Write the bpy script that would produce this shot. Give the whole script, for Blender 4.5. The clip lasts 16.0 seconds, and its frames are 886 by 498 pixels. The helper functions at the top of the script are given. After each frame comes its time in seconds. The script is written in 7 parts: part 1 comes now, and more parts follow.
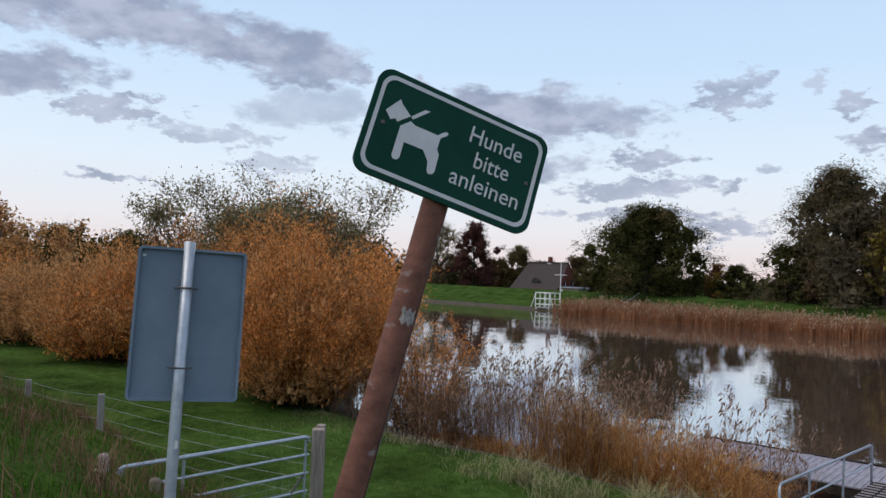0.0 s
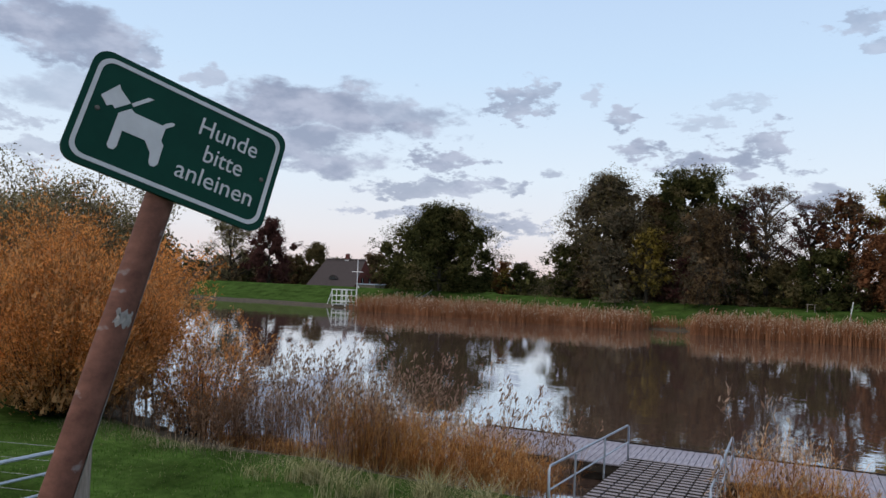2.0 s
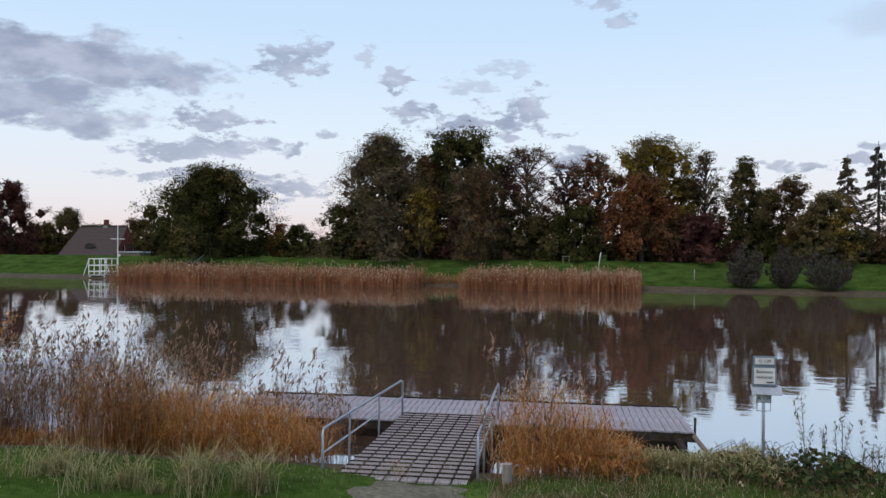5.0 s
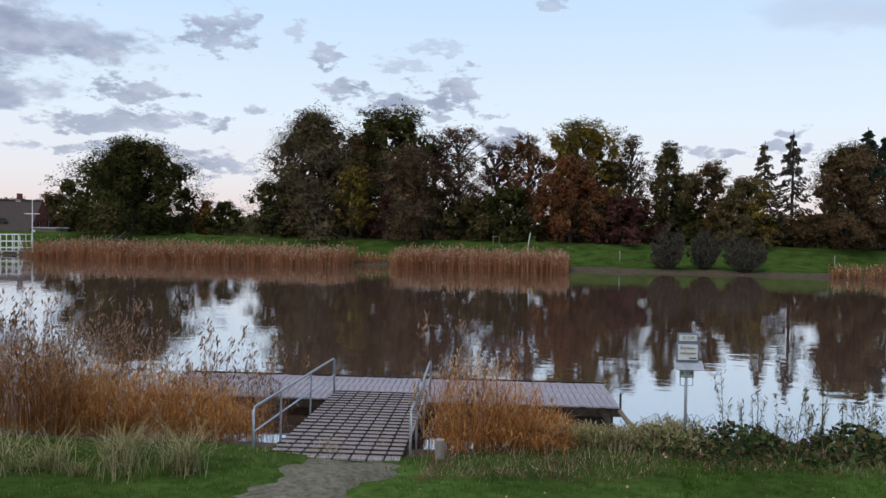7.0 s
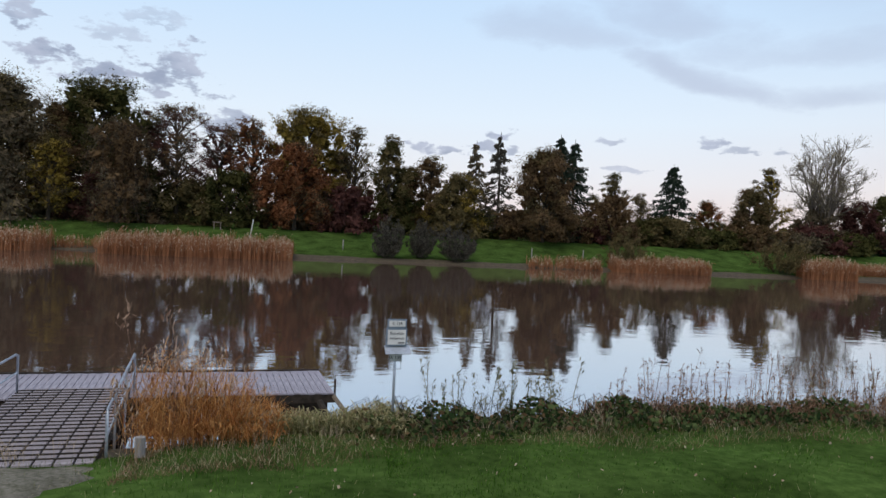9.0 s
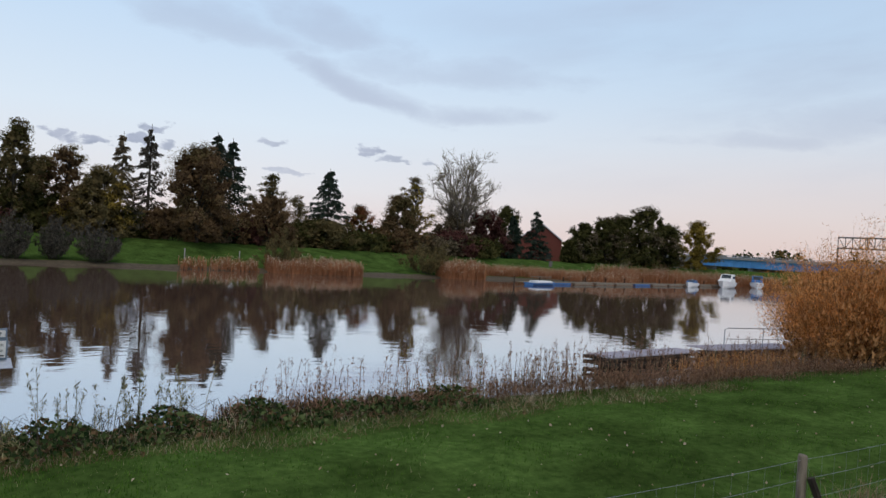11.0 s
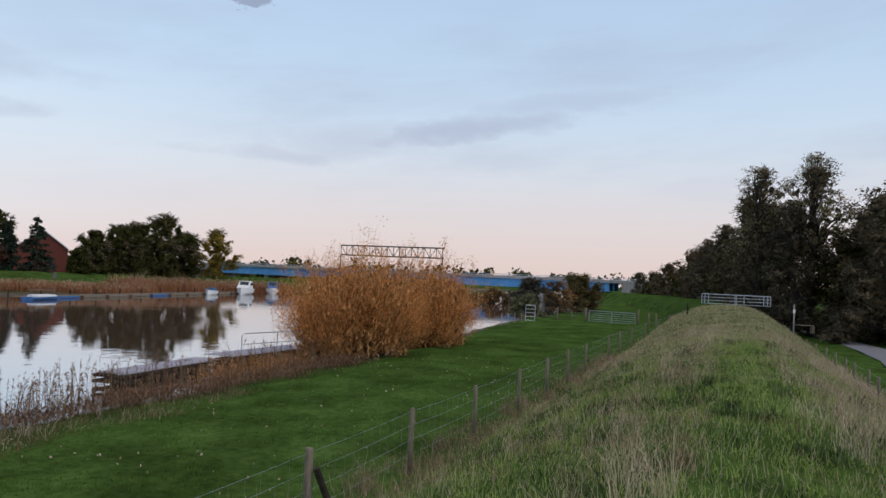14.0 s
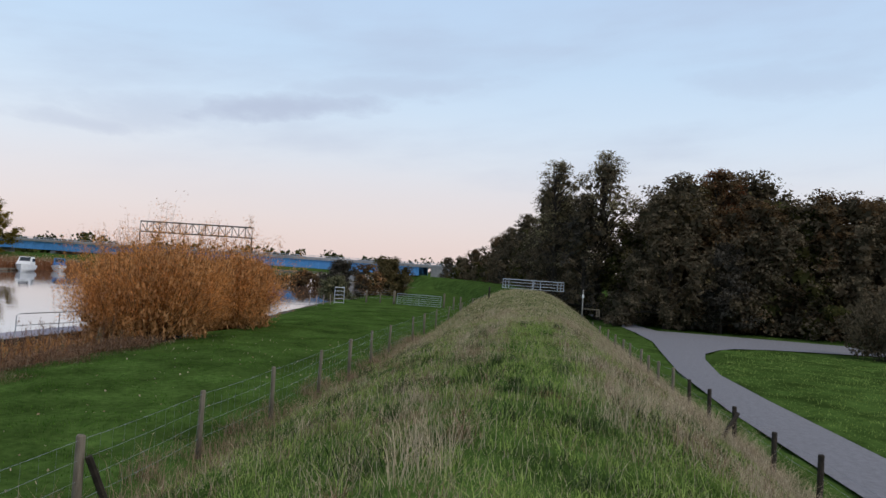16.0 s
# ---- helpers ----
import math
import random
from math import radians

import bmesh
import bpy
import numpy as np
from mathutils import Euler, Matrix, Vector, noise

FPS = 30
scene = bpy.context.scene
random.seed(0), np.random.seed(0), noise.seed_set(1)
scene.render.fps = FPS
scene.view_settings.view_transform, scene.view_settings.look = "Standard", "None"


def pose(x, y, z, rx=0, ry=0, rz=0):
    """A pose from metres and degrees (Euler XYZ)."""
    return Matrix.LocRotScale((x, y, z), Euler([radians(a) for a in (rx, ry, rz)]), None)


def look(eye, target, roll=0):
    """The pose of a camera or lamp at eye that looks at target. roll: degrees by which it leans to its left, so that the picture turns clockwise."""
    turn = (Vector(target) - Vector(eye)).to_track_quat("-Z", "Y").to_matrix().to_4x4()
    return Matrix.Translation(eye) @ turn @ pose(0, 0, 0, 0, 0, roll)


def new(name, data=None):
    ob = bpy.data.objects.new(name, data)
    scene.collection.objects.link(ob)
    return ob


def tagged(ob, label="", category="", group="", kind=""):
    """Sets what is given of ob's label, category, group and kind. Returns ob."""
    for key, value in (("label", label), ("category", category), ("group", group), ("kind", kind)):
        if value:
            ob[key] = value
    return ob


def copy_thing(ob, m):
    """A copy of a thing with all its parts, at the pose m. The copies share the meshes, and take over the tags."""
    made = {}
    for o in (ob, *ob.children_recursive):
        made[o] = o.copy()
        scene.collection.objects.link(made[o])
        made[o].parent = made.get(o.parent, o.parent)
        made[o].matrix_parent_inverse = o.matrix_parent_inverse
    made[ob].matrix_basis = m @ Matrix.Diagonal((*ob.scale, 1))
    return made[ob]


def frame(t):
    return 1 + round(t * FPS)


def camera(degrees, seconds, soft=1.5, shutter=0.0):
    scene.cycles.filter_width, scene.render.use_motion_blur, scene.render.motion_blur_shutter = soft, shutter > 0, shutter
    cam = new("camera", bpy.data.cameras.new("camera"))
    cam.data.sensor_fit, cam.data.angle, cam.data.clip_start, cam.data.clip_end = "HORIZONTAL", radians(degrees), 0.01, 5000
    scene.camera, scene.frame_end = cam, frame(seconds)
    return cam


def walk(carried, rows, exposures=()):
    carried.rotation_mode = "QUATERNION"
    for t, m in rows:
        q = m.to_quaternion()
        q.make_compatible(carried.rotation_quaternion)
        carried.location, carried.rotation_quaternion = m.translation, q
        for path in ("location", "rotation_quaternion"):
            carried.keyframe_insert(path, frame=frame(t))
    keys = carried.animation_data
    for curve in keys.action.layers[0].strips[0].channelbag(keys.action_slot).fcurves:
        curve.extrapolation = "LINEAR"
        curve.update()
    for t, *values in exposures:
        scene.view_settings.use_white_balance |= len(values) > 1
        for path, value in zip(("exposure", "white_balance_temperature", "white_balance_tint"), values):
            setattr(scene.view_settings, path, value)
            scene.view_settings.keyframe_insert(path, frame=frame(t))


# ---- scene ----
cam = camera(60.7, 16.0)
PATH = [
    (0, (0.823, 0.303, 4.235), (-0.683, 1.617, 4.303), 2.2),
    (0.5, (0.839, 0.344, 4.235), (-0.511, 1.817, 4.306), 2.3),
    (1, (0.86, 0.362, 4.238), (-0.407, 1.908, 4.311), 2.4),
    (1.5, (0.882, 0.38, 4.243), (-0.323, 1.975, 4.318), 2.4),
    (2, (0.918, 0.409, 4.245), (-0.19, 2.071, 4.325), 2.2),
    (2.5, (0.942, 0.481, 4.24), (-0.053, 2.214, 4.317), 2.2),
    (3, (0.99, 0.534, 4.235), (0.123, 2.335, 4.302), 2.0),
    (3.5, (0.912, 0.695, 4.21), (0.138, 2.538, 4.268), 2.0),
    (4, (0.897, 0.783, 4.206), (0.202, 2.658, 4.246), 1.6),
    (4.5, (0.909, 0.805, 4.215), (0.285, 2.705, 4.229), 0.9),
    (6.8, (0.841, 0.801, 4.179), (0.393, 2.75, 4.122), 0.7),
    (7, (0.835, 0.806, 4.176), (0.431, 2.764, 4.116), 1.0),
    (7.5, (0.874, 0.808, 4.173), (0.643, 2.793, 4.108), 1.6),
    (8, (0.891, 0.833, 4.162), (0.808, 2.83, 4.095), 2.0),
    (8.2, (0.899, 0.845, 4.147), (0.887, 2.843, 4.079), 2.1),
    (10.3, (1.266, 0.615, 4.248), (2.104, 2.43, 4.201), 3.8),
    (10.5, (1.309, 0.594, 4.238), (2.22, 2.374, 4.198), 3.8),
    (11, (1.409, 0.631, 4.212), (2.531, 2.286, 4.198), 3.8),
    (11.5, (1.455, 0.664, 4.226), (2.82, 2.126, 4.229), 3.6),
    (12, (1.419, 0.664, 4.248), (2.919, 1.988, 4.263), 3.3),
    (12.5, (1.404, 0.65, 4.251), (3.006, 1.847, 4.286), 3.1),
    (13, (1.422, 0.635, 4.245), (3.131, 1.673, 4.296), 2.8),
    (13.5, (1.494, 0.638, 4.237), (3.287, 1.523, 4.303), 2.7),
    (14, (1.532, 0.632, 4.23), (3.401, 1.339, 4.309), 2.7),
    (14.5, (1.601, 0.619, 4.216), (3.545, 1.081, 4.303), 2.8),
    (15, (1.651, 0.585, 4.202), (3.621, 0.921, 4.284), 3.0),
    (15.5, (1.637, 0.513, 4.202), (3.617, 0.784, 4.271), 3.7),
    (16, (1.602, 0.431, 4.204), (3.588, 0.66, 4.266), 3.9),
]
walk(cam, [(t, look(eye, target, roll)) for t, eye, target, roll in PATH],
     [(0, 0.06), (2, 0.04), (7, 0.08), (8, 0.08), (10.5, -0.02), (12.5, -0.12), (13, -0.08), (14.5, 0.03), (15, 0.1), (16, 0.06)])
# ---------- world: dusk sky with broken cloud ----------
SUN_EL, SUN_AZ = radians(56.0), radians(210.0)


def make_world():
    w = bpy.data.worlds.new("dusk_sky")
    scene.world = w
    w.use_nodes = True
    nt = w.node_tree
    nt.nodes.clear()
    N, L = nt.nodes, nt.links

    def math_node(op, a, b=None, c=None, clamp=False):
        n = N.new("ShaderNodeMath")
        n.operation, n.use_clamp = op, clamp
        for i, v in enumerate((a, b, c)):
            if v is None:
                continue
            if isinstance(v, (int, float)):
                n.inputs[i].default_value = v
            else:
                L.new(v, n.inputs[i])
        return n.outputs[0]

    def mix(f, a, b):
        n = N.new("ShaderNodeMix")
        n.data_type = "RGBA"
        for sock, v in ((n.inputs[0], f), (n.inputs[6], a), (n.inputs[7], b)):
            if isinstance(v, (int, float)):
                sock.default_value = v
            elif isinstance(v, tuple):
                sock.default_value = (*v, 1)
            else:
                L.new(v, sock)
        return n.outputs[2]

    def noise_tex(vec, scale, detail=4.0, rough=0.55):
        n = N.new("ShaderNodeTexNoise")
        n.inputs["Scale"].default_value, n.inputs["Detail"].default_value, n.inputs["Roughness"].default_value = scale, detail, rough
        L.new(vec, n.inputs["Vector"])
        return n

    def smooth(v, a, b):
        n = N.new("ShaderNodeMapRange")
        n.interpolation_type = "SMOOTHSTEP"
        n.inputs[1].default_value, n.inputs[2].default_value = a, b
        L.new(v, n.inputs[0])
        return n.outputs[0]

    tc = N.new("ShaderNodeTexCoord")
    sep = N.new("ShaderNodeSeparateXYZ")
    L.new(tc.outputs["Generated"], sep.inputs[0])
    X, Y, Z = sep.outputs
    # clear sky
    ramp = N.new("ShaderNodeValToRGB")
    L.new(math_node("ADD", math_node("MULTIPLY", Z, 1.6), 0.0, clamp=True), ramp.inputs[0])
    e = ramp.color_ramp.elements
    e[0].position, e[0].color = 0.0, (0.86, 0.70, 0.70, 1)
    e[1].position, e[1].color = 1.0, (0.42, 0.50, 0.66, 1)
    for p, c in ((0.10, (0.85, 0.84, 0.89)), (0.22, (0.79, 0.89, 1.0)), (0.42, (0.63, 0.81, 1.02)), (0.65, (0.53, 0.70, 0.96))):
        k = e.new(p)
        k.color = (*c, 1)
    # warmer towards the bridge, where the light fades
    east = smooth(X, 0.35, 0.98)
    low = math_node("SUBTRACT", 1.0, smooth(Z, 0.02, 0.22))
    base = mix(math_node("MULTIPLY", math_node("MULTIPLY", east, low), 0.55), ramp.outputs[0], (0.92, 0.70, 0.64))
    base = mix(math_node("MULTIPLY", east, 0.09), base, (0.10, 0.11, 0.13))
    sky = N.new("ShaderNodeTexSky")
    sky.sky_type, sky.sun_disc, sky.sun_elevation, sky.sun_rotation = "NISHITA", False, SUN_EL, SUN_AZ
    skyc = N.new("ShaderNodeVectorMath")
    skyc.operation = "SCALE"
    L.new(sky.outputs[0], skyc.inputs[0])
    skyc.inputs["Scale"].default_value = 0.10
    base = mix(0.12, base, skyc.outputs[0])
    # azimuth (turning to the right, from +y) and elevation, in degrees, with ragged edges
    az = math_node("MULTIPLY", math_node("ARCTAN2", X, Y), 57.2958)
    el = math_node("MULTIPLY", math_node("ARCSINE", Z), 57.2958)
    stretch = N.new("ShaderNodeVectorMath")
    stretch.operation = "MULTIPLY"
    L.new(tc.outputs["Generated"], stretch.inputs[0])
    stretch.inputs[1].default_value = (1, 1, 2.2)
    def turned(scale, detail):
        """Two uneven offsets, about -1 to 1, that fray the edges of a cloud."""
        n = N.new("ShaderNodeSeparateColor")
        L.new(noise_tex(stretch.outputs[0], scale, detail, 0.6).outputs["Color"], n.inputs[0])
        return [math_node("MULTIPLY_ADD", c, 6.0, -3.0) for c in (n.outputs[0], n.outputs[1])]

    def bank(cloud, fray, amount, inner):
        """Cover of one cloud: azimuth, elevation, half width, half height, weight and slope."""
        a, b, ra, rb, wt, slope = cloud
        off = math_node("SUBTRACT", az, float(a))
        dx = math_node("MULTIPLY_ADD", fray[0], amount, math_node("MULTIPLY", off, 1.0 / ra))
        dy = math_node("MULTIPLY_ADD", off, -slope / rb, math_node("MULTIPLY", math_node("SUBTRACT", el, float(b)), 1.0 / rb))
        dy = math_node("MULTIPLY_ADD", fray[1], amount, dy)
        dy = math_node("MAXIMUM", dy, math_node("MULTIPLY", dy, -1.35))
        d = math_node("MULTIPLY_ADD", dx, dx, math_node("MULTIPLY", dy, dy))
        return math_node("MULTIPLY", smooth(d, 1.35, inner), wt)

    coarse, fine = turned(11.0, 7.0), turned(34.0, 6.0)
    cover = None
    for group, fray, amount, inner in ((CLOUD_BANKS, coarse, 0.55, 0.35), (CLOUDS_WEST, fine, 0.75, 0.25), (CLOUDS_NORTH, fine, 0.75, 0.25)):
        for cloud in group:
            v = bank((*cloud, 0.0), fray, amount, inner)
            cover = v if cover is None else math_node("MAXIMUM", cover, v)
    shade = smooth(noise_tex(stretch.outputs[0], 16.0, 5.0).outputs[0], 0.36, 0.66)
    ccol = mix(shade, (0.285, 0.335, 0.465), (0.455, 0.50, 0.635))
    sky1 = mix(cover, base, ccol)
    # long thin veils in the east
    veil = None
    for cloud in VEILS:
        v = bank(cloud, coarse, 0.30, -0.5)
        veil = v if veil is None else math_node("MAXIMUM", veil, v)
    sv = N.new("ShaderNodeCombineXYZ")
    L.new(math_node("MULTIPLY_ADD", el, 0.06, math_node("MULTIPLY", az, -0.006)), sv.inputs[0])
    L.new(math_node("MULTIPLY", az, 0.013), sv.inputs[1])
    st = smooth(noise_tex(sv.outputs[0], 3.0, 6.0, 0.55).outputs[0], 0.42, 0.72)
    st = math_node("MULTIPLY", st, math_node("MULTIPLY", smooth(az, 18.0, 55.0), smooth(Z, 0.04, 0.18)))
    veil = math_node("MAXIMUM", math_node("MULTIPLY", veil, 0.9), math_node("MULTIPLY", st, 0.38))
    sky2 = mix(veil, sky1, (0.42, 0.47, 0.62))
    # below the horizon: dull ground
    sky3 = mix(smooth(Z, 0.0, -0.02), sky2, (0.10, 0.10, 0.08))
    bg = N.new("ShaderNodeBackground")
    bg.inputs[1].default_value = 1.0
    L.new(sky3, bg.inputs[0])
    out = N.new("ShaderNodeOutputWorld")
    L.new(bg.outputs[0], out.inputs[0])


# azimuth, elevation, half width, half height (degrees), weight
CLOUD_BANKS = [(-66.5, 16, 9, 2.6, 0.95), (-73, 16.5, 9.0, 3.0, 0.95), (-60, 15, 4.8, 2.2, 0.9), (-78, 12, 4.0, 1.8, 0.9), (-59, 11.6, 4.2, 2.0, 0.55), (-42.5, 11.9, 9.0, 2.7, 0.95),
               (-45.5, 8.6, 7.5, 2.2, 0.9), (-82, 17, 6, 3, 0.9), (-37, 12.2, 3.6, 1.5, 0.8), (-95, 14, 12, 4, 0.8), (-120, 18, 16, 5, 0.8)]
CLOUDS_WEST = [(-72.9, 10.5, 3.4, 1.1, 0.85), (-73.4, 5.9, 2.6, 0.5, 0.85), (-66.5, 9.5, 4.2, 0.8, 0.6), (-62, 7.7, 2.8, 1.1, 0.6), (-34, 8.9, 2.9, 0.9, 0.9),
               (-32.6, 7.2, 2.9, 0.8, 0.85), (-35.3, 6.6, 4.6, 0.9, 0.75), (-35.3, 4.8, 4.8, 0.5, 0.75), (-28.9, 4.1, 2.6, 1.1, 0.8), (-56.4, 15, 1.6, 1.2, 0.8), (-52, 13.6, 1.7, 0.9, 0.7)]
CLOUDS_NORTH = [(-28.3, 13.1, 2.3, 1.4, 0.8), (-26.8, 14.3, 1.2, 0.8, 0.7), (-22.5, 14, 0.8, 0.6, 0.6), (-20.4, 12.2, 1.5, 1.0, 0.8), (-19.1, 9.8, 2.1, 0.7, 0.9),
                (-28.1, 6.8, 1.1, 0.5, 0.8), (-25.6, 8.1, 1.1, 0.35, 0.7), (-13.8, 9.0, 3.9, 1.3, 0.9), (-10.7, 10.0, 1.3, 1.5, 0.85), (-4.8, 17.8, 2.2, 0.7, 0.6)]
CLOUDS_NORTH += [(-3.6, 16.2, 1.3, 0.5, 0.6), (-12.9, 13.2, 2.2, 0.6, 0.4), (-15.2, 11.7, 1.6, 0.8, 0.5), (-7.4, 6.4, 1.9, 1.0, 0.75), (6.8, 5.7, 0.9, 0.45, 0.8),
                 (8.9, 5.4, 1.6, 0.4, 0.85), (11.8, 5.9, 0.9, 0.5, 0.85), (12.7, 6.8, 1.0, 0.4, 0.8), (13.9, 5.6, 0.8, 0.4, 0.75), (28.2, 6.4, 1.3, 0.45, 0.8)]
CLOUDS_NORTH += [(21, 6.5, 1.0, 0.3, 0.7), (21.8, 4.5, 1.6, 0.3, 0.6), (30.1, 6.0, 1.1, 0.25, 0.6), (32.6, 5.9, 0.5, 0.3, 0.6), (53.3, 19.3, 2.6, 0.7, 0.8)]
# the same, and the rise of each degree of azimuth
VEILS = [(17.5, 14.2, 7, 1.9, 0.55, -0.1), (25.3, 14.8, 7, 2.2, 0.6, -0.3), (26.5, 11.2, 8, 1.2, 0.75, -0.3), (36, 12.6, 9, 1.6, 0.5, 0.0), (61.7, 9.7, 7, 2.2, 0.45, 0.05),
         (71, 11.2, 10, 1.5, 0.9, 0.17), (36, 9.6, 6, 0.9, 0.6, 0.03), (79, 13.6, 9, 1.3, 0.5, 0.1), (57, 8.5, 7, 0.8, 0.5, 0.0), (107, 14.4, 8, 1.6, 0.4, 0.0)]
make_world()
# added wide sun, set high as overhead skylight to brighten level ground
sun = new("high_soft_sun", bpy.data.lights.new("high_soft_sun", "SUN"))
sun.data.energy, sun.data.angle, sun.data.color = 1.4, radians(45), (1.0, 0.86, 0.70)
sun.matrix_world = look((0, 0, 60), (60 * math.sin(SUN_AZ) * -1, 60 * math.cos(SUN_AZ) * -1, 60 - 60 * math.tan(SUN_EL)))

# ---------- materials ----------


def material(name, low, high, scale=6.0, rough=0.8, metal=0.0, bump=0.0, bump_scale=60.0, island=0.0, big=0.0, thin=0.0, stretch=(1, 1, 1), wear=None, spec=0.15):
    """Two-tone noise surface; island: spread between loose pieces; thin: share of light let through."""
    m = bpy.data.materials.new(name)
    m.use_nodes = True
    nt = m.node_tree
    N, L = nt.nodes, nt.links
    b = N["Principled BSDF"]
    b.inputs["Roughness"].default_value, b.inputs["Metallic"].default_value = rough, metal
    b.inputs["Specular IOR Level"].default_value = spec
    tc = N.new("ShaderNodeTexCoord")
    mp = N.new("ShaderNodeMapping")
    mp.inputs["Scale"].default_value = stretch
    L.new(tc.outputs["Object"], mp.inputs[0])
    n1 = N.new("ShaderNodeTexNoise")
    n1.inputs["Scale"].default_value, n1.inputs["Detail"].default_value, n1.inputs["Roughness"].default_value = scale, 6, 0.65
    L.new(mp.outputs[0], n1.inputs["Vector"])
    ramp = N.new("ShaderNodeValToRGB")
    ramp.color_ramp.elements[0].position, ramp.color_ramp.elements[1].position = 0.32, 0.68
    ramp.color_ramp.elements[0].color, ramp.color_ramp.elements[1].color = (*low, 1), (*high, 1)
    fac = n1.outputs[0]
    if island:
        g = N.new("ShaderNodeNewGeometry")
        ma = N.new("ShaderNodeMath")
        ma.operation = "MULTIPLY_ADD"
        L.new(g.outputs["Random Per Island"], ma.inputs[0])
        ma.inputs[1].default_value = island
        L.new(fac, ma.inputs[2])
        mb = N.new("ShaderNodeMath")
        mb.operation = "SUBTRACT"
        L.new(ma.outputs[0], mb.inputs[0])
        mb.inputs[1].default_value = island / 2
        fac = mb.outputs[0]
    L.new(fac, ramp.inputs[0])
    col = ramp.outputs[0]
    if wear:
        wn = N.new("ShaderNodeTexNoise")
        wn.inputs["Scale"].default_value, wn.inputs["Detail"].default_value = wear[1], 7
        L.new(mp.outputs[0], wn.inputs["Vector"])
        wr = N.new("ShaderNodeMapRange")
        wr.inputs[1].default_value, wr.inputs[2].default_value = wear[2], wear[2] + 0.06
        L.new(wn.outputs[0], wr.inputs[0])
        wm = N.new("ShaderNodeMix")
        wm.data_type = "RGBA"
        L.new(wr.outputs[0], wm.inputs[0])
        L.new(col, wm.inputs[6])
        wm.inputs[7].default_value = (*wear[0], 1)
        col = wm.outputs[2]
    if big:
        n2 = N.new("ShaderNodeTexNoise")
        n2.inputs["Scale"].default_value, n2.inputs["Detail"].default_value = scale * 0.13, 3
        L.new(mp.outputs[0], n2.inputs["Vector"])
        hsv = N.new("ShaderNodeHueSaturation")
        mr = N.new("ShaderNodeMapRange")
        mr.inputs[1].default_value, mr.inputs[2].default_value, mr.inputs[3].default_value, mr.inputs[4].default_value = 0.3, 0.7, 1 - big, 1 + big
        L.new(n2.outputs[0], mr.inputs[0])
        L.new(mr.outputs[0], hsv.inputs["Value"])
        L.new(col, hsv.inputs["Color"])
        col = hsv.outputs[0]
    L.new(col, b.inputs["Base Color"])
    if bump:
        n3 = N.new("ShaderNodeTexNoise")
        n3.inputs["Scale"].default_value, n3.inputs["Detail"].default_value = bump_scale, 4
        L.new(mp.outputs[0], n3.inputs["Vector"])
        bp = N.new("ShaderNodeBump")
        bp.inputs["Strength"].default_value, bp.inputs["Distance"].default_value = bump, 0.02
        L.new(n3.outputs[0], bp.inputs["Height"])
        L.new(bp.outputs[0], b.inputs["Normal"])
    if thin:
        tr = N.new("ShaderNodeBsdfTranslucent")
        L.new(col, tr.inputs[0])
        mx = N.new("ShaderNodeMixShader")
        mx.inputs[0].default_value = thin
        L.new(b.outputs[0], mx.inputs[1])
        L.new(tr.outputs[0], mx.inputs[2])
        L.new(mx.outputs[0], N["Material Output"].inputs[0])
    return m


def leafy(name, low, high, thin=0.25):
    return material(name, low, high, scale=0.6, rough=0.8, island=0.8, thin=thin, spec=0.0)


def water_material():
    m = bpy.data.materials.new("river_water")
    m.use_nodes = True
    nt = m.node_tree
    N, L = nt.nodes, nt.links
    N.remove(N["Principled BSDF"])
    tc = N.new("ShaderNodeTexCoord")
    bumps = None
    for sc, stretch, amt in ((0.30, (1.0, 0.5, 1), 0.055), (1.5, (0.5, 1.0, 1), 0.020), (5.0, (0.6, 1.0, 1), 0.004)):
        mp = N.new("ShaderNodeMapping")
        mp.inputs["Scale"].default_value = stretch
        mp.inputs["Rotation"].default_value = (0, 0, 0.5)
        L.new(tc.outputs["Object"], mp.inputs[0])
        n = N.new("ShaderNodeTexNoise")
        n.inputs["Scale"].default_value, n.inputs["Detail"].default_value = sc, 2
        L.new(mp.outputs[0], n.inputs["Vector"])
        k = N.new("ShaderNodeMath")
        k.operation = "MULTIPLY_ADD"
        L.new(n.outputs[0], k.inputs[0])
        k.inputs[1].default_value = amt
        if bumps is None:
            k.inputs[2].default_value = 0
        else:
            L.new(bumps, k.inputs[2])
        bumps = k.outputs[0]
    bp = N.new("ShaderNodeBump")
    bp.inputs["Strength"].default_value, bp.inputs["Distance"].default_value = 0.24, 1.0
    L.new(bumps, bp.inputs["Height"])
    d = N.new("ShaderNodeBsdfDiffuse")
    d.inputs[0].default_value = (0.175, 0.106, 0.080, 1)
    g = N.new("ShaderNodeBsdfGlossy")
    g.inputs["Roughness"].default_value = 0.025
    g.inputs[0].default_value = (0.88, 0.92, 0.95, 1)
    L.new(bp.outputs[0], g.inputs["Normal"])
    lw = N.new("ShaderNodeLayerWeight")
    lw.inputs[0].default_value = 0.35
    mr = N.new("ShaderNodeMapRange")
    mr.inputs[1].default_value, mr.inputs[2].default_value, mr.inputs[3].default_value, mr.inputs[4].default_value = 0.0, 0.8, 0.28, 0.845
    L.new(lw.outputs["Facing"], mr.inputs[0])
    mx = N.new("ShaderNodeMixShader")
    L.new(mr.outputs[0], mx.inputs[0])
    L.new(d.outputs[0], mx.inputs[1])
    L.new(g.outputs[0], mx.inputs[2])
    L.new(mx.outputs[0], N["Material Output"].inputs[0])
    return m


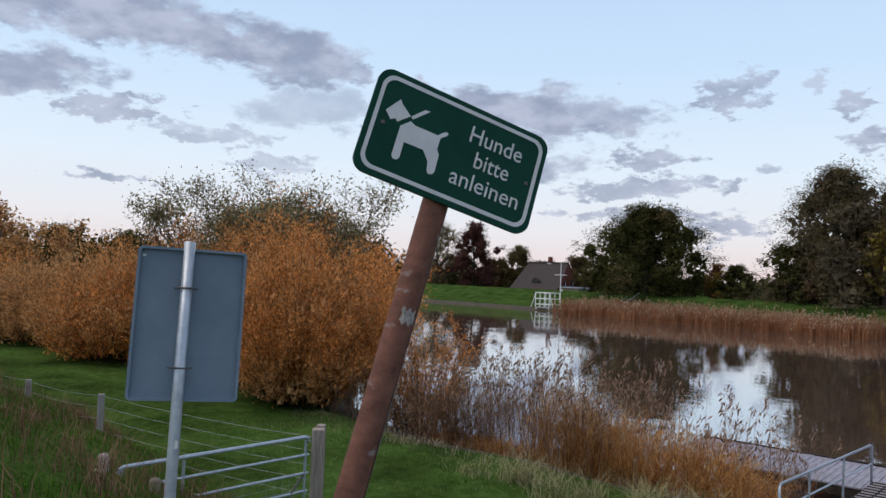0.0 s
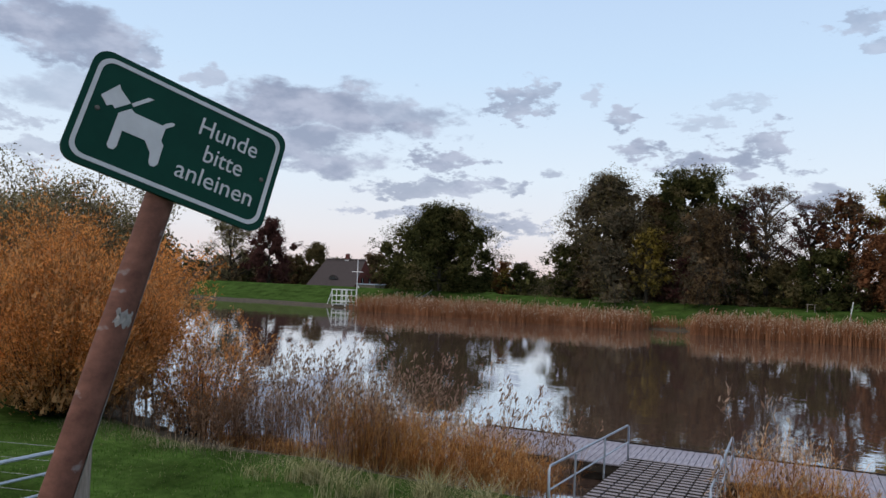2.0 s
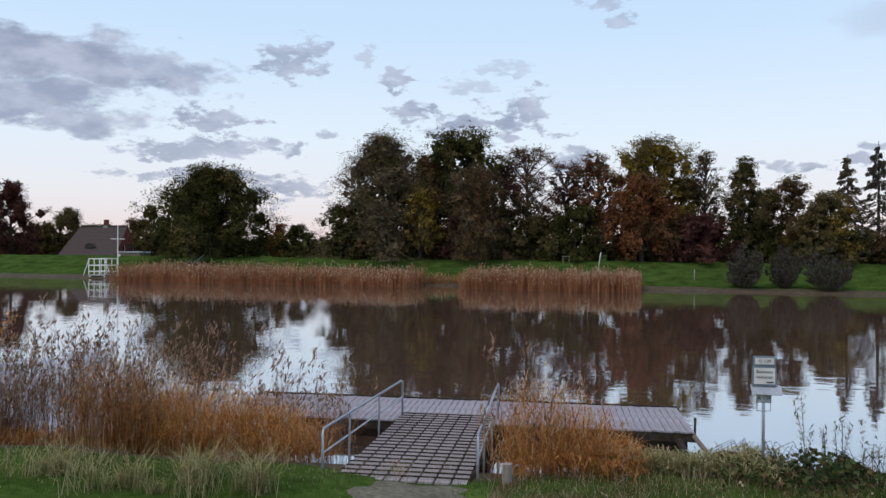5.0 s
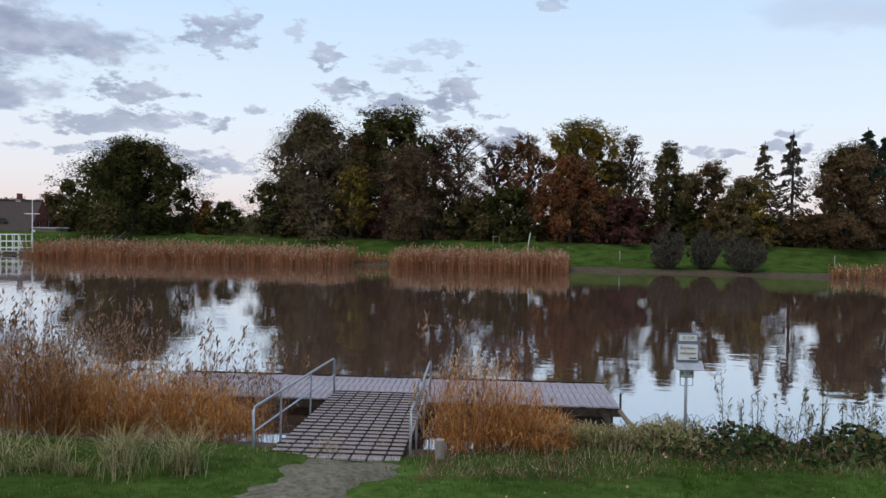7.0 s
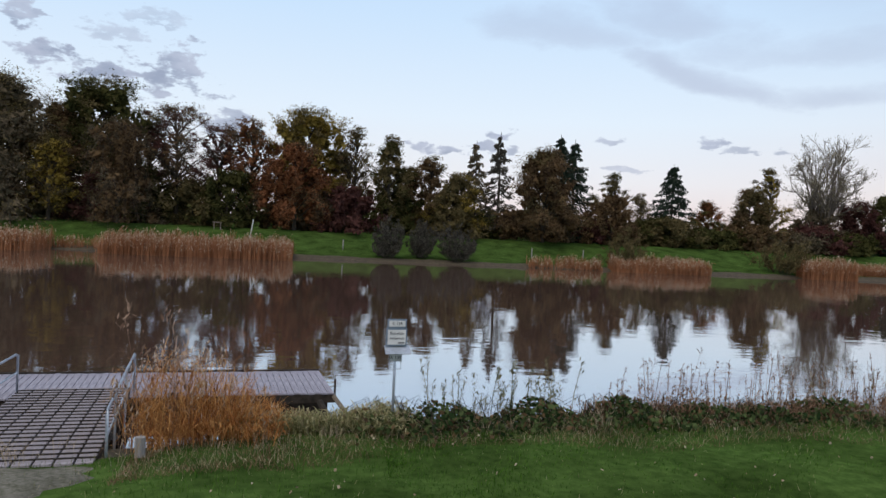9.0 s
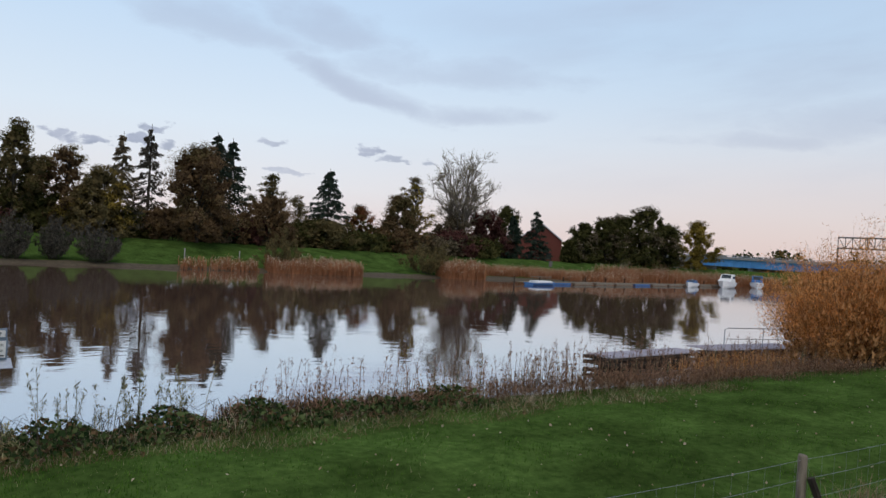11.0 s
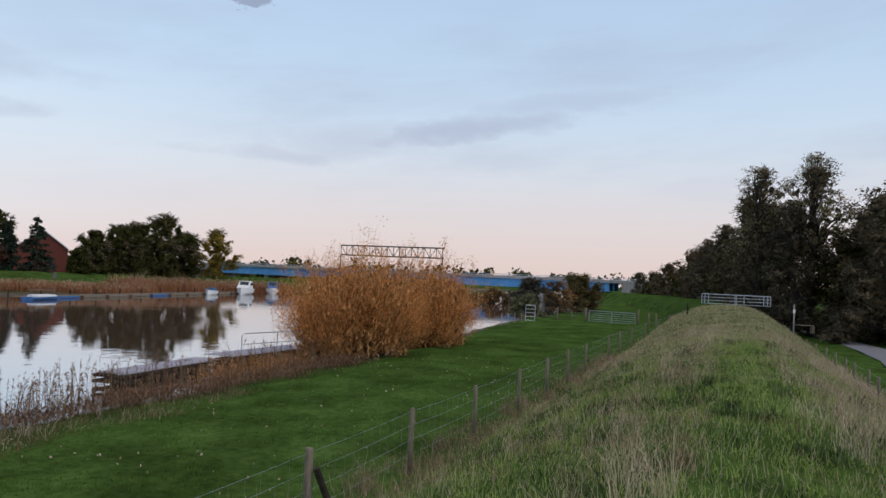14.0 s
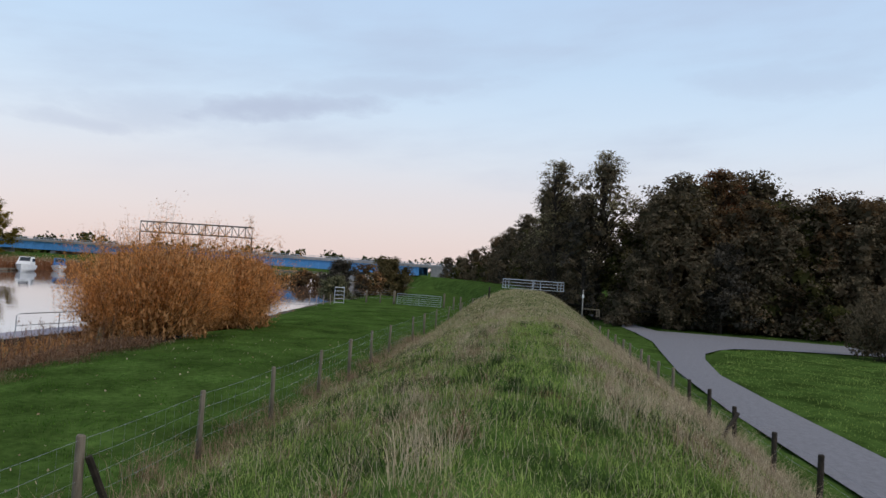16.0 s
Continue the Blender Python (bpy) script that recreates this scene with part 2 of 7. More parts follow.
M_GROUND = material("meadow_turf", (0.028, 0.055, 0.012), (0.065, 0.110, 0.026), scale=5.0, rough=1.0, bump=0.6, bump_scale=25, big=0.4, spec=0.0)
M_MUD = material("bank_mud", (0.05, 0.042, 0.03), (0.11, 0.09, 0.06), scale=2.0, rough=0.9, bump=0.5, bump_scale=12)
M_ROAD = material("worn_asphalt", (0.15, 0.15, 0.165), (0.205, 0.205, 0.22), scale=40, rough=0.85, bump=0.3, bump_scale=160, big=0.12)
M_WATER = water_material()
M_BARK = material("grey_brown_bark", (0.026, 0.022, 0.018), (0.070, 0.060, 0.048), scale=5, rough=0.9, bump=0.6, bump_scale=20, stretch=(1, 1, 0.3))
M_PALEBARK = material("pale_twig_bark", (0.10, 0.085, 0.07), (0.2, 0.175, 0.15), scale=5, rough=0.9)
M_OAK = leafy("dark_green_leaves", (0.033, 0.038, 0.014), (0.094, 0.090, 0.031))
M_OLIVE = leafy("olive_leaves", (0.074, 0.064, 0.030), (0.160, 0.124, 0.056))
M_BROWNLEAF = leafy("brown_leaves", (0.076, 0.050, 0.030), (0.171, 0.112, 0.057))
M_RUST = leafy("rust_red_leaves", (0.105, 0.044, 0.022), (0.27, 0.115, 0.052))
M_DARKRED = leafy("dark_red_leaves", (0.065, 0.032, 0.030), (0.113, 0.051, 0.042))
M_YELLOW = leafy("yellow_leaves", (0.125, 0.094, 0.022), (0.325, 0.237, 0.054))
M_SPRUCE = leafy("spruce_needles", (0.012, 0.023, 0.017), (0.041, 0.056, 0.041), thin=0.05)
M_WOOD_LEAF = leafy("dull_wood_leaves", (0.074, 0.066, 0.043), (0.162, 0.127, 0.082))
M_SALLOW = leafy("grey_green_willow_leaves", (0.130, 0.112, 0.060), (0.320, 0.280, 0.160), thin=0.4)
M_GREYBUSH = leafy("grey_brown_bush_leaves", (0.045, 0.042, 0.034), (0.115, 0.105, 0.085))
M_ORANGE = leafy("orange_willow_leaves", (0.390, 0.152, 0.042), (0.900, 0.405, 0.128), thin=0.4)
M_SHRUBBROWN = leafy("dull_orange_brown_leaves", (0.290, 0.150, 0.060), (0.700, 0.390, 0.175), thin=0.35)
M_MEADOW = leafy("deep_green_meadow_blades", (0.026, 0.077, 0.009), (0.095, 0.192, 0.027), thin=0.35)
M_WITHER = leafy("dark_withered_stems", (0.100, 0.058, 0.036), (0.270, 0.165, 0.105), thin=0.3)
M_REED = leafy("dry_reed_stems", (0.284, 0.110, 0.036), (0.634, 0.347, 0.127), thin=0.3)
M_REEDFAR = material("rust_reed_stems", (0.225, 0.100, 0.050), (0.370, 0.175, 0.090), scale=0.35, rough=0.85, island=0.28, thin=0.2, spec=0.0)
M_PLUME = leafy("pale_reed_plumes", (0.352, 0.253, 0.163), (0.638, 0.517, 0.388), thin=0.3)
M_PURPLE = leafy("purple_brown_grass_heads", (0.18, 0.110, 0.075), (0.40, 0.28, 0.20), thin=0.35)
M_BRAMBLE = leafy("dark_bramble_leaves", (0.027, 0.049, 0.018), (0.105, 0.140, 0.053))
M_HERB = leafy("grey_green_herb_leaves", (0.078, 0.085, 0.046), (0.221, 0.208, 0.117))
M_BLADE = leafy("green_grass_blades", (0.135, 0.205, 0.045), (0.365, 0.465, 0.130), thin=0.4)
M_LONG = leafy("long_dull_grass", (0.190, 0.190, 0.080), (0.480, 0.430, 0.240), thin=0.4)
M_DRY = leafy("dry_straw_grass", (0.294, 0.231, 0.149), (0.624, 0.509, 0.370), thin=0.35)
M_DECK = material("weathered_deck_boards", (0.21, 0.20, 0.235), (0.40, 0.385, 0.44), scale=3, rough=0.8, bump=0.4, bump_scale=50, stretch=(6, 0.7, 1), island=0.6)
M_RAMP = material("worn_ramp_boards", (0.20, 0.178, 0.188), (0.365, 0.33, 0.345), scale=4, rough=0.85, bump=0.4, bump_scale=40, island=0.5)
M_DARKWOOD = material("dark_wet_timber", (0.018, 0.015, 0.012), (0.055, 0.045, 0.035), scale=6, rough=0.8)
M_POSTWOOD = material("grey_fence_post_wood", (0.10, 0.085, 0.065), (0.24, 0.205, 0.16), scale=7, rough=0.9, bump=0.5, bump_scale=40, stretch=(3, 3, 0.4), island=0.4)
M_PALEPOST = material("pinkish_weathered_post_wood", (0.22, 0.175, 0.15), (0.42, 0.35, 0.31), scale=8, rough=0.9, bump=0.3, bump_scale=50, stretch=(3, 3, 0.3))
M_SILVERPOST = material("silvered_post_wood", (0.22, 0.20, 0.19), (0.40, 0.38, 0.36), scale=9, rough=0.85, bump=0.4, bump_scale=50, stretch=(3, 3, 0.3))
M_GALV = material("galvanised_steel", (0.36, 0.40, 0.46), (0.52, 0.57, 0.63), scale=14, rough=0.45, metal=0.6, bump=0.05)
M_ALU = material("dull_blue_grey_sheet_metal", (0.15, 0.20, 0.26), (0.19, 0.245, 0.31), scale=4, rough=0.55, metal=0.1, big=0.1)
M_GREEN = material("dark_green_sign_enamel", (0.002, 0.040, 0.027), (0.004, 0.054, 0.036), scale=9, rough=0.5, spec=0.12)
M_SIGNWHITE = material("off_white_sign_paint", (0.55, 0.56, 0.58), (0.66, 0.67, 0.69), scale=14, rough=0.5)
M_REDPOST = material("reddish_weathered_post", (0.105, 0.046, 0.034), (0.215, 0.098, 0.07), scale=5, rough=0.7, bump=0.12, bump_scale=60, stretch=(5, 5, 0.25), wear=((0.25, 0.20, 0.19), 4, 0.64))
M_WHITE = material("white_paint", (0.60, 0.60, 0.60), (0.76, 0.76, 0.75), scale=5, rough=0.5)
M_LETTER = material("black_lettering", (0.02, 0.02, 0.02), (0.035, 0.035, 0.035), scale=9, rough=0.6)
M_BLUEBRIDGE = material("blue_girder_paint", (0.075, 0.235, 0.47), (0.105, 0.30, 0.57), scale=0.8, rough=0.6, big=0.15)
M_CONCRETE = material("grey_concrete", (0.22, 0.22, 0.22), (0.34, 0.34, 0.33), scale=1.5, rough=0.9, big=0.2)
M_THATCH = material("brown_thatch", (0.054, 0.043, 0.042), (0.097, 0.081, 0.080), scale=4, rough=0.95, bump=0.5, bump_scale=15, stretch=(1, 1, 3))
M_BRICK = material("red_brick_wall", (0.10, 0.032, 0.026), (0.17, 0.058, 0.045), scale=6, rough=0.9)
M_SLATE = material("pale_roof_sheet", (0.30, 0.33, 0.38), (0.42, 0.45, 0.50), scale=3, rough=0.6)
M_BLUE = material("blue_tarpaulin", (0.03, 0.10, 0.25), (0.05, 0.15, 0.34), scale=5, rough=0.6)
M_GLASS = material("dark_window_glass", (0.02, 0.025, 0.03), (0.04, 0.045, 0.05), scale=2, rough=0.08, spec=0.5)
M_RUSTSTEEL = material("dark_lattice_steel", (0.10, 0.095, 0.09), (0.18, 0.17, 0.16), scale=5, rough=0.7, metal=0.3)
M_WIRE = material("fence_wire", (0.22, 0.24, 0.25), (0.36, 0.38, 0.40), scale=20, rough=0.5, metal=0.6)
M_GRAVEL = material("pale_trodden_gravel", (0.075, 0.076, 0.048), (0.210, 0.195, 0.160), scale=12, rough=0.95, bump=0.6, bump_scale=60, big=0.2)

# ---------- building helpers ----------


class Geo:
    """Collects vertices and faces of one mesh."""

    def __init__(self):
        self.v, self.f = [], []

    def add(self, verts, faces):
        k = len(self.v)
        self.v += [tuple(p) for p in verts]
        self.f += [tuple(i + k for i in q) for q in faces]
        return self

    def box(self, c, s, m=None, bevel=0.0):
        x, y, z = (d / 2 for d in s)
        if bevel:
            b = bevel
            ring = [(-x + b, -y), (x - b, -y), (x, -y + b), (x, y - b), (x - b, y), (-x + b, y), (-x, y - b), (-x, -y + b)]
            pts = [(px, py, -z) for px, py in ring] + [(px, py, z - b) for px, py in ring] + [(px * (1 - b / x), py * (1 - b / y), z) for px, py in ring]
            fc = [tuple(range(7, -1, -1)), tuple(range(16, 24))]
            for lv in (0, 8):
                fc += [(lv + i, lv + (i + 1) % 8, lv + 8 + (i + 1) % 8, lv + 8 + i) for i in range(8)]
        else:
            pts = [(sx * x, sy * y, sz * z) for sz in (-1, 1) for sx, sy in ((-1, -1), (1, -1), (1, 1), (-1, 1))]
            fc = [(3, 2, 1, 0), (4, 5, 6, 7), (0, 1, 5, 4), (1, 2, 6, 5), (2, 3, 7, 6), (3, 0, 4, 7)]
        pts = [Vector(p) for p in pts]
        if m is not None:
            pts = [m @ p for p in pts]
        return self.add([p + Vector(c) for p in pts], fc)

    def tube(self, pts, radii, n=6, cap=True):
        pts = [Vector(p) for p in pts]
        if not hasattr(radii, "__len__"):
            radii = [radii] * len(pts)
        vs, fs = [], []
        for i, p in enumerate(pts):
            d = (pts[min(i + 1, len(pts) - 1)] - pts[max(i - 1, 0)])
            d = d.normalized() if d.length > 1e-9 else Vector((0, 0, 1))
            a = d.cross(Vector((0, 0, 1)) if abs(d.z) < 0.9 else Vector((1, 0, 0))).normalized()
            b = d.cross(a)
            for j in range(n):
                t = 2 * math.pi * j / n
                vs.append(p + (a * math.cos(t) + b * math.sin(t)) * radii[i])
        for i in range(len(pts) - 1):
            for j in range(n):
                fs.append((i * n + j, i * n + (j + 1) % n, (i + 1) * n + (j + 1) % n, (i + 1) * n + j))
        if cap:
            fs += [tuple(range(n - 1, -1, -1)), tuple(range((len(pts) - 1) * n, len(pts) * n))]
        return self.add(vs, fs)

    def prism(self, outline, y0, y1):
        """Extrudes an x,z outline along y."""
        n = len(outline)
        vs = [(x, y0, z) for x, z in outline] + [(x, y1, z) for x, z in outline]
        return self.add(vs, [tuple(range(n)), tuple(range(2 * n - 1, n - 1, -1))] + [(i, i + n, (i + 1) % n + n, (i + 1) % n) for i in range(n)])


def part(name, geo, mat, parent=None, label="", smooth=False):
    """One mesh object, under a thing or a part, or on its own."""
    me = bpy.data.meshes.new(name)
    if isinstance(geo, Geo):
        me.from_pydata(geo.v, [], geo.f)
        if not geo.f:
            me.update()
    else:
        me = geo
    if not me.materials:
        me.materials.append(mat)
    if smooth:
        me.polygons.foreach_set("use_smooth", [True] * len(me.polygons))
    ob = new(name, me)
    if parent is not None:
        ob.parent = parent
    if label:
        ob["label"] = label
    return ob


def quads(name, V, mat):
    """A mesh of loose quads from an (n, 4, 3) array."""
    V = np.asarray(V, dtype=np.float32).reshape(-1, 3)
    me = bpy.data.meshes.new(name)
    n = len(V)
    me.vertices.add(n)
    me.vertices.foreach_set("co", V.ravel())
    me.loops.add(n)
    me.loops.foreach_set("vertex_index", np.arange(n, dtype=np.int32))
    me.polygons.add(n // 4)
    me.polygons.foreach_set("loop_start", np.arange(0, n, 4, dtype=np.int32))
    me.update(calc_edges=True)
    me.materials.append(mat)
    return me


def thing(name, label, category, m=None, group="", kind=""):
    ob = new(name)
    ob.empty_display_size = 0.2
    if m is not None:
        ob.matrix_basis = m
    return tagged(ob, label, category, group, kind)


def unit(v):
    return v / np.maximum(np.linalg.norm(v, axis=-1, keepdims=True), 1e-9)


def leaf_quads(P, size, rng, aspect=0.55, droop=0.0, along=None):
    """Diamond leaves or clumps at points P, of uneven size and turn."""
    n = len(P)
    d = unit(rng.normal(size=(n, 3)))
    if along is not None:
        d = unit(d * 0.6 + along)
    d[:, 2] -= droop
    d = unit(d)
    s = unit(np.cross(d, unit(rng.normal(size=(n, 3)))))
    L = (size * rng.uniform(0.55, 1.35, n))[:, None]
    return np.stack([P - d * L / 2, P + s * L * aspect / 2, P + d * L / 2, P - s * L * aspect / 2], axis=1)


def tris(name, V, mat):
    """A mesh of loose triangles from an (n, 3, 3) array."""
    V = np.asarray(V, dtype=np.float32).reshape(-1, 3)
    me = bpy.data.meshes.new(name)
    n = len(V)
    me.vertices.add(n)
    me.vertices.foreach_set("co", V.ravel())
    me.loops.add(n)
    me.loops.foreach_set("vertex_index", np.arange(n, dtype=np.int32))
    me.polygons.add(n // 3)
    me.polygons.foreach_set("loop_start", np.arange(0, n, 3, dtype=np.int32))
    me.update(calc_edges=True)
    me.materials.append(mat)
    return me


def leaf_tris(P, size, rng, out=None, spread=0.8, along=None, aspect=0.7):
    """Small leaves at points P, facing roughly outwards, or laid along a twig."""
    n = len(P)
    rnd = unit(rng.normal(size=(n, 3)))
    if along is not None:
        a = unit(along + 0.55 * rnd)
    else:
        nrm = unit((out if out is not None else 0) + spread * rnd)
        a = unit(np.cross(nrm, unit(rng.normal(size=(n, 3)))))
    b = unit(np.cross(a, unit(rng.normal(size=(n, 3))))) if along is not None else np.cross(nrm, a)
    L = (size * rng.uniform(0.55, 1.4, n))[:, None]
    return np.stack([P + a * L * 0.6, P - a * L * 0.4 + b * L * aspect / 2, P - a * L * 0.4 - b * L * aspect / 2], 1)


def blade_quads(P, h, w, rng, lean=0.25, bend=0.3):
    """Upright tapering blades rooted at P: two quads each, bent over."""
    n = len(P)
    a = rng.uniform(0, 2 * np.pi, n)
    H = h * rng.uniform(0.5, 1.25, n)
    out = np.stack([np.cos(a), np.sin(a), np.zeros(n)], 1)
    side = np.stack([-np.sin(a), np.cos(a), np.zeros(n)], 1) * (w / 2)
    up = np.array([0, 0, 1.0])
    k = rng.uniform(0.2, 1, n)[:, None]
    M = P + up * (H * 0.55)[:, None] + out * (H[:, None] * lean * k * 0.5)
    T = P + up * (H * 0.95)[:, None] + out * (H[:, None] * (lean + bend) * k)
    q1 = np.stack([P - side, P + side, M + side * 0.8, M - side * 0.8], 1)
    q2 = np.stack([M - side * 0.8, M + side * 0.8, T + side * 0.15, T - side * 0.15], 1)
    return np.concatenate([q1, q2])

# ---------- the lie of the land ----------
SHORE_X = [-400, -140, -80, -40, 0, 60, 75, 100, 130, 160, 400]
SHORE_Y = [66, 72, 77, 77, 77, 77.5, 79.5, 83, 86, 90, 110]
BANK_X = [-400, -120, -60, -31, -24, -19, -14, -8, -2, 2, 15, 40, 60, 90, 400]
BANK_Y = [20, 22, 24, 20, 15, 11.2, 10.2, 10.9, 11.6, 13.3, 14.2, 14.7, 17.5, 20, 40]
PROFILE_Y = [-3000, -5.3, -4.5, -1.5, -0.8, 0.0, 1.0, 2.0, 3.4, 5.2, 6.0, 8.0]
PROFILE_Z = [0.5, 0.5, 0.66, 2.32, 2.55, 2.63, 2.58, 2.36, 1.84, 1.0, 0.87, 0.82]
BANK_D = [-3, 0, 1.2, 2.6, 4.5, 9, 30]
BANK_Z = [0.82, 0.72, 0.5, 0.02, -0.35, -1.3, -1.8]
FAR_D = [-30, -6, -1.0, 0.4, 5, 12, 14, 17, 25, 4000]
FAR_Z = [-1.8, -1.2, -0.25, 0.25, 0.6, 2.3, 2.5, 2.45, 0.8, 0.8]


def dike_line(x):
    x = np.asarray(x, dtype=float)
    return np.where(x > 62, 0.0017 * (np.clip(x, 62, 200) - 62) ** 2, 0.0)


def shore(x):
    return np.interp(x, SHORE_X, SHORE_Y)


def height(x, y):
    x, y = np.asarray(x, dtype=float), np.asarray(y, dtype=float)
    d = y - dike_line(x)
        # the crest rises and widens towards the gate across it
    t = np.clip((x - 32) / 36, 0, 1)
    near = np.interp(d * np.where(d > 0, 1 - 0.28 * t, 1 - 0.1 * t), PROFILE_Y, PROFILE_Z) + 0.45 * t * t * (3 - 2 * t) * np.clip((5.2 - np.abs(d)) / 2.6, 0, 1)
    near = np.minimum(near, np.where(d > 5, np.interp(y - np.interp(x, BANK_X, BANK_Y), BANK_D, BANK_Z), 99))
    far = np.interp(y - shore(x), FAR_D, FAR_Z)
    z = np.maximum(near, far)
    rough = 0.03 * np.sin(x * 1.3 + 2 * np.sin(y * 0.7)) + 0.025 * np.sin(y * 2.1 + x * 0.55) + 0.02 * np.sin(x * 3.1 - y * 2.7)
    return z + rough * (np.abs(x) < 300)


def ground_sheet():
    xs = np.unique(np.concatenate([[-4000, -1800, -900, -450, -300, -200], np.arange(-150, -40, 4), np.arange(-40, 80, 0.8), np.arange(80, 260, 4), [300, 450, 900, 1800, 4000]]))
    ys = np.unique(np.concatenate([[-4000, -1500, -600, -250, -120, -60, -30, -18], np.arange(-14, 20, 0.4), np.arange(20, 64, 3), np.arange(64, 120, 1.2), [130, 150, 200, 300, 600, 1500, 4000]]))
    X, Y = np.meshgrid(xs, ys)
    Z = height(X, Y)
    V = np.stack([X, Y, Z], -1).reshape(-1, 3)
    w, h = len(xs), len(ys)
    i = (np.arange(h - 1)[:, None] * w + np.arange(w - 1)[None]).ravel()
    F = np.stack([i, i + 1, i + w + 1, i + w], 1)
    me = bpy.data.meshes.new("ground")
    me.from_pydata(V.tolist(), [], F.tolist())
    me.materials.append(M_GROUND)
    me.materials.append(M_MUD)
    c = V[F].mean(1)
    muddy = ((c[:, 2] < 0.60) & (c[:, 1] > 8) & (c[:, 1] < 60)) | ((c[:, 1] >= 60) & (c[:, 2] < 0.30))
    me.polygons.foreach_set("material_index", muddy.astype(np.int32))
    me.polygons.foreach_set("use_smooth", [True] * len(me.polygons))
    tagged(new("ground", me), "green meadow, grass dikes and muddy river banks", "ground", kind="structure")


ground_sheet()
g = Geo()
g.add([(-4000, 9, 0), (4000, 9, 0), (4000, 300, 0), (-4000, 300, 0)], [(0, 1, 2, 3)])
tagged(part("water", g, M_WATER), "calm brown river reflecting sky and trees", "river", kind="structure")


def road():
    """Lane below the dike with a branch turning off round a grass island."""
    def strip(left, right, name, mat, lift):
        g = Geo()
        vs = []
        for (ax, ay), (bx, by) in zip(left, right):
            for t in np.linspace(0, 1, 7):
                x, y = ax + (bx - ax) * t, ay + (by - ay) * t
                vs.append((x, y, 0.5 + lift - 0.03 * (2 * t - 1) ** 2))
        fs = [(i * 7 + j, i * 7 + j + 1, (i + 1) * 7 + j + 1, (i + 1) * 7 + j) for i in range(len(left) - 1) for j in range(6)]
        g.add(vs, fs)
        return part(name, g, mat, smooth=True)
    left = [(-60, -5.6), (5, -6.1), (18, -6.0), (26, -5.95), (36, -6.35), (45, -7.2), (53.5, -8.05), (62, -8.1), (71, -7.8), (90, -6.4)]
    right = [(-60, -8.2), (5, -8.2), (20.6, -8.14), (29.0, -8.05), (36, -8.15), (43, -9.1), (53, -11.2), (62, -11.0), (72, -9.8), (90, -8.6)]
    tagged(strip(left, right, "road", M_ROAD, 0.09), "worn grey asphalt lane below the dike", "road", kind="structure")
    n_side = [(42.5, -8.95), (46.8, -9.95), (50.2, -11.5), (52.4, -13), (54, -16), (55.3, -22), (56, -34), (56, -70)]
    f_side = [(60, -9.6), (66.4, -10.2), (66.4, -12.2), (66.2, -15), (65.6, -18.7), (64.3, -26), (63.2, -36), (62, -70)]
    tagged(strip(n_side, f_side, "road_branch", M_ROAD, 0.094), "grey asphalt side road turning off round a lawn", "road", kind="structure")


road()

# ---------- trees ----------


FORMS = {
    "dome": (0.72, 0.94, 1.0, 0.95, 0.82, 0.60, 0.28),
    "broad": (0.88, 1.0, 0.98, 0.84, 0.66, 0.46, 0.22),
    "high": (0.40, 0.62, 0.86, 1.0, 0.98, 0.78, 0.40),
    "column": (0.70, 0.95, 1.0, 0.92, 0.76, 0.55, 0.25),
    "cone": (1.0, 0.96, 0.86, 0.72, 0.56, 0.36, 0.15),
    "skirt": (1.0, 1.0, 0.95, 0.88, 0.76, 0.58, 0.32),
}


def sprays(rng, blobs, n, droop):
    """Leafy sprays reaching out of each lump: leaf places, their outward way, and the twig of each spray."""
    B = np.array(blobs)
    k = max(80, n // 13)
    w = B[:, 3] ** 2
    pick = rng.choice(len(B), k, p=w / w.sum())
    C, R = B[pick, :3], B[pick, 3]
    out = C * np.array([1, 1, 0.25])
    d = unit(rng.normal(size=(k, 3)) * np.array([1, 1, 0.75]) + unit(out) * 0.55 + np.array([0, 0, 0.22 - droop]))
    S = C + d * (R * rng.uniform(0.0, 0.45, k))[:, None]
    ln = R * rng.uniform(0.45, 1.3 + 0.8 * droop, k)
    s = rng.integers(0, k, n)
    u = rng.uniform(0.05, 1.05, n) ** 0.75
    P = S[s] + d[s] * (ln[s] * u)[:, None]
    P[:, 2] -= (0.22 + 0.9 * droop) * ln[s] * u * u
    P += rng.normal(size=(n, 3)) * (0.10 + 0.075 * R[s] * (1.1 - 0.6 * u))[:, None] * np.array([1.15, 1.15, 0.65])
    E = S + d * ln[:, None]
    E[:, 2] -= (0.22 + 0.9 * droop) * ln
    return P, unit(d[s] * 0.5 + np.array([0, 0, 0.75])), S, E


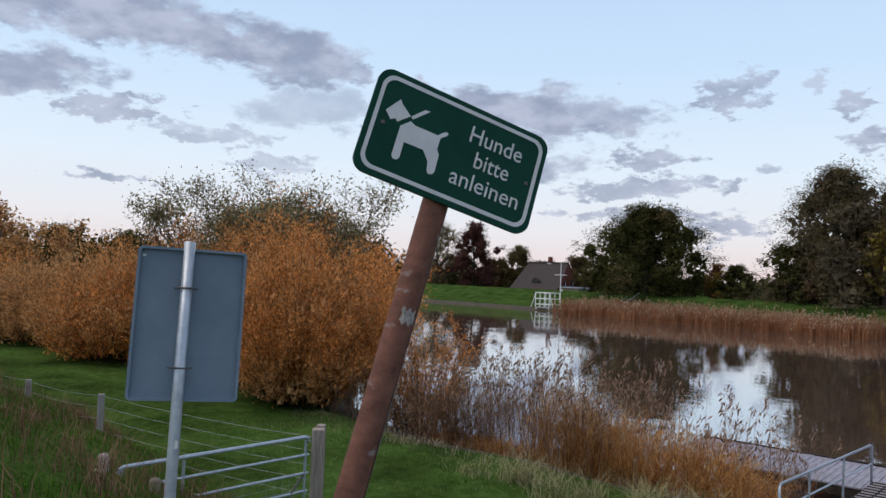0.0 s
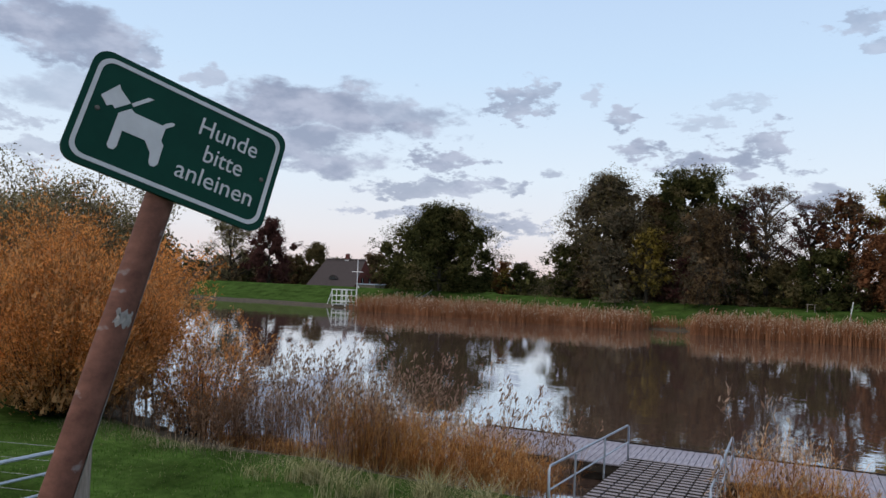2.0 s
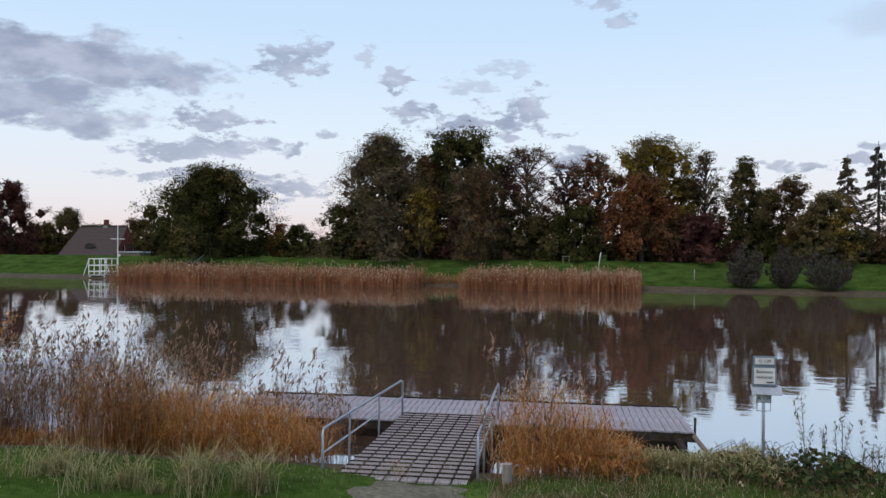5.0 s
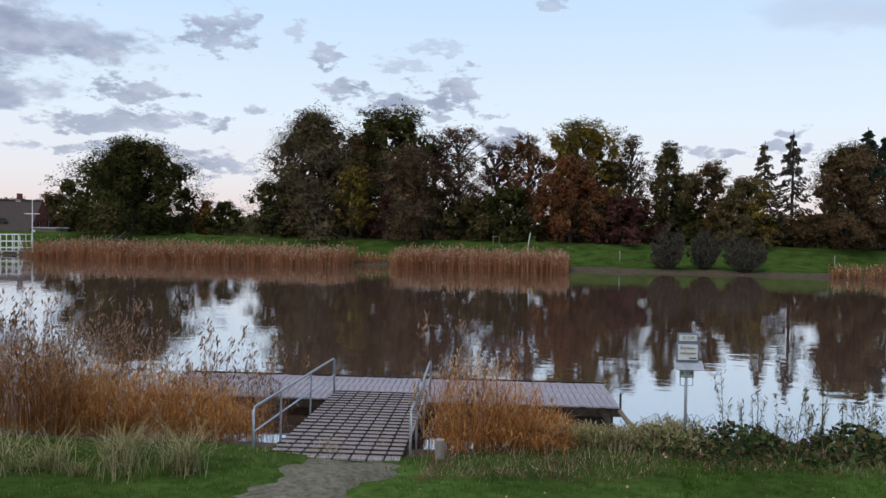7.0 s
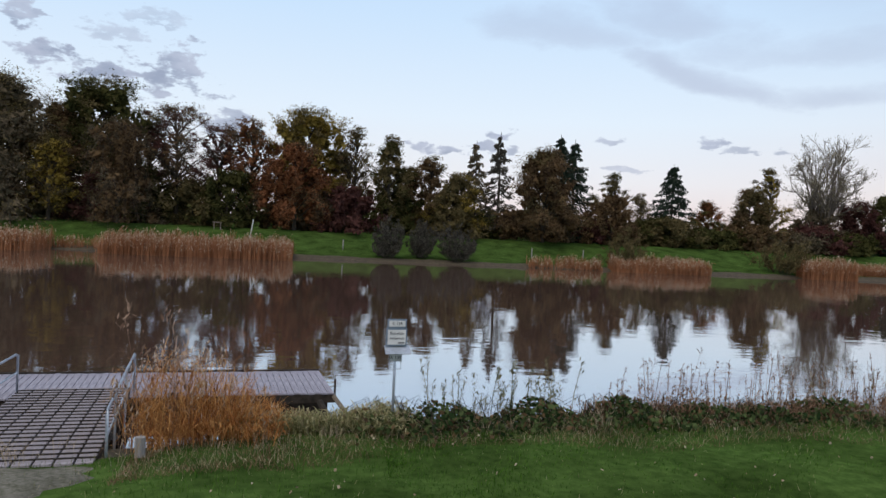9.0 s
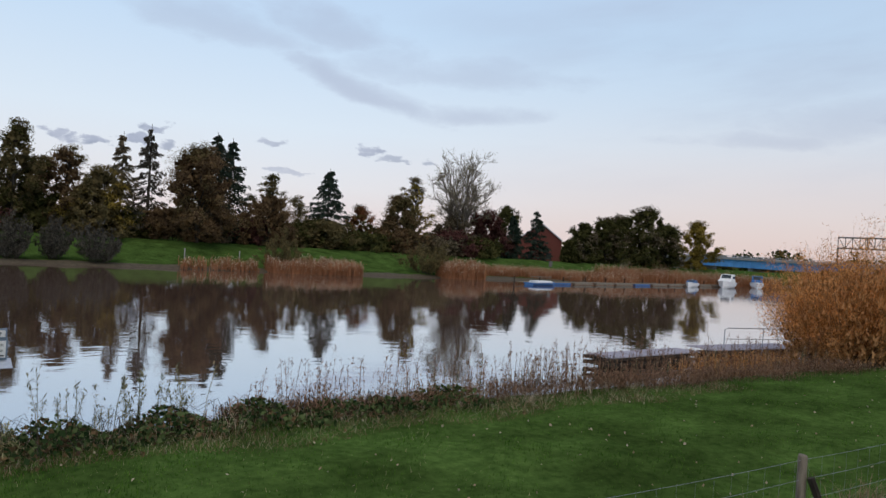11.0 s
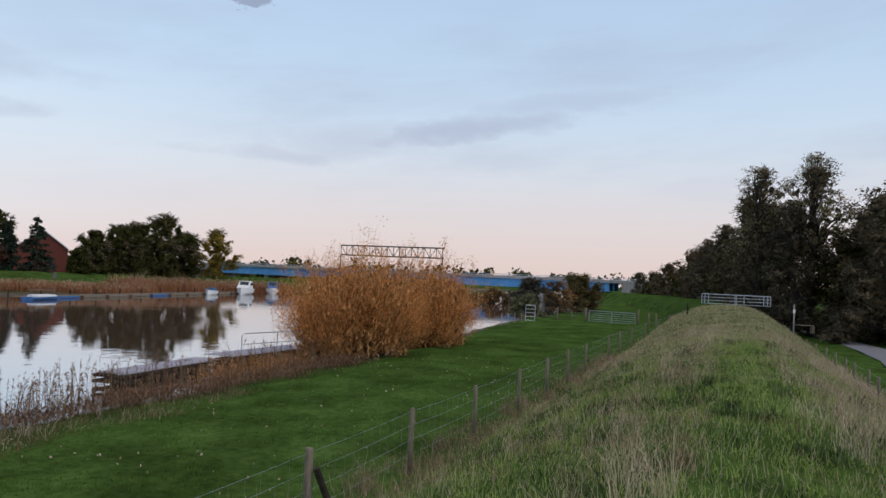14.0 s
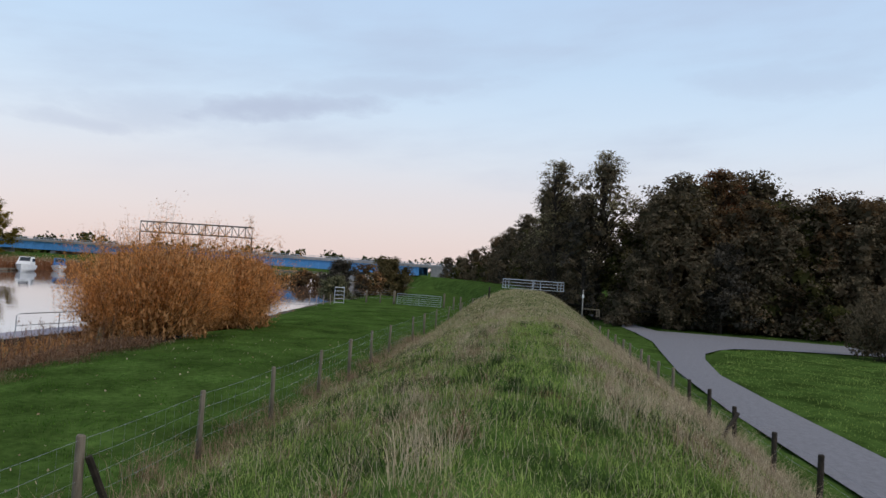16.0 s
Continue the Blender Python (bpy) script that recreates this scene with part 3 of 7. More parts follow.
def tree(name, label, x, y, h, r, leaf, n=6000, size=0.42, base=0.22, seed=1, lumps=22, bark=M_BARK, form="dome", leaves2=None, share2=0.0, twigs=0, category="tree", m=None, dense=1.0, droop=0.0):
    rng = np.random.default_rng(seed)
    z0 = float(height(x, y)) - 0.1
    root = thing(name, label, category, m if m is not None else pose(x, y, z0))
    cb = h * base
    L = int(lumps * 2.7)
    i = np.arange(L)
    t = ((i + 0.5) / L) ** 0.9
    a = i * 2.39996 + rng.uniform(-0.6, 0.6, L)
    ph = rng.uniform(0, 6.28, 3)
    lobe = 1 + 0.16 * np.sin(2 * a + ph[0] + 3 * t) + 0.20 * np.sin(5 * a + ph[1] + 6 * t) + 0.12 * np.sin(9 * t + ph[2] + a)
    prof = np.interp(t, np.linspace(0, 1, 7), FORMS[form]) * lobe
    br = np.maximum(r * rng.uniform(0.12, 0.29, L) * (0.72 + 0.28 * prof), 0.4)
    rr = np.maximum(0.0, r * prof - br * 0.75) * rng.random(L) ** 0.42
    z = np.clip(cb + (h - cb) * t * rng.uniform(0.93, 1.04, L), br * 0.5, h - br)
    blobs = np.stack([rr * np.cos(a), rr * np.sin(a), z, br], 1)
    # trunk and limbs
    g = Geo()
    tr = 0.022 * h
    lean = rng.uniform(-0.05, 0.05, 2) * h
    top = Vector((lean[0], lean[1], h * 0.80))
    line = [Vector((top.x * q ** 2, top.y * q ** 2, top.z * q)) for q in (0, 0.04, 0.25, 0.5, 0.75, 1)]
    g.tube(line, [tr * 1.5, tr * 1.1, tr * 0.9, tr * 0.65, tr * 0.35, tr * 0.08], n=7)
    for b in blobs[::2 if dense > 0.5 else 1]:
        q = min(0.95, max(0.14, (b[2] - 0.55 * math.hypot(b[0], b[1]) - 0.08 * h) / (h * 0.8)))
        s = Vector((top.x * q ** 2, top.y * q ** 2, top.z * q))
        e = Vector(b[:3])
        mid = s.lerp(e, 0.5) + Vector((0, 0, 0.05 * (e - s).length))
        g.tube([s, mid, e], [tr * 0.34, tr * 0.2, tr * 0.06], n=4, cap=False)
    part("trunk", g, bark, root)
    n, size = int(n * 3.6), size * 0.56
    P, D, S, E = sprays(rng, blobs, n, droop)
    P[:, 2] = np.maximum(P[:, 2], 0.1 + 0.5 * rng.random(n))
    Q = leaf_tris(P, size, rng, D, 0.7)
    if twigs:
        k = min(len(S), 260 * twigs)
        side = unit(np.cross(E[:k] - S[:k], unit(rng.normal(size=(k, 3))))) * 0.028
        E2 = S[:k] + (E[:k] - S[:k]) * rng.uniform(0.9, 1.35, k)[:, None]
        part("twigwork", tris("twigwork", np.stack([S[:k] - side, S[:k] + side, E2], 1), bark), bark, root)["kind"] = "stuff"
    if dense:
        # close foliage deep inside the lumps
        B = blobs[rng.integers(0, L, int(n * 0.15 * dense))]
        C = B[:, :3] * np.array([0.86, 0.86, 0.94]) + unit(rng.normal(size=(len(B), 3))) * (B[:, 3] * 0.6 * rng.random(len(B)) ** 0.4)[:, None]
        C[:, 2] = np.maximum(C[:, 2], 0.4)
        part("inner_foliage", tris("inner_foliage", leaf_tris(C, min(0.8, 0.10 * r + 0.15), rng, None, 1.0, aspect=0.9), leaf), leaf, root)
    if leaves2 is not None:
        k = int(n * share2)
        # the second colour sits in its own lumps
        ang = np.sin(P[:, 0] * 0.9 + seed) + np.sin(P[:, 2] * 0.8 + P[:, 1] * 0.6) + rng.normal(size=n) * 0.35
        order = np.argsort(ang)
        part("crown", tris("crown", Q[order[:n - k]], leaf), leaf, root)
        part("crown", tris("crown", Q[order[n - k:]], leaves2), leaves2, root)
    else:
        part("crown", tris("crown", Q, leaf), leaf, root)
    return root


def spruce(label, x, y, h, r, seed, leaf=M_SPRUCE, n=5000, gap=0.35):
    """Straight stem with whorls of level, slightly drooping boughs that thin out to the tip."""
    rng = np.random.default_rng(seed)
    root = thing("spruce_tree", label, "tree", pose(x, y, float(height(x, y)) - 0.1))
    g = Geo()
    g.tube([(0, 0, 0), (0.05, 0, h * 0.5), (0, 0, h)], [0.016 * h, 0.010 * h, 0.002 * h], n=6)
    whorls = int(h / (0.55 + 0.5 * gap))
    P, A = [], []
    c = max(6, int(n / whorls / 9))
    for k in range(whorls):
        z = h * (0.06 + 0.93 * k / whorls)
        full = r * (1 - z / h) ** 0.85 + 0.15
        for j in range(11):
            if rng.random() < gap * 0.45:
                continue
            a = rng.uniform(0, 2 * math.pi)
            rad = full * rng.uniform(0.6, 1.12)
            zz = z + rng.uniform(-0.5, 0.5) * (0.55 + 0.5 * gap)
            tip = np.array([math.cos(a) * rad, math.sin(a) * rad, zz - rad * rng.uniform(0.12, 0.34)])
            root_p = np.array([0, 0, zz])
            g.tube([root_p, tip], [0.035, 0.008], n=3, cap=False)
            t = rng.uniform(0.12, 1.0, c) ** 0.7
            q = root_p + t[:, None] * (tip - root_p)
            q[:, 2] += 0.07 * rad * t ** 3 - 0.34 * rng.random(c) ** 1.6
            across = np.array([-math.sin(a), math.cos(a), 0])
            q += across * (rng.normal(size=c) * 0.16 * rad * (1.1 - t))[:, None] + rng.normal(size=(c, 3)) * 0.05
            P.append(q)
            A.append(np.tile((tip - root_p) / rad, (c, 1)))
    part("trunk", g, M_BARK, root)
    P, A = np.concatenate(P), np.concatenate(A)
    part("crown", quads("crown", leaf_quads(P, 0.40, rng, aspect=0.36, along=A, droop=0.55), leaf), leaf, root)
    return root


def bare_tree(label, x, y, h, r, seed, stems=5, leaf=None, nleaf=0, bark=M_PALEBARK, size=0.22, name="bare_tree", high=0.0):
    """Several rising stems that fork three times, with few leaves left."""
    rng = np.random.default_rng(seed)
    root = thing(name, label, "tree", pose(x, y, float(height(x, y)) - 0.1))
    g = Geo()
    tips = []

    def grow(p, d, length, rad, level):
        d = d.normalized()
        q = p + d * length
        mid = p.lerp(q, 0.5) + Vector(rng.normal(size=3)) * length * 0.04
        g.tube([p, mid, q], [rad, rad * 0.8, rad * 0.55], n=5 if level < 2 else 3, cap=False)
        if level >= 5:
            tips.append(q)
            tips.append(mid)
            return
        for _ in range(5 if level == 0 else 3):
            nd = d + Vector(rng.normal(size=3)) * (0.34 if level == 0 else 0.42) + Vector((0, 0, 0.16))
            grow(p.lerp(q, rng.uniform(0.32, 1.0)), nd, length * rng.uniform(0.42, 0.66), max(rad * 0.50, 0.0012 * h), level + 1)
    for k in range(stems):
        a = 2 * math.pi * k / stems + rng.uniform(-0.4, 0.4)
        s = r / h
        grow(Vector((0.3 * math.cos(a), 0.3 * math.sin(a), 0)), Vector((math.cos(a) * s, math.sin(a) * s, 1)), h * 0.46, 0.012 * h, 0)
    part("trunk", g, bark, root)
    if leaf is not None:
        T = np.array(tips)
        T = T[T[:, 2] > h * high]
        P = T[rng.integers(0, len(T), nleaf)] + rng.normal(size=(nleaf, 3)) * (0.18 + 0.008 * h)
        part("crown", tris("crown", leaf_tris(P, size, rng, None, 1.0, aspect=0.55), leaf), leaf, root)
    return root


def shrub(name, label, x, y, h, r, leaf, n, size, seed, stems=60, aspect=0.34, squash=1.0, inner=None, bark=M_BARK, flare=0.6, category="shrub", wisps=0.14, core=1.0):
    """Many stems fanning from the ground, each with side twigs that carry narrow leaves."""
    rng = np.random.default_rng(seed)
    root = thing(name, label, category, pose(x, y, float(height(x, y)) - 0.05))
    lumps = rng.uniform(-1, 1, (12, 2))
    high = rng.uniform(0.74, 1.08, 12)

    def dome(u, v):
        """Height of the crown over a point of its disc, with lumps."""
        d2 = ((u[:, None] - lumps[None, :, 0]) ** 2 + (v[:, None] - lumps[None, :, 1]) ** 2)
        w = np.exp(-d2 * 7)
        return h * (1 - 0.42 * (u * u + v * v) ** 1.4) * (w * high).sum(1) / w.sum(1)
    a = rng.uniform(0, 2 * np.pi, stems)
    out = np.sqrt(rng.random(stems))
    ca, sa = np.cos(a), np.sin(a)
    ht = dome(ca * out, sa * out) * rng.uniform(0.42, 1.05, stems)
    far = np.ones(stems)
    w = rng.random(stems) < wisps
    ht[w] *= rng.uniform(1.02, 1.20, w.sum())
    far[w] = rng.uniform(0.95, 1.3, w.sum())
    zero = np.zeros(stems)
    B = np.stack([ca * out * r * 0.30, sa * out * r * 0.30 * squash, zero], 1)
    E = np.stack([ca * out * r * far, sa * out * r * squash * far, ht], 1)
    C = (B + E) / 2 + np.stack([ca, sa, zero], 1) * (out * r * 0.12 * flare)[:, None] + rng.normal(size=(stems, 3)) * 0.04 * r
    g = Geo()
    for k in range(stems):
        g.tube([B[k], C[k], E[k]], [0.013, 0.007, 0.002], n=3, cap=False)
    part("branchwork", g, bark, root)
    # side twigs
    q = max(stems * 8, n // 9)
    s = rng.integers(0, stems, q)
    t = (rng.uniform(0.05, 1.0, q) ** 0.7)[:, None]
    O = (1 - t) ** 2 * B[s] + 2 * t * (1 - t) * (2 * C[s] - (B[s] + E[s]) / 2) + t ** 2 * E[s]
    d = unit(unit(E[s] - B[s]) * 0.8 + unit(rng.normal(size=(q, 3))) * 0.75 + np.array([0, 0, 0.25]))
    L = (r * 0.085 + 0.12) * rng.uniform(0.4, 1.5, q)
    T = O + d * L[:, None]
    T[:, 2] = np.maximum(T[:, 2], 0.05)
    side = unit(np.cross(d, unit(rng.normal(size=(q, 3))))) * 0.006 * max(1.0, size / 0.12)
    part("twigwork", tris("twigwork", np.stack([O - side, O + side, T], 1), inner if inner is not None else leaf), inner if inner is not None else leaf, root)["kind"] = "stuff"
    k = rng.integers(0, q, n)
    u = rng.uniform(0.1, 1.05, n)[:, None]
    P = O[k] + (T[k] - O[k]) * u + rng.normal(size=(n, 3)) * 0.026 * (1 + r)
    P[:, 2] = np.maximum(P[:, 2], 0.03)
    Q = leaf_tris(P, size, rng, along=d[k] * 0.7, aspect=aspect)
    if core:
        # close inner twigs and leaves
        q = int(max(60, n // 14) * core)
        ang, rad = rng.uniform(0, 2 * np.pi, q), 0.72 * np.sqrt(rng.random(q))
        u, v = np.cos(ang) * rad, np.sin(ang) * rad
        S = np.stack([u * r, v * r * squash, dome(u, v) * rng.uniform(0.10, 0.78, q)], 1)
        mat = inner if inner is not None else leaf
        part("inner_foliage", tris("inner_foliage", leaf_tris(S, min(0.24, 0.04 * r + 0.07), rng, along=np.tile([[0, 0, 0.9]], (q, 1)), aspect=0.5), mat), mat, root)
    if inner is not None:
        low = (P[:, 2] < h * rng.uniform(0.0, 0.3, n)) | (rng.random(n) < 0.18)
        part("foliage", tris("foliage", Q[~low], leaf), leaf, root)
        part("foliage", tris("foliage", Q[low], inner), inner, root)
    else:
        part("foliage", tris("foliage", Q, leaf), leaf, root)
    return root


# ---------- far bank, from the house to the bridge ----------
tree("oak_tree", "dense dark green oak behind the far dike", -60.6, 92, 13.2, 9.9, M_OAK, n=12000, size=0.44, base=0.04, seed=11, lumps=32, leaves2=M_OLIVE, share2=0.12, dense=0.8, form="broad")
tree("small_tree", "small orange-leaved tree beside dark bushes", -52.1, 96, 5.2, 1.9, M_RUST, n=1600, size=0.3, base=0.05, seed=12, lumps=12, leaves2=M_YELLOW, share2=0.45)
tree("broadleaf_tree", "low dark tree beside the far wood", -49.8, 97, 5.4, 3.0, M_OAK, n=1800, size=0.36, base=0.0, seed=212, lumps=16)
tree("broadleaf_tree", "tall olive-brown tree with drooping layered crown", -36.2, 95, 17.8, 12.2, M_WOOD_LEAF, n=10500, size=0.38, base=0.03, seed=13, lumps=38, leaves2=M_OLIVE, share2=0.5, twigs=4, dense=0.7, form="cone", droop=0.35)
tree("broadleaf_tree", "tall dark green tree above its neighbours", -27.2, 99, 18.9, 7.8, M_OAK, n=7000, size=0.42, base=0.1, seed=314, lumps=34, form="high", leaves2=M_OLIVE, share2=0.4)
tree("broadleaf_tree", "slender yellow-green tree in front of the wood", -29.2, 90, 9.9, 3.0, M_YELLOW, n=2200, size=0.32, base=0.15, seed=15, lumps=18, leaves2=M_OLIVE, share2=0.6, dense=0.6)
tree("broadleaf_tree", "greyish-brown thinning tree of the far wood", -22.3, 91, 12.4, 5.4, M_BROWNLEAF, n=5600, size=0.28, base=0.04, seed=16, lumps=24, twigs=3, dense=0.7, droop=1.0, form="skirt", leaves2=M_WOOD_LEAF, share2=0.5)
tree("broadleaf_tree", "reddish-brown tree losing its leaves", -16.6, 95, 14.6, 5.2, M_BROWNLEAF, n=4400, size=0.30, base=0.30, seed=17, lumps=18, twigs=5, dense=0.0, form="high", leaves2=M_DARKRED, share2=0.5)
tree("broadleaf_tree", "dark red tree of the far wood", -12.0, 97, 13.2, 5.0, M_DARKRED, n=2800, size=0.32, base=0.25, seed=18, lumps=18, twigs=5, dense=0.1, form="high", leaves2=M_BROWNLEAF, share2=0.4)
tree("broadleaf_tree", "rust-red tree with dense low crown", -2.6, 92, 10.8, 4.6, M_RUST, n=4600, size=0.32, base=0.16, seed=19, lumps=24, droop=0.6, leaves2=M_BROWNLEAF, share2=0.35, twigs=2)
tree("broadleaf_tree", "rust-orange tree of the far wood", -8.3, 96, 13.9, 4.2, M_RUST, n=3000, size=0.32, base=0.25, seed=20, lumps=20, dense=0.4, leaves2=M_BROWNLEAF, share2=0.5, twigs=3, form="high")
tree("broadleaf_tree", "yellow-topped broad tree of the far wood", -1.4, 97, 16.2, 6.0, M_YELLOW, n=5600, size=0.36, base=0.2, form="high", seed=21, lumps=26, leaves2=M_OLIVE, share2=0.6)
tree("broadleaf_tree", "olive tree with thinning twigs", 4.4, 96, 14.0, 3.8, M_OLIVE, n=2200, size=0.32, base=0.15, seed=22, lumps=22, twigs=5, dense=0.15, leaves2=M_BROWNLEAF, share2=0.4)
tree("broadleaf_tree", "upright dark olive tree", 8.6, 94, 12.4, 3.5, M_OLIVE, n=3400, size=0.34, base=0.05, seed=23, lumps=22, leaves2=M_OAK, share2=0.5)
tree("broadleaf_tree", "olive-brown tree of the far wood", 13.5, 95, 10.6, 3.8, M_BROWNLEAF, n=3000, size=0.32, base=0.06, seed=24, lumps=20, leaves2=M_OLIVE, share2=0.5, dense=0.6)
tree("broadleaf_tree", "yellowish lower tree of the far wood", 16.9, 93, 8.2, 4.4, M_OLIVE, n=3000, size=0.32, base=0.04, seed=25, lumps=18, leaves2=M_YELLOW, share2=0.4)
tree("broadleaf_tree", "brown-olive tree inside the far wood", -30.5, 97, 14.6, 6.0, M_BROWNLEAF, n=3600, size=0.4, base=0.08, seed=261, lumps=22, leaves2=M_OLIVE, share2=0.5)
tree("broadleaf_tree", "dull brown tree inside the far wood", -20.5, 98, 13.6, 5.0, M_WOOD_LEAF, n=2600, size=0.38, base=0.08, seed=262, lumps=20, leaves2=M_BROWNLEAF, share2=0.5, dense=0.6)
tree("broadleaf_tree", "olive tree inside the far wood", 2.5, 100, 12.2, 4.8, M_OLIVE, n=2400, size=0.38, base=0.08, seed=263, lumps=18, leaves2=M_BROWNLEAF, share2=0.4)
tree("broadleaf_tree", "dark olive tree inside the far wood", 11.0, 98, 9.8, 4.4, M_OAK, n=2400, size=0.38, base=0.05, seed=264, lumps=18, leaves2=M_OLIVE, share2=0.4)
spruce("sparse grey-green conifer with open branches", 19.7, 96, 13.0, 3.6, 26, leaf=M_WOOD_LEAF, n=5200, gap=0.6)
spruce("thin conifer with light gaps between branches", 22.8, 96, 14.2, 4.2, 27, leaf=M_GREYBUSH, n=5600, gap=0.6)
tree("broadleaf_tree", "large brown willow bending over the far dike", 27.4, 91, 12.0, 5.6, M_BROWNLEAF, n=6500, size=0.30, base=0.03, seed=28, lumps=28, leaves2=M_OLIVE, share2=0.35, form="column", twigs=2, droop=0.2)
spruce("dark double-topped spruce behind the far dike", 31.4, 98, 15.0, 5.2, 29, n=9000, gap=0.2)
spruce("dark spruce close to its taller neighbour", 33.4, 98, 14.6, 5.0, 229, n=9000, gap=0.2)
tree("broadleaf_tree", "bushy brown tree on the far dike", 36.3, 91, 6.6, 3.8, M_BROWNLEAF, n=3200, size=0.3, base=0.0, seed=230, lumps=20)
tree("broadleaf_tree", "narrow green tree with loose pointed top", 38.4, 97, 10.2, 2.7, M_OLIVE, n=2000, size=0.32, base=0.1, seed=30, lumps=18, leaves2=M_OAK, share2=0.4, dense=0.5, twigs=2)
tree("broadleaf_tree", "small open green tree behind the far dike", 43.0, 98, 8.0, 2.4, M_OLIVE, n=1300, size=0.32, base=0.1, seed=31, lumps=14, dense=0.3, twigs=2)
tree("broadleaf_tree", "low dark bush behind the far dike", 44.5, 96, 4.6, 4.6, M_OAK, n=2400, size=0.36, base=0.0, seed=32, lumps=18)
spruce("dark pointed spruce behind the far dike", 47.0, 97, 11.8, 5.2, 33, n=9000, gap=0.2)
tree("broadleaf_tree", "small rust-topped tree behind the far dike", 52.2, 97, 7.2, 3.0, M_RUST, n=2200, size=0.32, base=0.0, seed=34, lumps=18, leaves2=M_OAK, share2=0.6)
tree("broadleaf_tree", "broad olive-brown tree behind the far dike", 57.2, 95, 8.9, 4.4, M_OLIVE, n=4000, size=0.32, base=0.0, seed=35, lumps=24, leaves2=M_BROWNLEAF, share2=0.4)
tree("broadleaf_tree", "yellow-green tree with open tip", 61.6, 98, 12.2, 3.0, M_YELLOW, n=2400, size=0.32, base=0.2, seed=235, lumps=18, leaves2=M_OLIVE, share2=0.65, dense=0.4, twigs=2)
bare_tree("tall half-bare grey tree with many fine twigs", 70.6, 99, 18.5, 3.2, 36, stems=9, leaf=M_SALLOW, nleaf=9000, size=0.15, high=0.3)
tree("broadleaf_tree", "low dark red tree under the bare tree", 76.5, 99, 8.5, 4.8, M_DARKRED, n=3000, size=0.36, base=0.03, seed=37, lumps=18)
tree("broadleaf_tree", "low dark brown tree under the bare tree", 69, 98, 7.0, 4.6, M_WOOD_LEAF, n=2600, size=0.36, base=0.0, seed=237, lumps=18)
spruce("dark small conifer beside the red barn", 80.4, 97, 7.6, 2.5, 38)
spruce("dark pointed conifer in front of the red barn", 85.0, 96.5, 8.6, 3.2, 39)
tree("broadleaf_tree", "round dark tree rising behind the barn", 101.5, 125, 12.5, 4.6, M_OAK, n=2600, size=0.5, seed=41, lumps=18)
for k, (tx, ty, th, tw) in enumerate([(92, 95, 4.2, 2.4), (97.5, 98, 7.2, 3.4), (103, 98, 8.8, 4.6), (108.5, 99, 9.6, 5.2), (114.8, 99, 11.6, 5.8), (121, 99, 8.6, 4.8)]):
    tree("broadleaf_tree", "rounded dark green tree in the far row", tx, ty, th, tw, M_OAK, n=3600, size=0.46, base=0.0, seed=50 + k, lumps=20, leaves2=M_WOOD_LEAF, share2=0.3, form="skirt", dense=1.5)
tree("broadleaf_tree", "yellow-orange tree at the end of the row", 129, 98, 10.0, 4.4, M_YELLOW, n=3400, size=0.4, base=0.02, seed=58, lumps=24, leaves2=M_OLIVE, share2=0.2)
# behind and beside the thatched house
tree("broadleaf_tree", "pale thinning tree beside the thatched house", -136, 118, 16.5, 9.5, M_SALLOW, n=4200, size=0.42, seed=60, base=0.05, lumps=26, twigs=4, dense=0.2, leaves2=M_BROWNLEAF, share2=0.5)
tree("broadleaf_tree", "dark red-black tree beside the thatched house", -119, 114, 15.5, 6.5, M_DARKRED, n=4200, size=0.45, base=0.06, seed=61, lumps=20)
tree("broadleaf_tree", "olive tree beside the thatched roof", -119.5, 129, 11.2, 5.6, M_OLIVE, n=3600, size=0.45, base=0.05, seed=62, lumps=20)
tree("broadleaf_tree", "bare brown tree behind the thatched house", -98, 132, 8.6, 3.0, M_BROWNLEAF, n=900, size=0.4, seed=63, lumps=16, twigs=4, dense=0.35)
for k in range(10):
    tree("undergrowth_tree", "low dark tree behind the thatched house", -158 + 8.2 * k, 125 + (k % 3) * 2, 6.5 + (k * 37 % 5) * 0.6, 6.0, (M_OAK, M_BROWNLEAF, M_OLIVE)[k % 3], n=2000, size=0.5, base=0.0, seed=740 + k, lumps=16, form="skirt", dense=1.5)
tree("broadleaf_tree", "dark tree far down the river", -165, 112, 13, 8.0, M_OAK, n=3400, size=0.55, base=0.03, seed=64, lumps=20)
under = (M_OAK, M_BROWNLEAF, M_WOOD_LEAF, M_DARKRED, M_OAK, M_OLIVE)
ru = random.Random(15)
for k in range(23):
    ux = -41 + 5.1 * k + ru.uniform(-1, 1)
    tree("undergrowth_tree", "low dark tree filling the edge of the wood", ux, 94 + ru.uniform(-1.5, 3), ru.uniform(5.5, 8.2) if ux < 20 else ru.uniform(3, 4.4), ru.uniform(4.2, 5.6), under[k % 6], n=1300, size=0.46, base=0.0, seed=700 + k, lumps=18, form="skirt", dense=1.7)
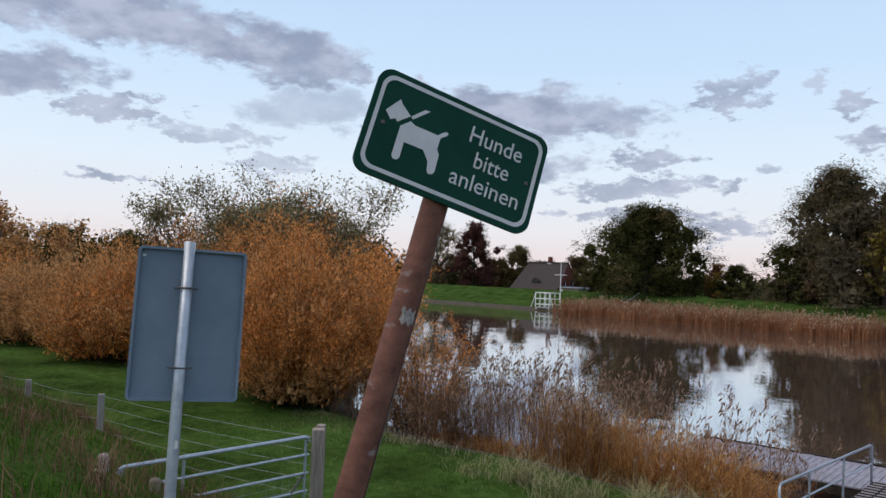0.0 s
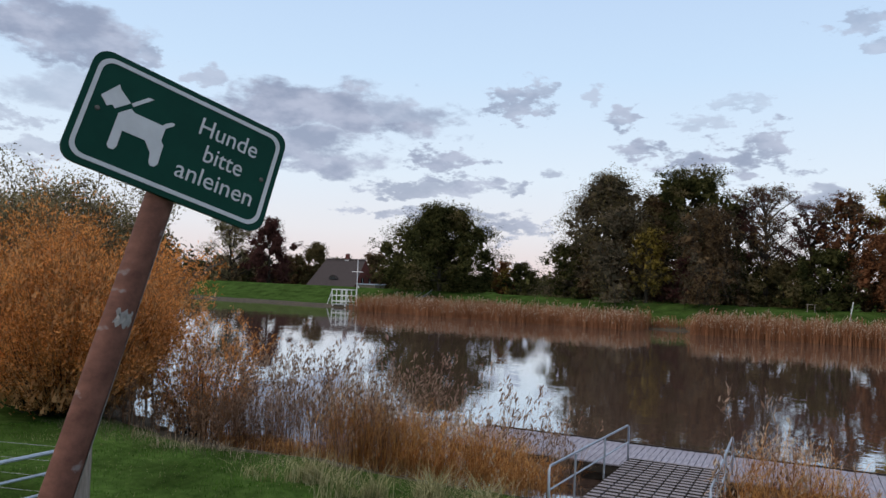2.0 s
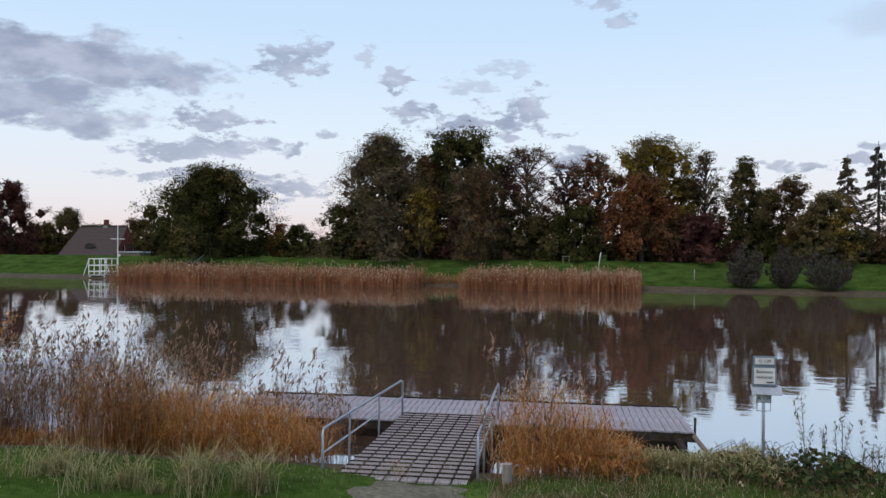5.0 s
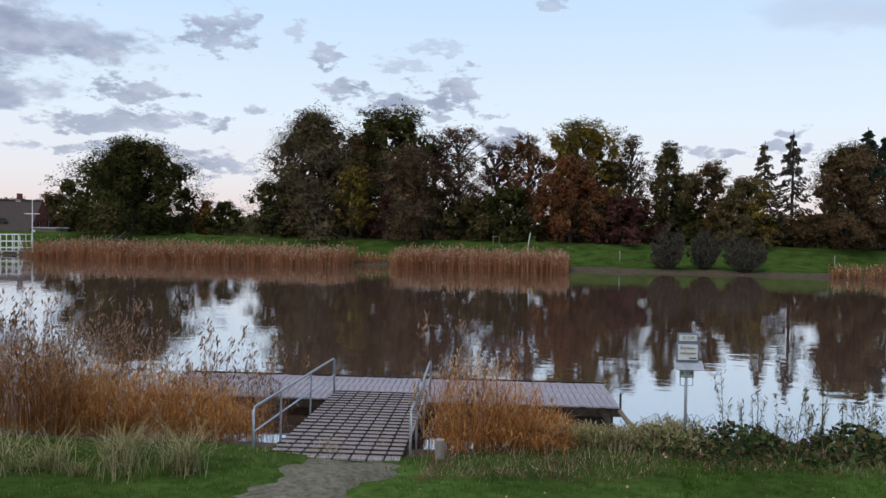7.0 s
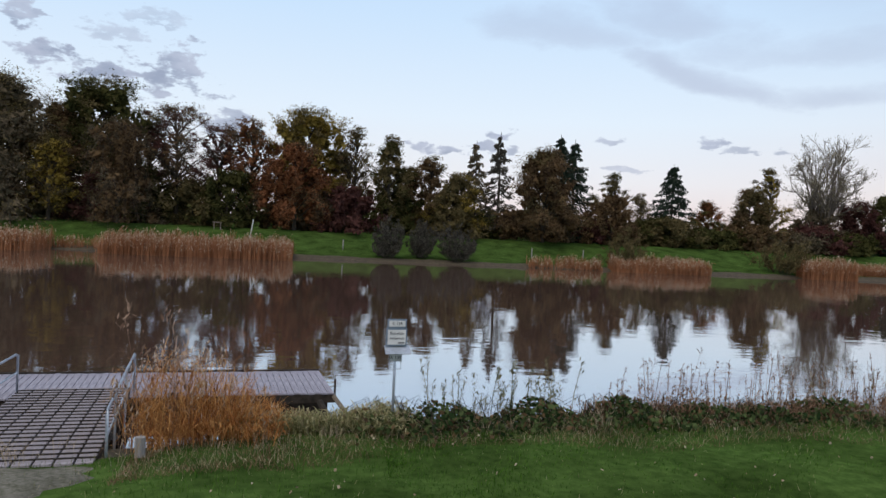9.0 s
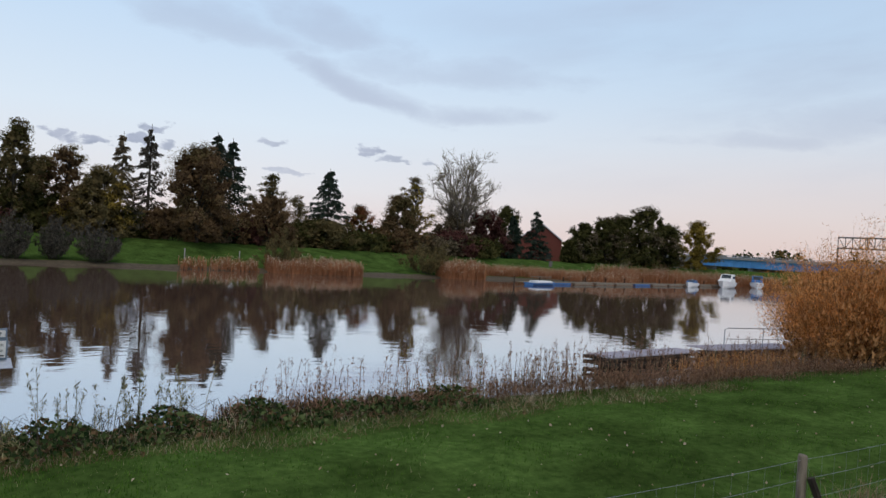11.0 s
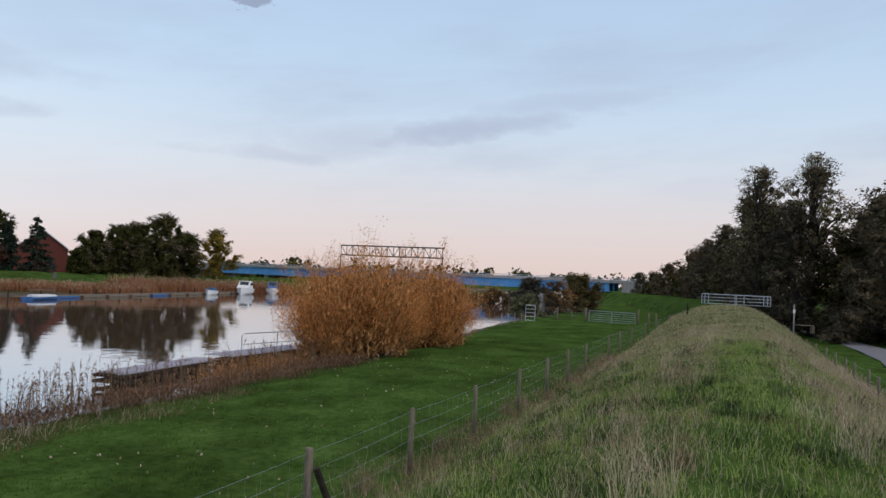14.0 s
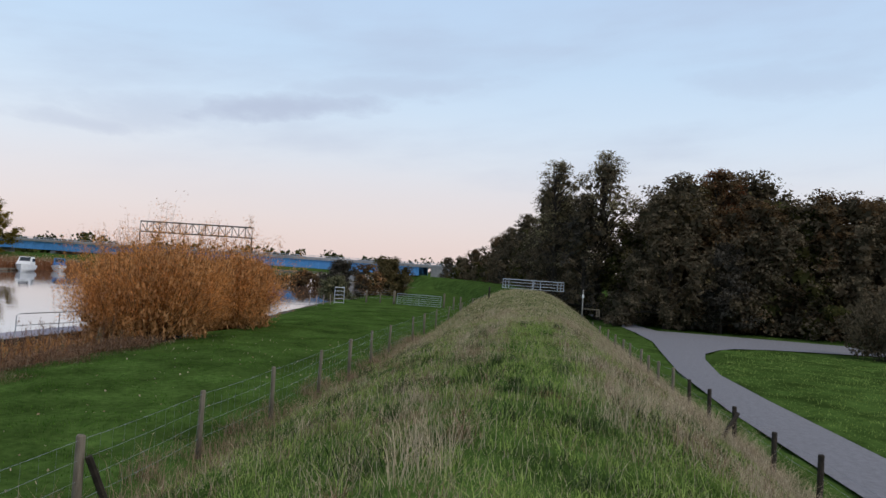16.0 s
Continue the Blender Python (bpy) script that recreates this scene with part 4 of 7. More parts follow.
# willows standing at the far water's edge
for k, (tx, ty, th, tw) in enumerate([(7.5, 78.6, 4.3, 1.8), (11.0, 79.4, 4.5, 1.8), (14.6, 78.4, 4.7, 2.1)]):
    shrub("willow_bush", "round grey-green willow bush at the water's edge", tx, ty, th, tw, M_GREYBUSH, 7000, 0.2, 90 + k, stems=90, aspect=0.4, wisps=0.03)
shrub("willow_bush", "dark leaning bush at the water's edge", 33, 78, 5.0, 2.8, M_OLIVE, 2600, 0.3, 95, stems=45, aspect=0.3)
shrub("willow_bush", "rounded olive bush at the water's edge", 52.2, 79.5, 4.9, 3.2, M_OLIVE, 4200, 0.32, 96, stems=70, aspect=0.3)
shrub("willow_bush", "small round bush on the far dike", 97.4, 88, 2.6, 1.6, M_HERB, 1800, 0.26, 97, stems=60, aspect=0.35)
shrub("willow_bush", "low rounded bush behind the moorings", 107.6, 89, 3.0, 1.9, M_BROWNLEAF, 1800, 0.26, 98, stems=60, aspect=0.35)

# ---------- the wood beside the lane ----------
kinds = []
for k, (th, tw, mt, m2, sh, ds) in enumerate([(12.5, 5.2, M_WOOD_LEAF, M_OLIVE, 0.25, 1.0), (11.5, 4.8, M_WOOD_LEAF, M_BROWNLEAF, 0.5, 1.0), (13, 4.4, M_WOOD_LEAF, M_GREYBUSH, 0.45, 0.6), (10.5, 5.0, M_OAK, M_WOOD_LEAF, 0.5, 1.0)]):
    kinds.append(tree("wood_tree", "dark leafy tree at the edge of the wood", 71 + 2 * k, -12 - 9 * k, th, tw, mt, n=3300, size=0.43, base=0.0, seed=120 + k, lumps=30, leaves2=m2, share2=sh, dense=ds, twigs=2 if k == 2 else 0, form="skirt"))
for o in kinds:
    o["group"] = "trees of the wood"
rw = random.Random(5)
ROW = [(79, -10.5, 1.0), (80, -5.2, 0.92), (86, -13, 1.12), (88, -3.6, 1.05), (96, -2.2, 1.16), (104, -2.6, 1.1), (112, -0.6, 1.12), (120, 1.2, 1.1), (128, 3.4, 1.06), (136, 5.8, 0.98), (145, 8, 0.82), (155, 11.5, 0.76), (165, 15, 0.68), (176, 19, 0.6)]
for k in range(29):
    if k < 10:
        px, py = 73.5 + rw.uniform(-1, 2.0), -13.5 - 3.2 * k
        sc = rw.uniform(1.02, 1.2)
    elif k < 15:
        px, py = 83 + rw.uniform(-2, 2), -15 - 6.5 * (k - 10)
        sc = rw.uniform(1.18, 1.34)
    else:
        px, py, sc = ROW[k - 15]
        sc *= rw.uniform(0.94, 1.06)
    copy_thing(kinds[rw.randrange(4)], pose(px, py, 0.35, 0, 0, rw.uniform(0, 360)) @ Matrix.Diagonal((sc, sc, sc * rw.uniform(0.95, 1.05), 1)))
tree("wood_tree", "tall feathery pale tree above the wood", 80.5, -6.8, 17.4, 5.0, M_WOOD_LEAF, n=3000, size=0.32, base=0.3, seed=126, lumps=26, twigs=5, dense=0.2, form="column", leaves2=M_SALLOW, share2=0.65)["group"] = "trees of the wood"
tree("wood_tree", "feathery pale tree leaning out of the wood", 84, -2.4, 15.6, 4.2, M_WOOD_LEAF, n=2600, size=0.32, base=0.2, seed=127, lumps=24, twigs=5, dense=0.3, form="column", leaves2=M_SALLOW, share2=0.65)["group"] = "trees of the wood"
tree("wood_tree", "orange-brown tree within the wood", 76, -17.0, 15.4, 3.8, M_BROWNLEAF, n=4200, size=0.36, base=0.3, seed=128, lumps=24, leaves2=M_RUST, share2=0.3)["group"] = "trees of the wood"
tree("wood_tree", "pale grey-leaved tree standing out of the wood", 70.5, -16.5, 8.2, 3.2, M_GREYBUSH, n=3200, size=0.32, base=0.05, seed=129, lumps=22, twigs=1)["group"] = "trees of the wood"
shrub("edge_shrub", "dark leafy shrub hanging over the side road", 52.5, -22.5, 5.2, 3.0, M_WOOD_LEAF, 9000, 0.2, 130, stems=90, aspect=0.5)

# ---------- willows on this bank ----------
shrub("willow_shrub", "large orange autumn willow shrub on the bank", 31.4, 16.0, 5.5, 3.4, M_ORANGE, 100000, 0.07, 140, stems=620, inner=M_SHRUBBROWN, wisps=0.12)
shrub("willow_shrub", "orange-brown autumn willow shrub beside its neighbour", 39.2, 16.2, 5.4, 3.6, M_ORANGE, 90000, 0.08, 141, stems=620, inner=M_SHRUBBROWN, wisps=0.10, core=1.6)
shrub("willow_shrub", "dense orange willow shrub behind the field gate", -16.9, 10.9, 5.3, 2.7, M_ORANGE, 80000, 0.085, 142, stems=460, inner=M_SHRUBBROWN, wisps=0.14)
shrub("willow_shrub", "thin orange willow shrub at the water's edge", -15.6, 13.8, 4.0, 1.7, M_ORANGE, 12000, 0.09, 152, stems=120, inner=M_SHRUBBROWN, wisps=0.3, core=0.3)
shrub("willow_shrub", "brown and orange willow shrub along the fence", -21.8, 11.6, 5.6, 3.6, M_SHRUBBROWN, 40000, 0.11, 143, stems=300, inner=M_ORANGE, core=0.5)
shrub("willow_shrub", "dull orange willow shrub by the water", -28, 11.5, 4.6, 4.0, M_ORANGE, 26000, 0.13, 144, stems=240, inner=M_SHRUBBROWN, core=0.5)
shrub("willow_shrub", "brown willow shrub far along the bank", -38, 13, 4.8, 5.0, M_SHRUBBROWN, 18000, 0.18, 145, stems=220)
bare_tree("tall grey-green willow with wind-blown leaves", -24.3, 14.8, 8.0, 2.6, 146, stems=6, leaf=M_SALLOW, nleaf=30000, size=0.105, name="willow_tree", high=0.3)
bare_tree("grey-green willow rising over the orange shrubs", -27.6, 13.6, 7.8, 3.0, 147, stems=7, leaf=M_SALLOW, nleaf=30000, size=0.11, name="willow_tree", high=0.3)
bare_tree("thin orange willow among the orange shrubs", -20.0, 14.4, 6.4, 2.2, 151, stems=5, leaf=M_ORANGE, nleaf=9000, size=0.12, name="willow_tree", high=0.3)
shrub("willow_shrub", "brown and orange shrub beyond the meadow fence", -27, 9.2, 4.2, 3.0, M_SHRUBBROWN, 28000, 0.12, 154, stems=240, inner=M_ORANGE, core=0.5)
shrub("willow_shrub", "dull brown shrub beyond the meadow fence", -34, 8.4, 4.2, 3.6, M_SHRUBBROWN, 22000, 0.15, 155, stems=200)
shrub("willow_shrub", "orange-brown shrub at the end of the meadow", -42, 7, 4.4, 4.2, M_ORANGE, 18000, 0.17, 156, stems=200, inner=M_SHRUBBROWN)
bare_tree("half-bare olive tree behind the orange shrub", -31, 21, 7.6, 3.4, 148, stems=4, leaf=M_OLIVE, nleaf=3600, size=0.22)
bare_tree("thin brown tree beside the orange shrub", -24, 18, 5.2, 2.0, 149, stems=4, leaf=M_SHRUBBROWN, nleaf=2200, size=0.2)
bare_tree("half-bare tree far along this bank", -60, 14, 9.0, 4.0, 150, stems=4, leaf=M_SHRUBBROWN, nleaf=3600, size=0.3)
for k, (tx, ty) in enumerate([(-75, 26), (-92, 14), (-84, 22)]):
    tree("broadleaf_tree", "dark tree far along this bank", tx, ty, 7.5, 5.5, M_OAK, n=2600, size=0.4, base=0.02, seed=160 + k, lumps=18)

# ---------- the leaning dog sign ----------


def text_mesh(words, size, name, mat, extrude=0.0006):
    """Lettering in the built-in font, as a mesh in the x-y plane, centred."""
    cu = bpy.data.curves.new(name, "FONT")
    cu.body, cu.size, cu.align_x, cu.align_y, cu.extrude = words, size, "CENTER", "CENTER", extrude
    cu.resolution_u = 3
    ob = bpy.data.objects.new(name, cu)
    scene.collection.objects.link(ob)
    bpy.context.view_layer.update()
    me = bpy.data.meshes.new_from_object(ob)
    bpy.data.objects.remove(ob)
    me.materials.clear()
    me.materials.append(mat)
    return me


def rounded(w, h, r, n=6):
    pts = []
    for cx, cy, a0 in ((w / 2 - r, h / 2 - r, 0), (-w / 2 + r, h / 2 - r, 90), (-w / 2 + r, -h / 2 + r, 180), (w / 2 - r, -h / 2 + r, 270)):
        for k in range(n + 1):
            a = radians(a0 + 90 * k / n)
            pts.append((cx + r * math.cos(a), cy + r * math.sin(a)))
    return pts


def plate(outline, z0, z1):
    """Solid flat plate from an x-y outline."""
    n = len(outline)
    g = Geo()
    g.add([(x, y, z0) for x, y in outline] + [(x, y, z1) for x, y in outline],
          [tuple(range(n - 1, -1, -1)), tuple(range(n, 2 * n))] + [(i, (i + 1) % n, (i + 1) % n + n, i + n) for i in range(n)])
    return g


def ring(outer, inner, z0, z1):
    n = len(outer)
    g = Geo()
    vs = [(x, y, z) for z in (z0, z1) for o in (outer, inner) for x, y in o]
    fs = []
    for i in range(n):
        j = (i + 1) % n
        fs += [(2 * n + i, 2 * n + j, 3 * n + j, 3 * n + i), (i, j, 2 * n + j, 2 * n + i), (n + j, n + i, 3 * n + i, 3 * n + j)]
    g.add(vs, fs)
    return g


def dog_sign():
    ux, uy = Vector((0.3338, 0.8960, -0.2929)).normalized(), Vector((-0.0087, 0.3137, 0.9495))
    nz = ux.cross(uy).normalized()
    uy = nz.cross(ux)
    m = Matrix((ux, uy, nz)).transposed().to_4x4()
    m.translation = Vector((-0.4371, 1.4305, 4.5095))
    root = thing("leash_sign", "green dog-leash sign on a leaning reddish wooden post", "sign", m)
    # the post, down into the turf
    g = Geo()
    line = [Vector((0.0, 0.06, -0.042)), Vector((0.0, -0.12, -0.042)), Vector((0.0, -0.8, -0.044)), Vector((0.0, -2.15, -0.05))]
    rr = [0.0300, 0.0302, 0.0305, 0.032]
    pts = []
    for a, b, ra, rb in zip(line, line[1:], rr, rr[1:]):
        for t in np.linspace(0, 1, 6, endpoint=False):
            pts.append((a.lerp(b, t), ra + (rb - ra) * t))
    pts.append((line[-1], rr[-1]))
    g.tube([p for p, _ in pts], [r * (1 + 0.02 * math.sin(k * 2.3)) for k, (_, r) in enumerate(pts)], n=16)
    post = part("post", g, M_REDPOST, root, "reddish weathered round wooden post", smooth=True)
    g = Geo()
    vs = []
    for i, dy in enumerate((0.016, 0.009, 0.0, -0.009, -0.015)):
        for j in range(9):
            a = radians(50 + 8 * j + 5 * math.sin(i * 2.1))
            y = -0.385 + dy + 0.006 * math.sin(j * 1.9)
            vs.append((0.0312 * math.cos(a), y, -0.043 + 0.0312 * math.sin(a)))
    g.add(vs, [(i * 9 + j, (i + 1) * 9 + j, (i + 1) * 9 + j + 1, i * 9 + j + 1) for i in range(4) for j in range(8)])
    strip = Geo()
    vs = []
    for i in range(25):
        y = -0.14 - 1.8 * i / 24
        for j in range(6):
            a = radians(-14 + 9 * j + 3 * math.sin(i * 1.3))
            rad = 0.0306 + 0.0012 * min(1.0, i / 12)
            vs.append((rad * 1.02 * math.cos(a), y, -0.0435 + rad * 1.02 * math.sin(a)))
    strip.add(vs, [(i * 6 + j, (i + 1) * 6 + j, (i + 1) * 6 + j + 1, i * 6 + j + 1) for i in range(24) for j in range(5)])
    part("weathered_strip", strip, M_SILVERPOST, post, "pale grey weathered side of the post", smooth=True)
    part("worn_patch", g, M_SILVERPOST, post, "pale grey flaked patch", smooth=True)
    panel = part("sign_panel", plate(rounded(0.4375, 0.2462, 0.032), -0.010, 0.0), M_GREEN, root, "dark green enamelled panel")
    part("border", ring(rounded(0.4135, 0.2222, 0.030), rounded(0.3955, 0.2042, 0.024), 0.0, 0.0012), M_SIGNWHITE, panel, "off-white rounded border line")
    # plain animal shape in off-white
    body = [(-0.141, 0.007), (-0.121, 0.026), (-0.111, 0.0205), (-0.0525, 0.0204), (-0.048, 0.0267), (-0.036, 0.036), (-0.030, 0.0345), (-0.0305, 0.030), (-0.045, 0.0165), (-0.0455, -0.0115), (-0.038, -0.0205), (-0.0365, -0.0625), (-0.0415, -0.0705), (-0.050, -0.0715),
            (-0.0548, -0.0665), (-0.0585, -0.0455), (-0.076, -0.025), (-0.123, -0.0255), (-0.1224, -0.062), (-0.127, -0.070), (-0.136, -0.0705), (-0.141, -0.0645)]
    head = [(-0.183, 0.0275), (-0.157, 0.0643), (-0.152, 0.056), (-0.125, 0.0365), (-0.1502, 0.0124), (-0.157, 0.018), (-0.1665, 0.011)]
    leash = [(-0.1238, 0.0365), (-0.0973, 0.0642), (-0.0847, 0.0655), (-0.1178, 0.0319)]
    part("pictogram", plate(body, 0.0, 0.0012), M_SIGNWHITE, panel, "off-white animal body shape")
    part("pictogram", plate(head, 0.0, 0.0012), M_SIGNWHITE, panel, "off-white animal head shape")
    part("pictogram", plate(leash, 0.0, 0.0012), M_SIGNWHITE, panel, "off-white leash stroke")
    for words, px, foot, wide in (("Hunde", 0.0887, 0.0385, 0.136), ("bitte", 0.0915, -0.0165, 0.089), ("anleinen", 0.0898, -0.0715, 0.177)):
        me = text_mesh(words, 0.056, "lettering", M_SIGNWHITE)
        ob = part("lettering", me, M_SIGNWHITE, panel, "off-white words")
        xs, low = [v.co.x for v in me.vertices], min(v.co.y for v in me.vertices)
        k = wide / (max(xs) - min(xs))
        ob.matrix_basis = pose(px, foot - low, 0.0008) @ Matrix.Diagonal((k, 1.0, 1, 1))
    for px, py in ((-0.1805, -0.0015), (0.1853, -0.001)):
        b = Geo()
        b.tube([(px, py, 0), (px, py, 0.003)], [0.0055, 0.004], n=8)
        part("bolt", b, M_RUSTSTEEL, panel, "rusty fixing bolt")


dog_sign()


def back_board():
    """A sign seen from behind: folded sheet on a tube, with two clamps."""
    ux, up = Vector((0.3694, 0.9287, -0.0338)).normalized(), Vector((-0.0819, 0.0688, 0.9943))
    nz = ux.cross(up).normalized()
    up = nz.cross(ux)
    m = Matrix((ux, up, nz)).transposed().to_4x4()
    m.translation = Vector((-3.3325, 2.0465, 3.9017))
    root = thing("board_sign", "blank grey back of a metal sign on a galvanised post", "sign", m)
    w, h = 0.592, 0.854
    panel = part("sign_panel", plate(rounded(w, h, 0.028), -0.022, -0.016), M_ALU, root, "blue-grey aluminium sheet")
    part("rim", ring(rounded(w, h, 0.028), rounded(w - 0.03, h - 0.03, 0.018), -0.016, 0.008), M_ALU, panel, "folded sheet edge")
    part("post", Geo().tube([(-0.026, h / 2 + 0.036, 0.026), (-0.026, -0.4, 0.026), (-0.022, -0.88, 0.026), (-0.01, -1.85, 0.026)], 0.031, n=12), M_GALV, root, "galvanised steel tube", smooth=True)
    for z in (0.2, -0.244):
        g = Geo()
        g.tube([(-0.09, z, -0.006), (-0.064, z, 0.044), (-0.026, z, 0.063), (0.012, z, 0.044), (0.038, z, -0.006)], 0.005, n=5)
        part("clamp", g, M_RUSTSTEEL, root, "dark pipe clamp")
    part("sticker", Geo().box((-0.012, -0.655, 0.058), (0.016, 0.042, 0.002)), M_WHITE, root, "small white sticker")
    part("rivet", Geo().box((-0.262, 0.375, -0.014), (0.016, 0.009, 0.003)), M_WHITE, root)


back_board()

# ---------- fences and gates ----------


def wooden_post(x, y, top, r=0.05, mat=M_POSTWOOD, label="grey weathered round fence post", lean=(0, 0), group="fence posts", square=False):
    z = float(height(x, y))
    root = thing("fence_post", label, "post", pose(x, y, z - 0.25, lean[0], lean[1], 37 * x), group)
    h = top - z + 0.25
    g = Geo()
    if square:
        g.box((0, 0, h / 2), (r * 2, r * 2, h), bevel=0.008)
    else:
        g.tube([(0, 0, 0), (0.004, 0, h * 0.5), (0, 0.003, h - 0.02), (0, 0, h)], [r * 1.05, r, r * 0.97, r * 0.8], n=9)
    part("shaft", g, mat, root, smooth=not square)
    return root


def wires(name, pts, levels, label, sag=0.02, r=0.0025, posts=()):
    root = thing(name, label, "fence wire")
    for lv in levels:
        g = Geo()
        line = []
        for (x0, y0, z0), (x1, y1, z1) in zip(pts, pts[1:]):
            for t in (0, 0.25, 0.5, 0.75):
                line.append((x0 + (x1 - x0) * t, y0 + (y1 - y0) * t, z0 + (z1 - z0) * t - lv - sag * 4 * t * (1 - t)))
        line.append((pts[-1][0], pts[-1][1], pts[-1][2] - lv))
        g.tube(line, r, n=4, cap=False)
        part("wire", g, M_WIRE, root)
    return root


def mesh_wires(pts, x_step, drop, r=0.0012):
    root = thing("fence_netting", "thin wire stock netting strung between the posts", "fence wire")
    g = Geo()
    for (x0, y0, z0), (x1, y1, z1) in zip(pts, pts[1:]):
        n = int(math.hypot(x1 - x0, y1 - y0) / x_step)
        for k in range(n):
            t = (k + 0.5) / n
            x, y, z = x0 + (x1 - x0) * t, y0 + (y1 - y0) * t, z0 + (z1 - z0) * t
            g.tube([(x, y, z - 0.06), (x, y, z - drop)], r, n=3, cap=False)
    part("upright_wire", g, M_WIRE, root)["kind"] = "stuff"


left_posts = [(10.2, 5.62, 1.97), (13.8, 5.70, 1.97), (17.3, 5.68, 1.96), (21.2, 5.74, 1.95), (24.8, 5.78, 1.95), (28.3, 5.83, 1.95), (31.9, 5.85, 1.94), (37.6, 5.75, 2.0), (42, 5.8, 1.95), (47, 5.8, 1.95), (52, 5.6, 2.0), (57, 5.2, 2.1), (62, 4.7, 2.3), (66, 4.0, 2.6)]
for k, (x, y, z) in enumerate(left_posts):
    wooden_post(x, y, z, 0.058 if k % 4 == 0 else 0.045, lean=(0, 0) if k < 2 else ((k * 7) % 5 - 2, (k * 5) % 7 - 3))
g = Geo()
g.tube([(10.22, 5.52, 1.72), (10.42, 5.28, 0.95)], [0.045, 0.05], n=7)
tagged(part("brace_post", g, M_DARKWOOD), "dark slanting brace beside a fence post", "post")
for lv in [(5.9, 5.64, 1.96), (2.0, 5.6, 1.96)]:
    wooden_post(*lv)
run = [(-2.0, 5.6, 1.95), (2.0, 5.6, 1.96), (5.9, 5.64, 1.96)] + left_posts
wires("fence_wire", run, (0.06, 0.3, 0.55, 0.8), "thin galvanised wires along the dike foot")
mesh_wires(run, 0.3, 1.0)
right_posts = [(13.0, -4.8), (15.4, -4.77), (17.5, -4.66), (20.4, -4.68), (23.1, -4.72), (25.4, -4.65), (28.2, -4.67), (30.0, -4.5), (32.6, -4.56), (35, -4.58), (37.6, -4.5), (40.5, -4.5), (43.5, -4.45), (47, -4.4), (51, -4.3), (55, -4.2)]
for k, (x, y) in enumerate(right_posts):
    wooden_post(x, y, 1.5 + 0.03 * math.sin(k * 2.1), 0.055, M_DARKWOOD if k < 6 else M_POSTWOOD, "dark short wooden post beside the lane", ((k * 5) % 7 - 3, (k * 3) % 5 - 2), "posts beside the lane")
g = Geo()
g.tube([(20.35, -4.7, 1.35), (20.0, -4.25, 0.75)], [0.05, 0.055], n=7)
tagged(part("brace_post", g, M_DARKWOOD), "dark slanting brace beside the lane", "post")
wires("lane_wire", [(x, y, 1.48) for x, y in right_posts], (0.06, 0.35), "thin wires between the posts beside the lane", r=0.002)


def tube_gate(name, label, p0, p1, z0, h, bars, mat=M_GALV, r=0.02, uprights=(0.0, 1.0), group=""):
    """Tubular field gate between two plan points, with level bars and uprights."""
    a, b = Vector((*p0, 0)), Vector((*p1, 0))
    root = thing(name, label, "gate", Matrix.Translation((a.x, a.y, z0)), group)
    d = b - a
    for k in range(bars):
        z = h * (1 - k / (bars - 1) * 0.86)
        g = Geo()
        if k == 0:
            u = d.normalized() * 0.07
            g.tube([Vector((0, 0, z - 0.07)), u * 0.3 + Vector((0, 0, z - 0.02)), u + Vector((0, 0, z)), d - u + Vector((0, 0, z)), d - u * 0.3 + Vector((0, 0, z - 0.02)), d + Vector((0, 0, z - 0.07))], r * 1.25, n=7)
        else:
            g.tube([Vector((0, 0, z)), d + Vector((0, 0, z))], r * 0.9, n=6)
        part("bar", g, mat, root)
    for t in uprights:
        g = Geo()
        g.tube([d * t + Vector((0, 0, 0.1)), d * t + Vector((0, 0, h - 0.04))], r, n=6)
        part("upright", g, mat, root)
    return root


# field gate beside the signs
gate = tube_gate("field_gate", "galvanised tubular field gate with wire mesh below", (-7.85, 3.22), (-8.16, 5.85), 0.83, 1.13, 5, uprights=(0.02, 0.30, 0.98))
g = Geo()
g.tube([(-0.31 * 0.97, 2.63 * 0.97, 0.62), (-0.31 * 0.80, 2.63 * 0.80, 0.12)], 0.016, n=6)
part("brace", g, M_RUSTSTEEL, gate)
g = Geo()
for k in range(22):
    t = (k + 0.5) / 22
    g.tube([(-0.31 * t, 2.63 * t, 0.12), (-0.31 * t, 2.63 * t, 0.62)], 0.002, n=3, cap=False)
for z in (0.2, 0.28, 0.36, 0.44, 0.52):
    g.tube([(0, 0, z), (-0.31, 2.63, z)], 0.002, n=3, cap=False)
part("wire_mesh", g, M_WIRE, gate, "thin welded wire mesh")
wooden_post(-8.2, 6.02, 2.04, 0.085, M_PALEPOST, "pale squared wooden gate post", square=True)
wooden_post(-8.42, 6.2, 2.04, 0.06, M_PALEPOST, "pale squared post behind the gate post", square=True)
wooden_post(-7.9, 3.08, 2.12, 0.06, M_PALEPOST, "pinkish weathered gate post with a worn tip")
wooden_post(-7.62, 2.94, 2.02, 0.085, M_PALEPOST, label="stout grey post with a sawn top")
wooden_post(-7.35, 3.45, 1.92, 0.065, M_POSTWOOD, "grey round post with a pale sawn top")
far_posts = [(-12.8, 4.55, 1.97), (-15.15, 3.95, 1.95), (-18.5, 3.4, 1.98), (-23, 3.0, 1.98), (-28, 2.8, 2.0)]
for p in far_posts:
    wooden_post(*p, 0.05, M_SILVERPOST, "silver-grey squared fence post", square=True)
run2 = [(-8.2, 6.0, 1.95)] + far_posts
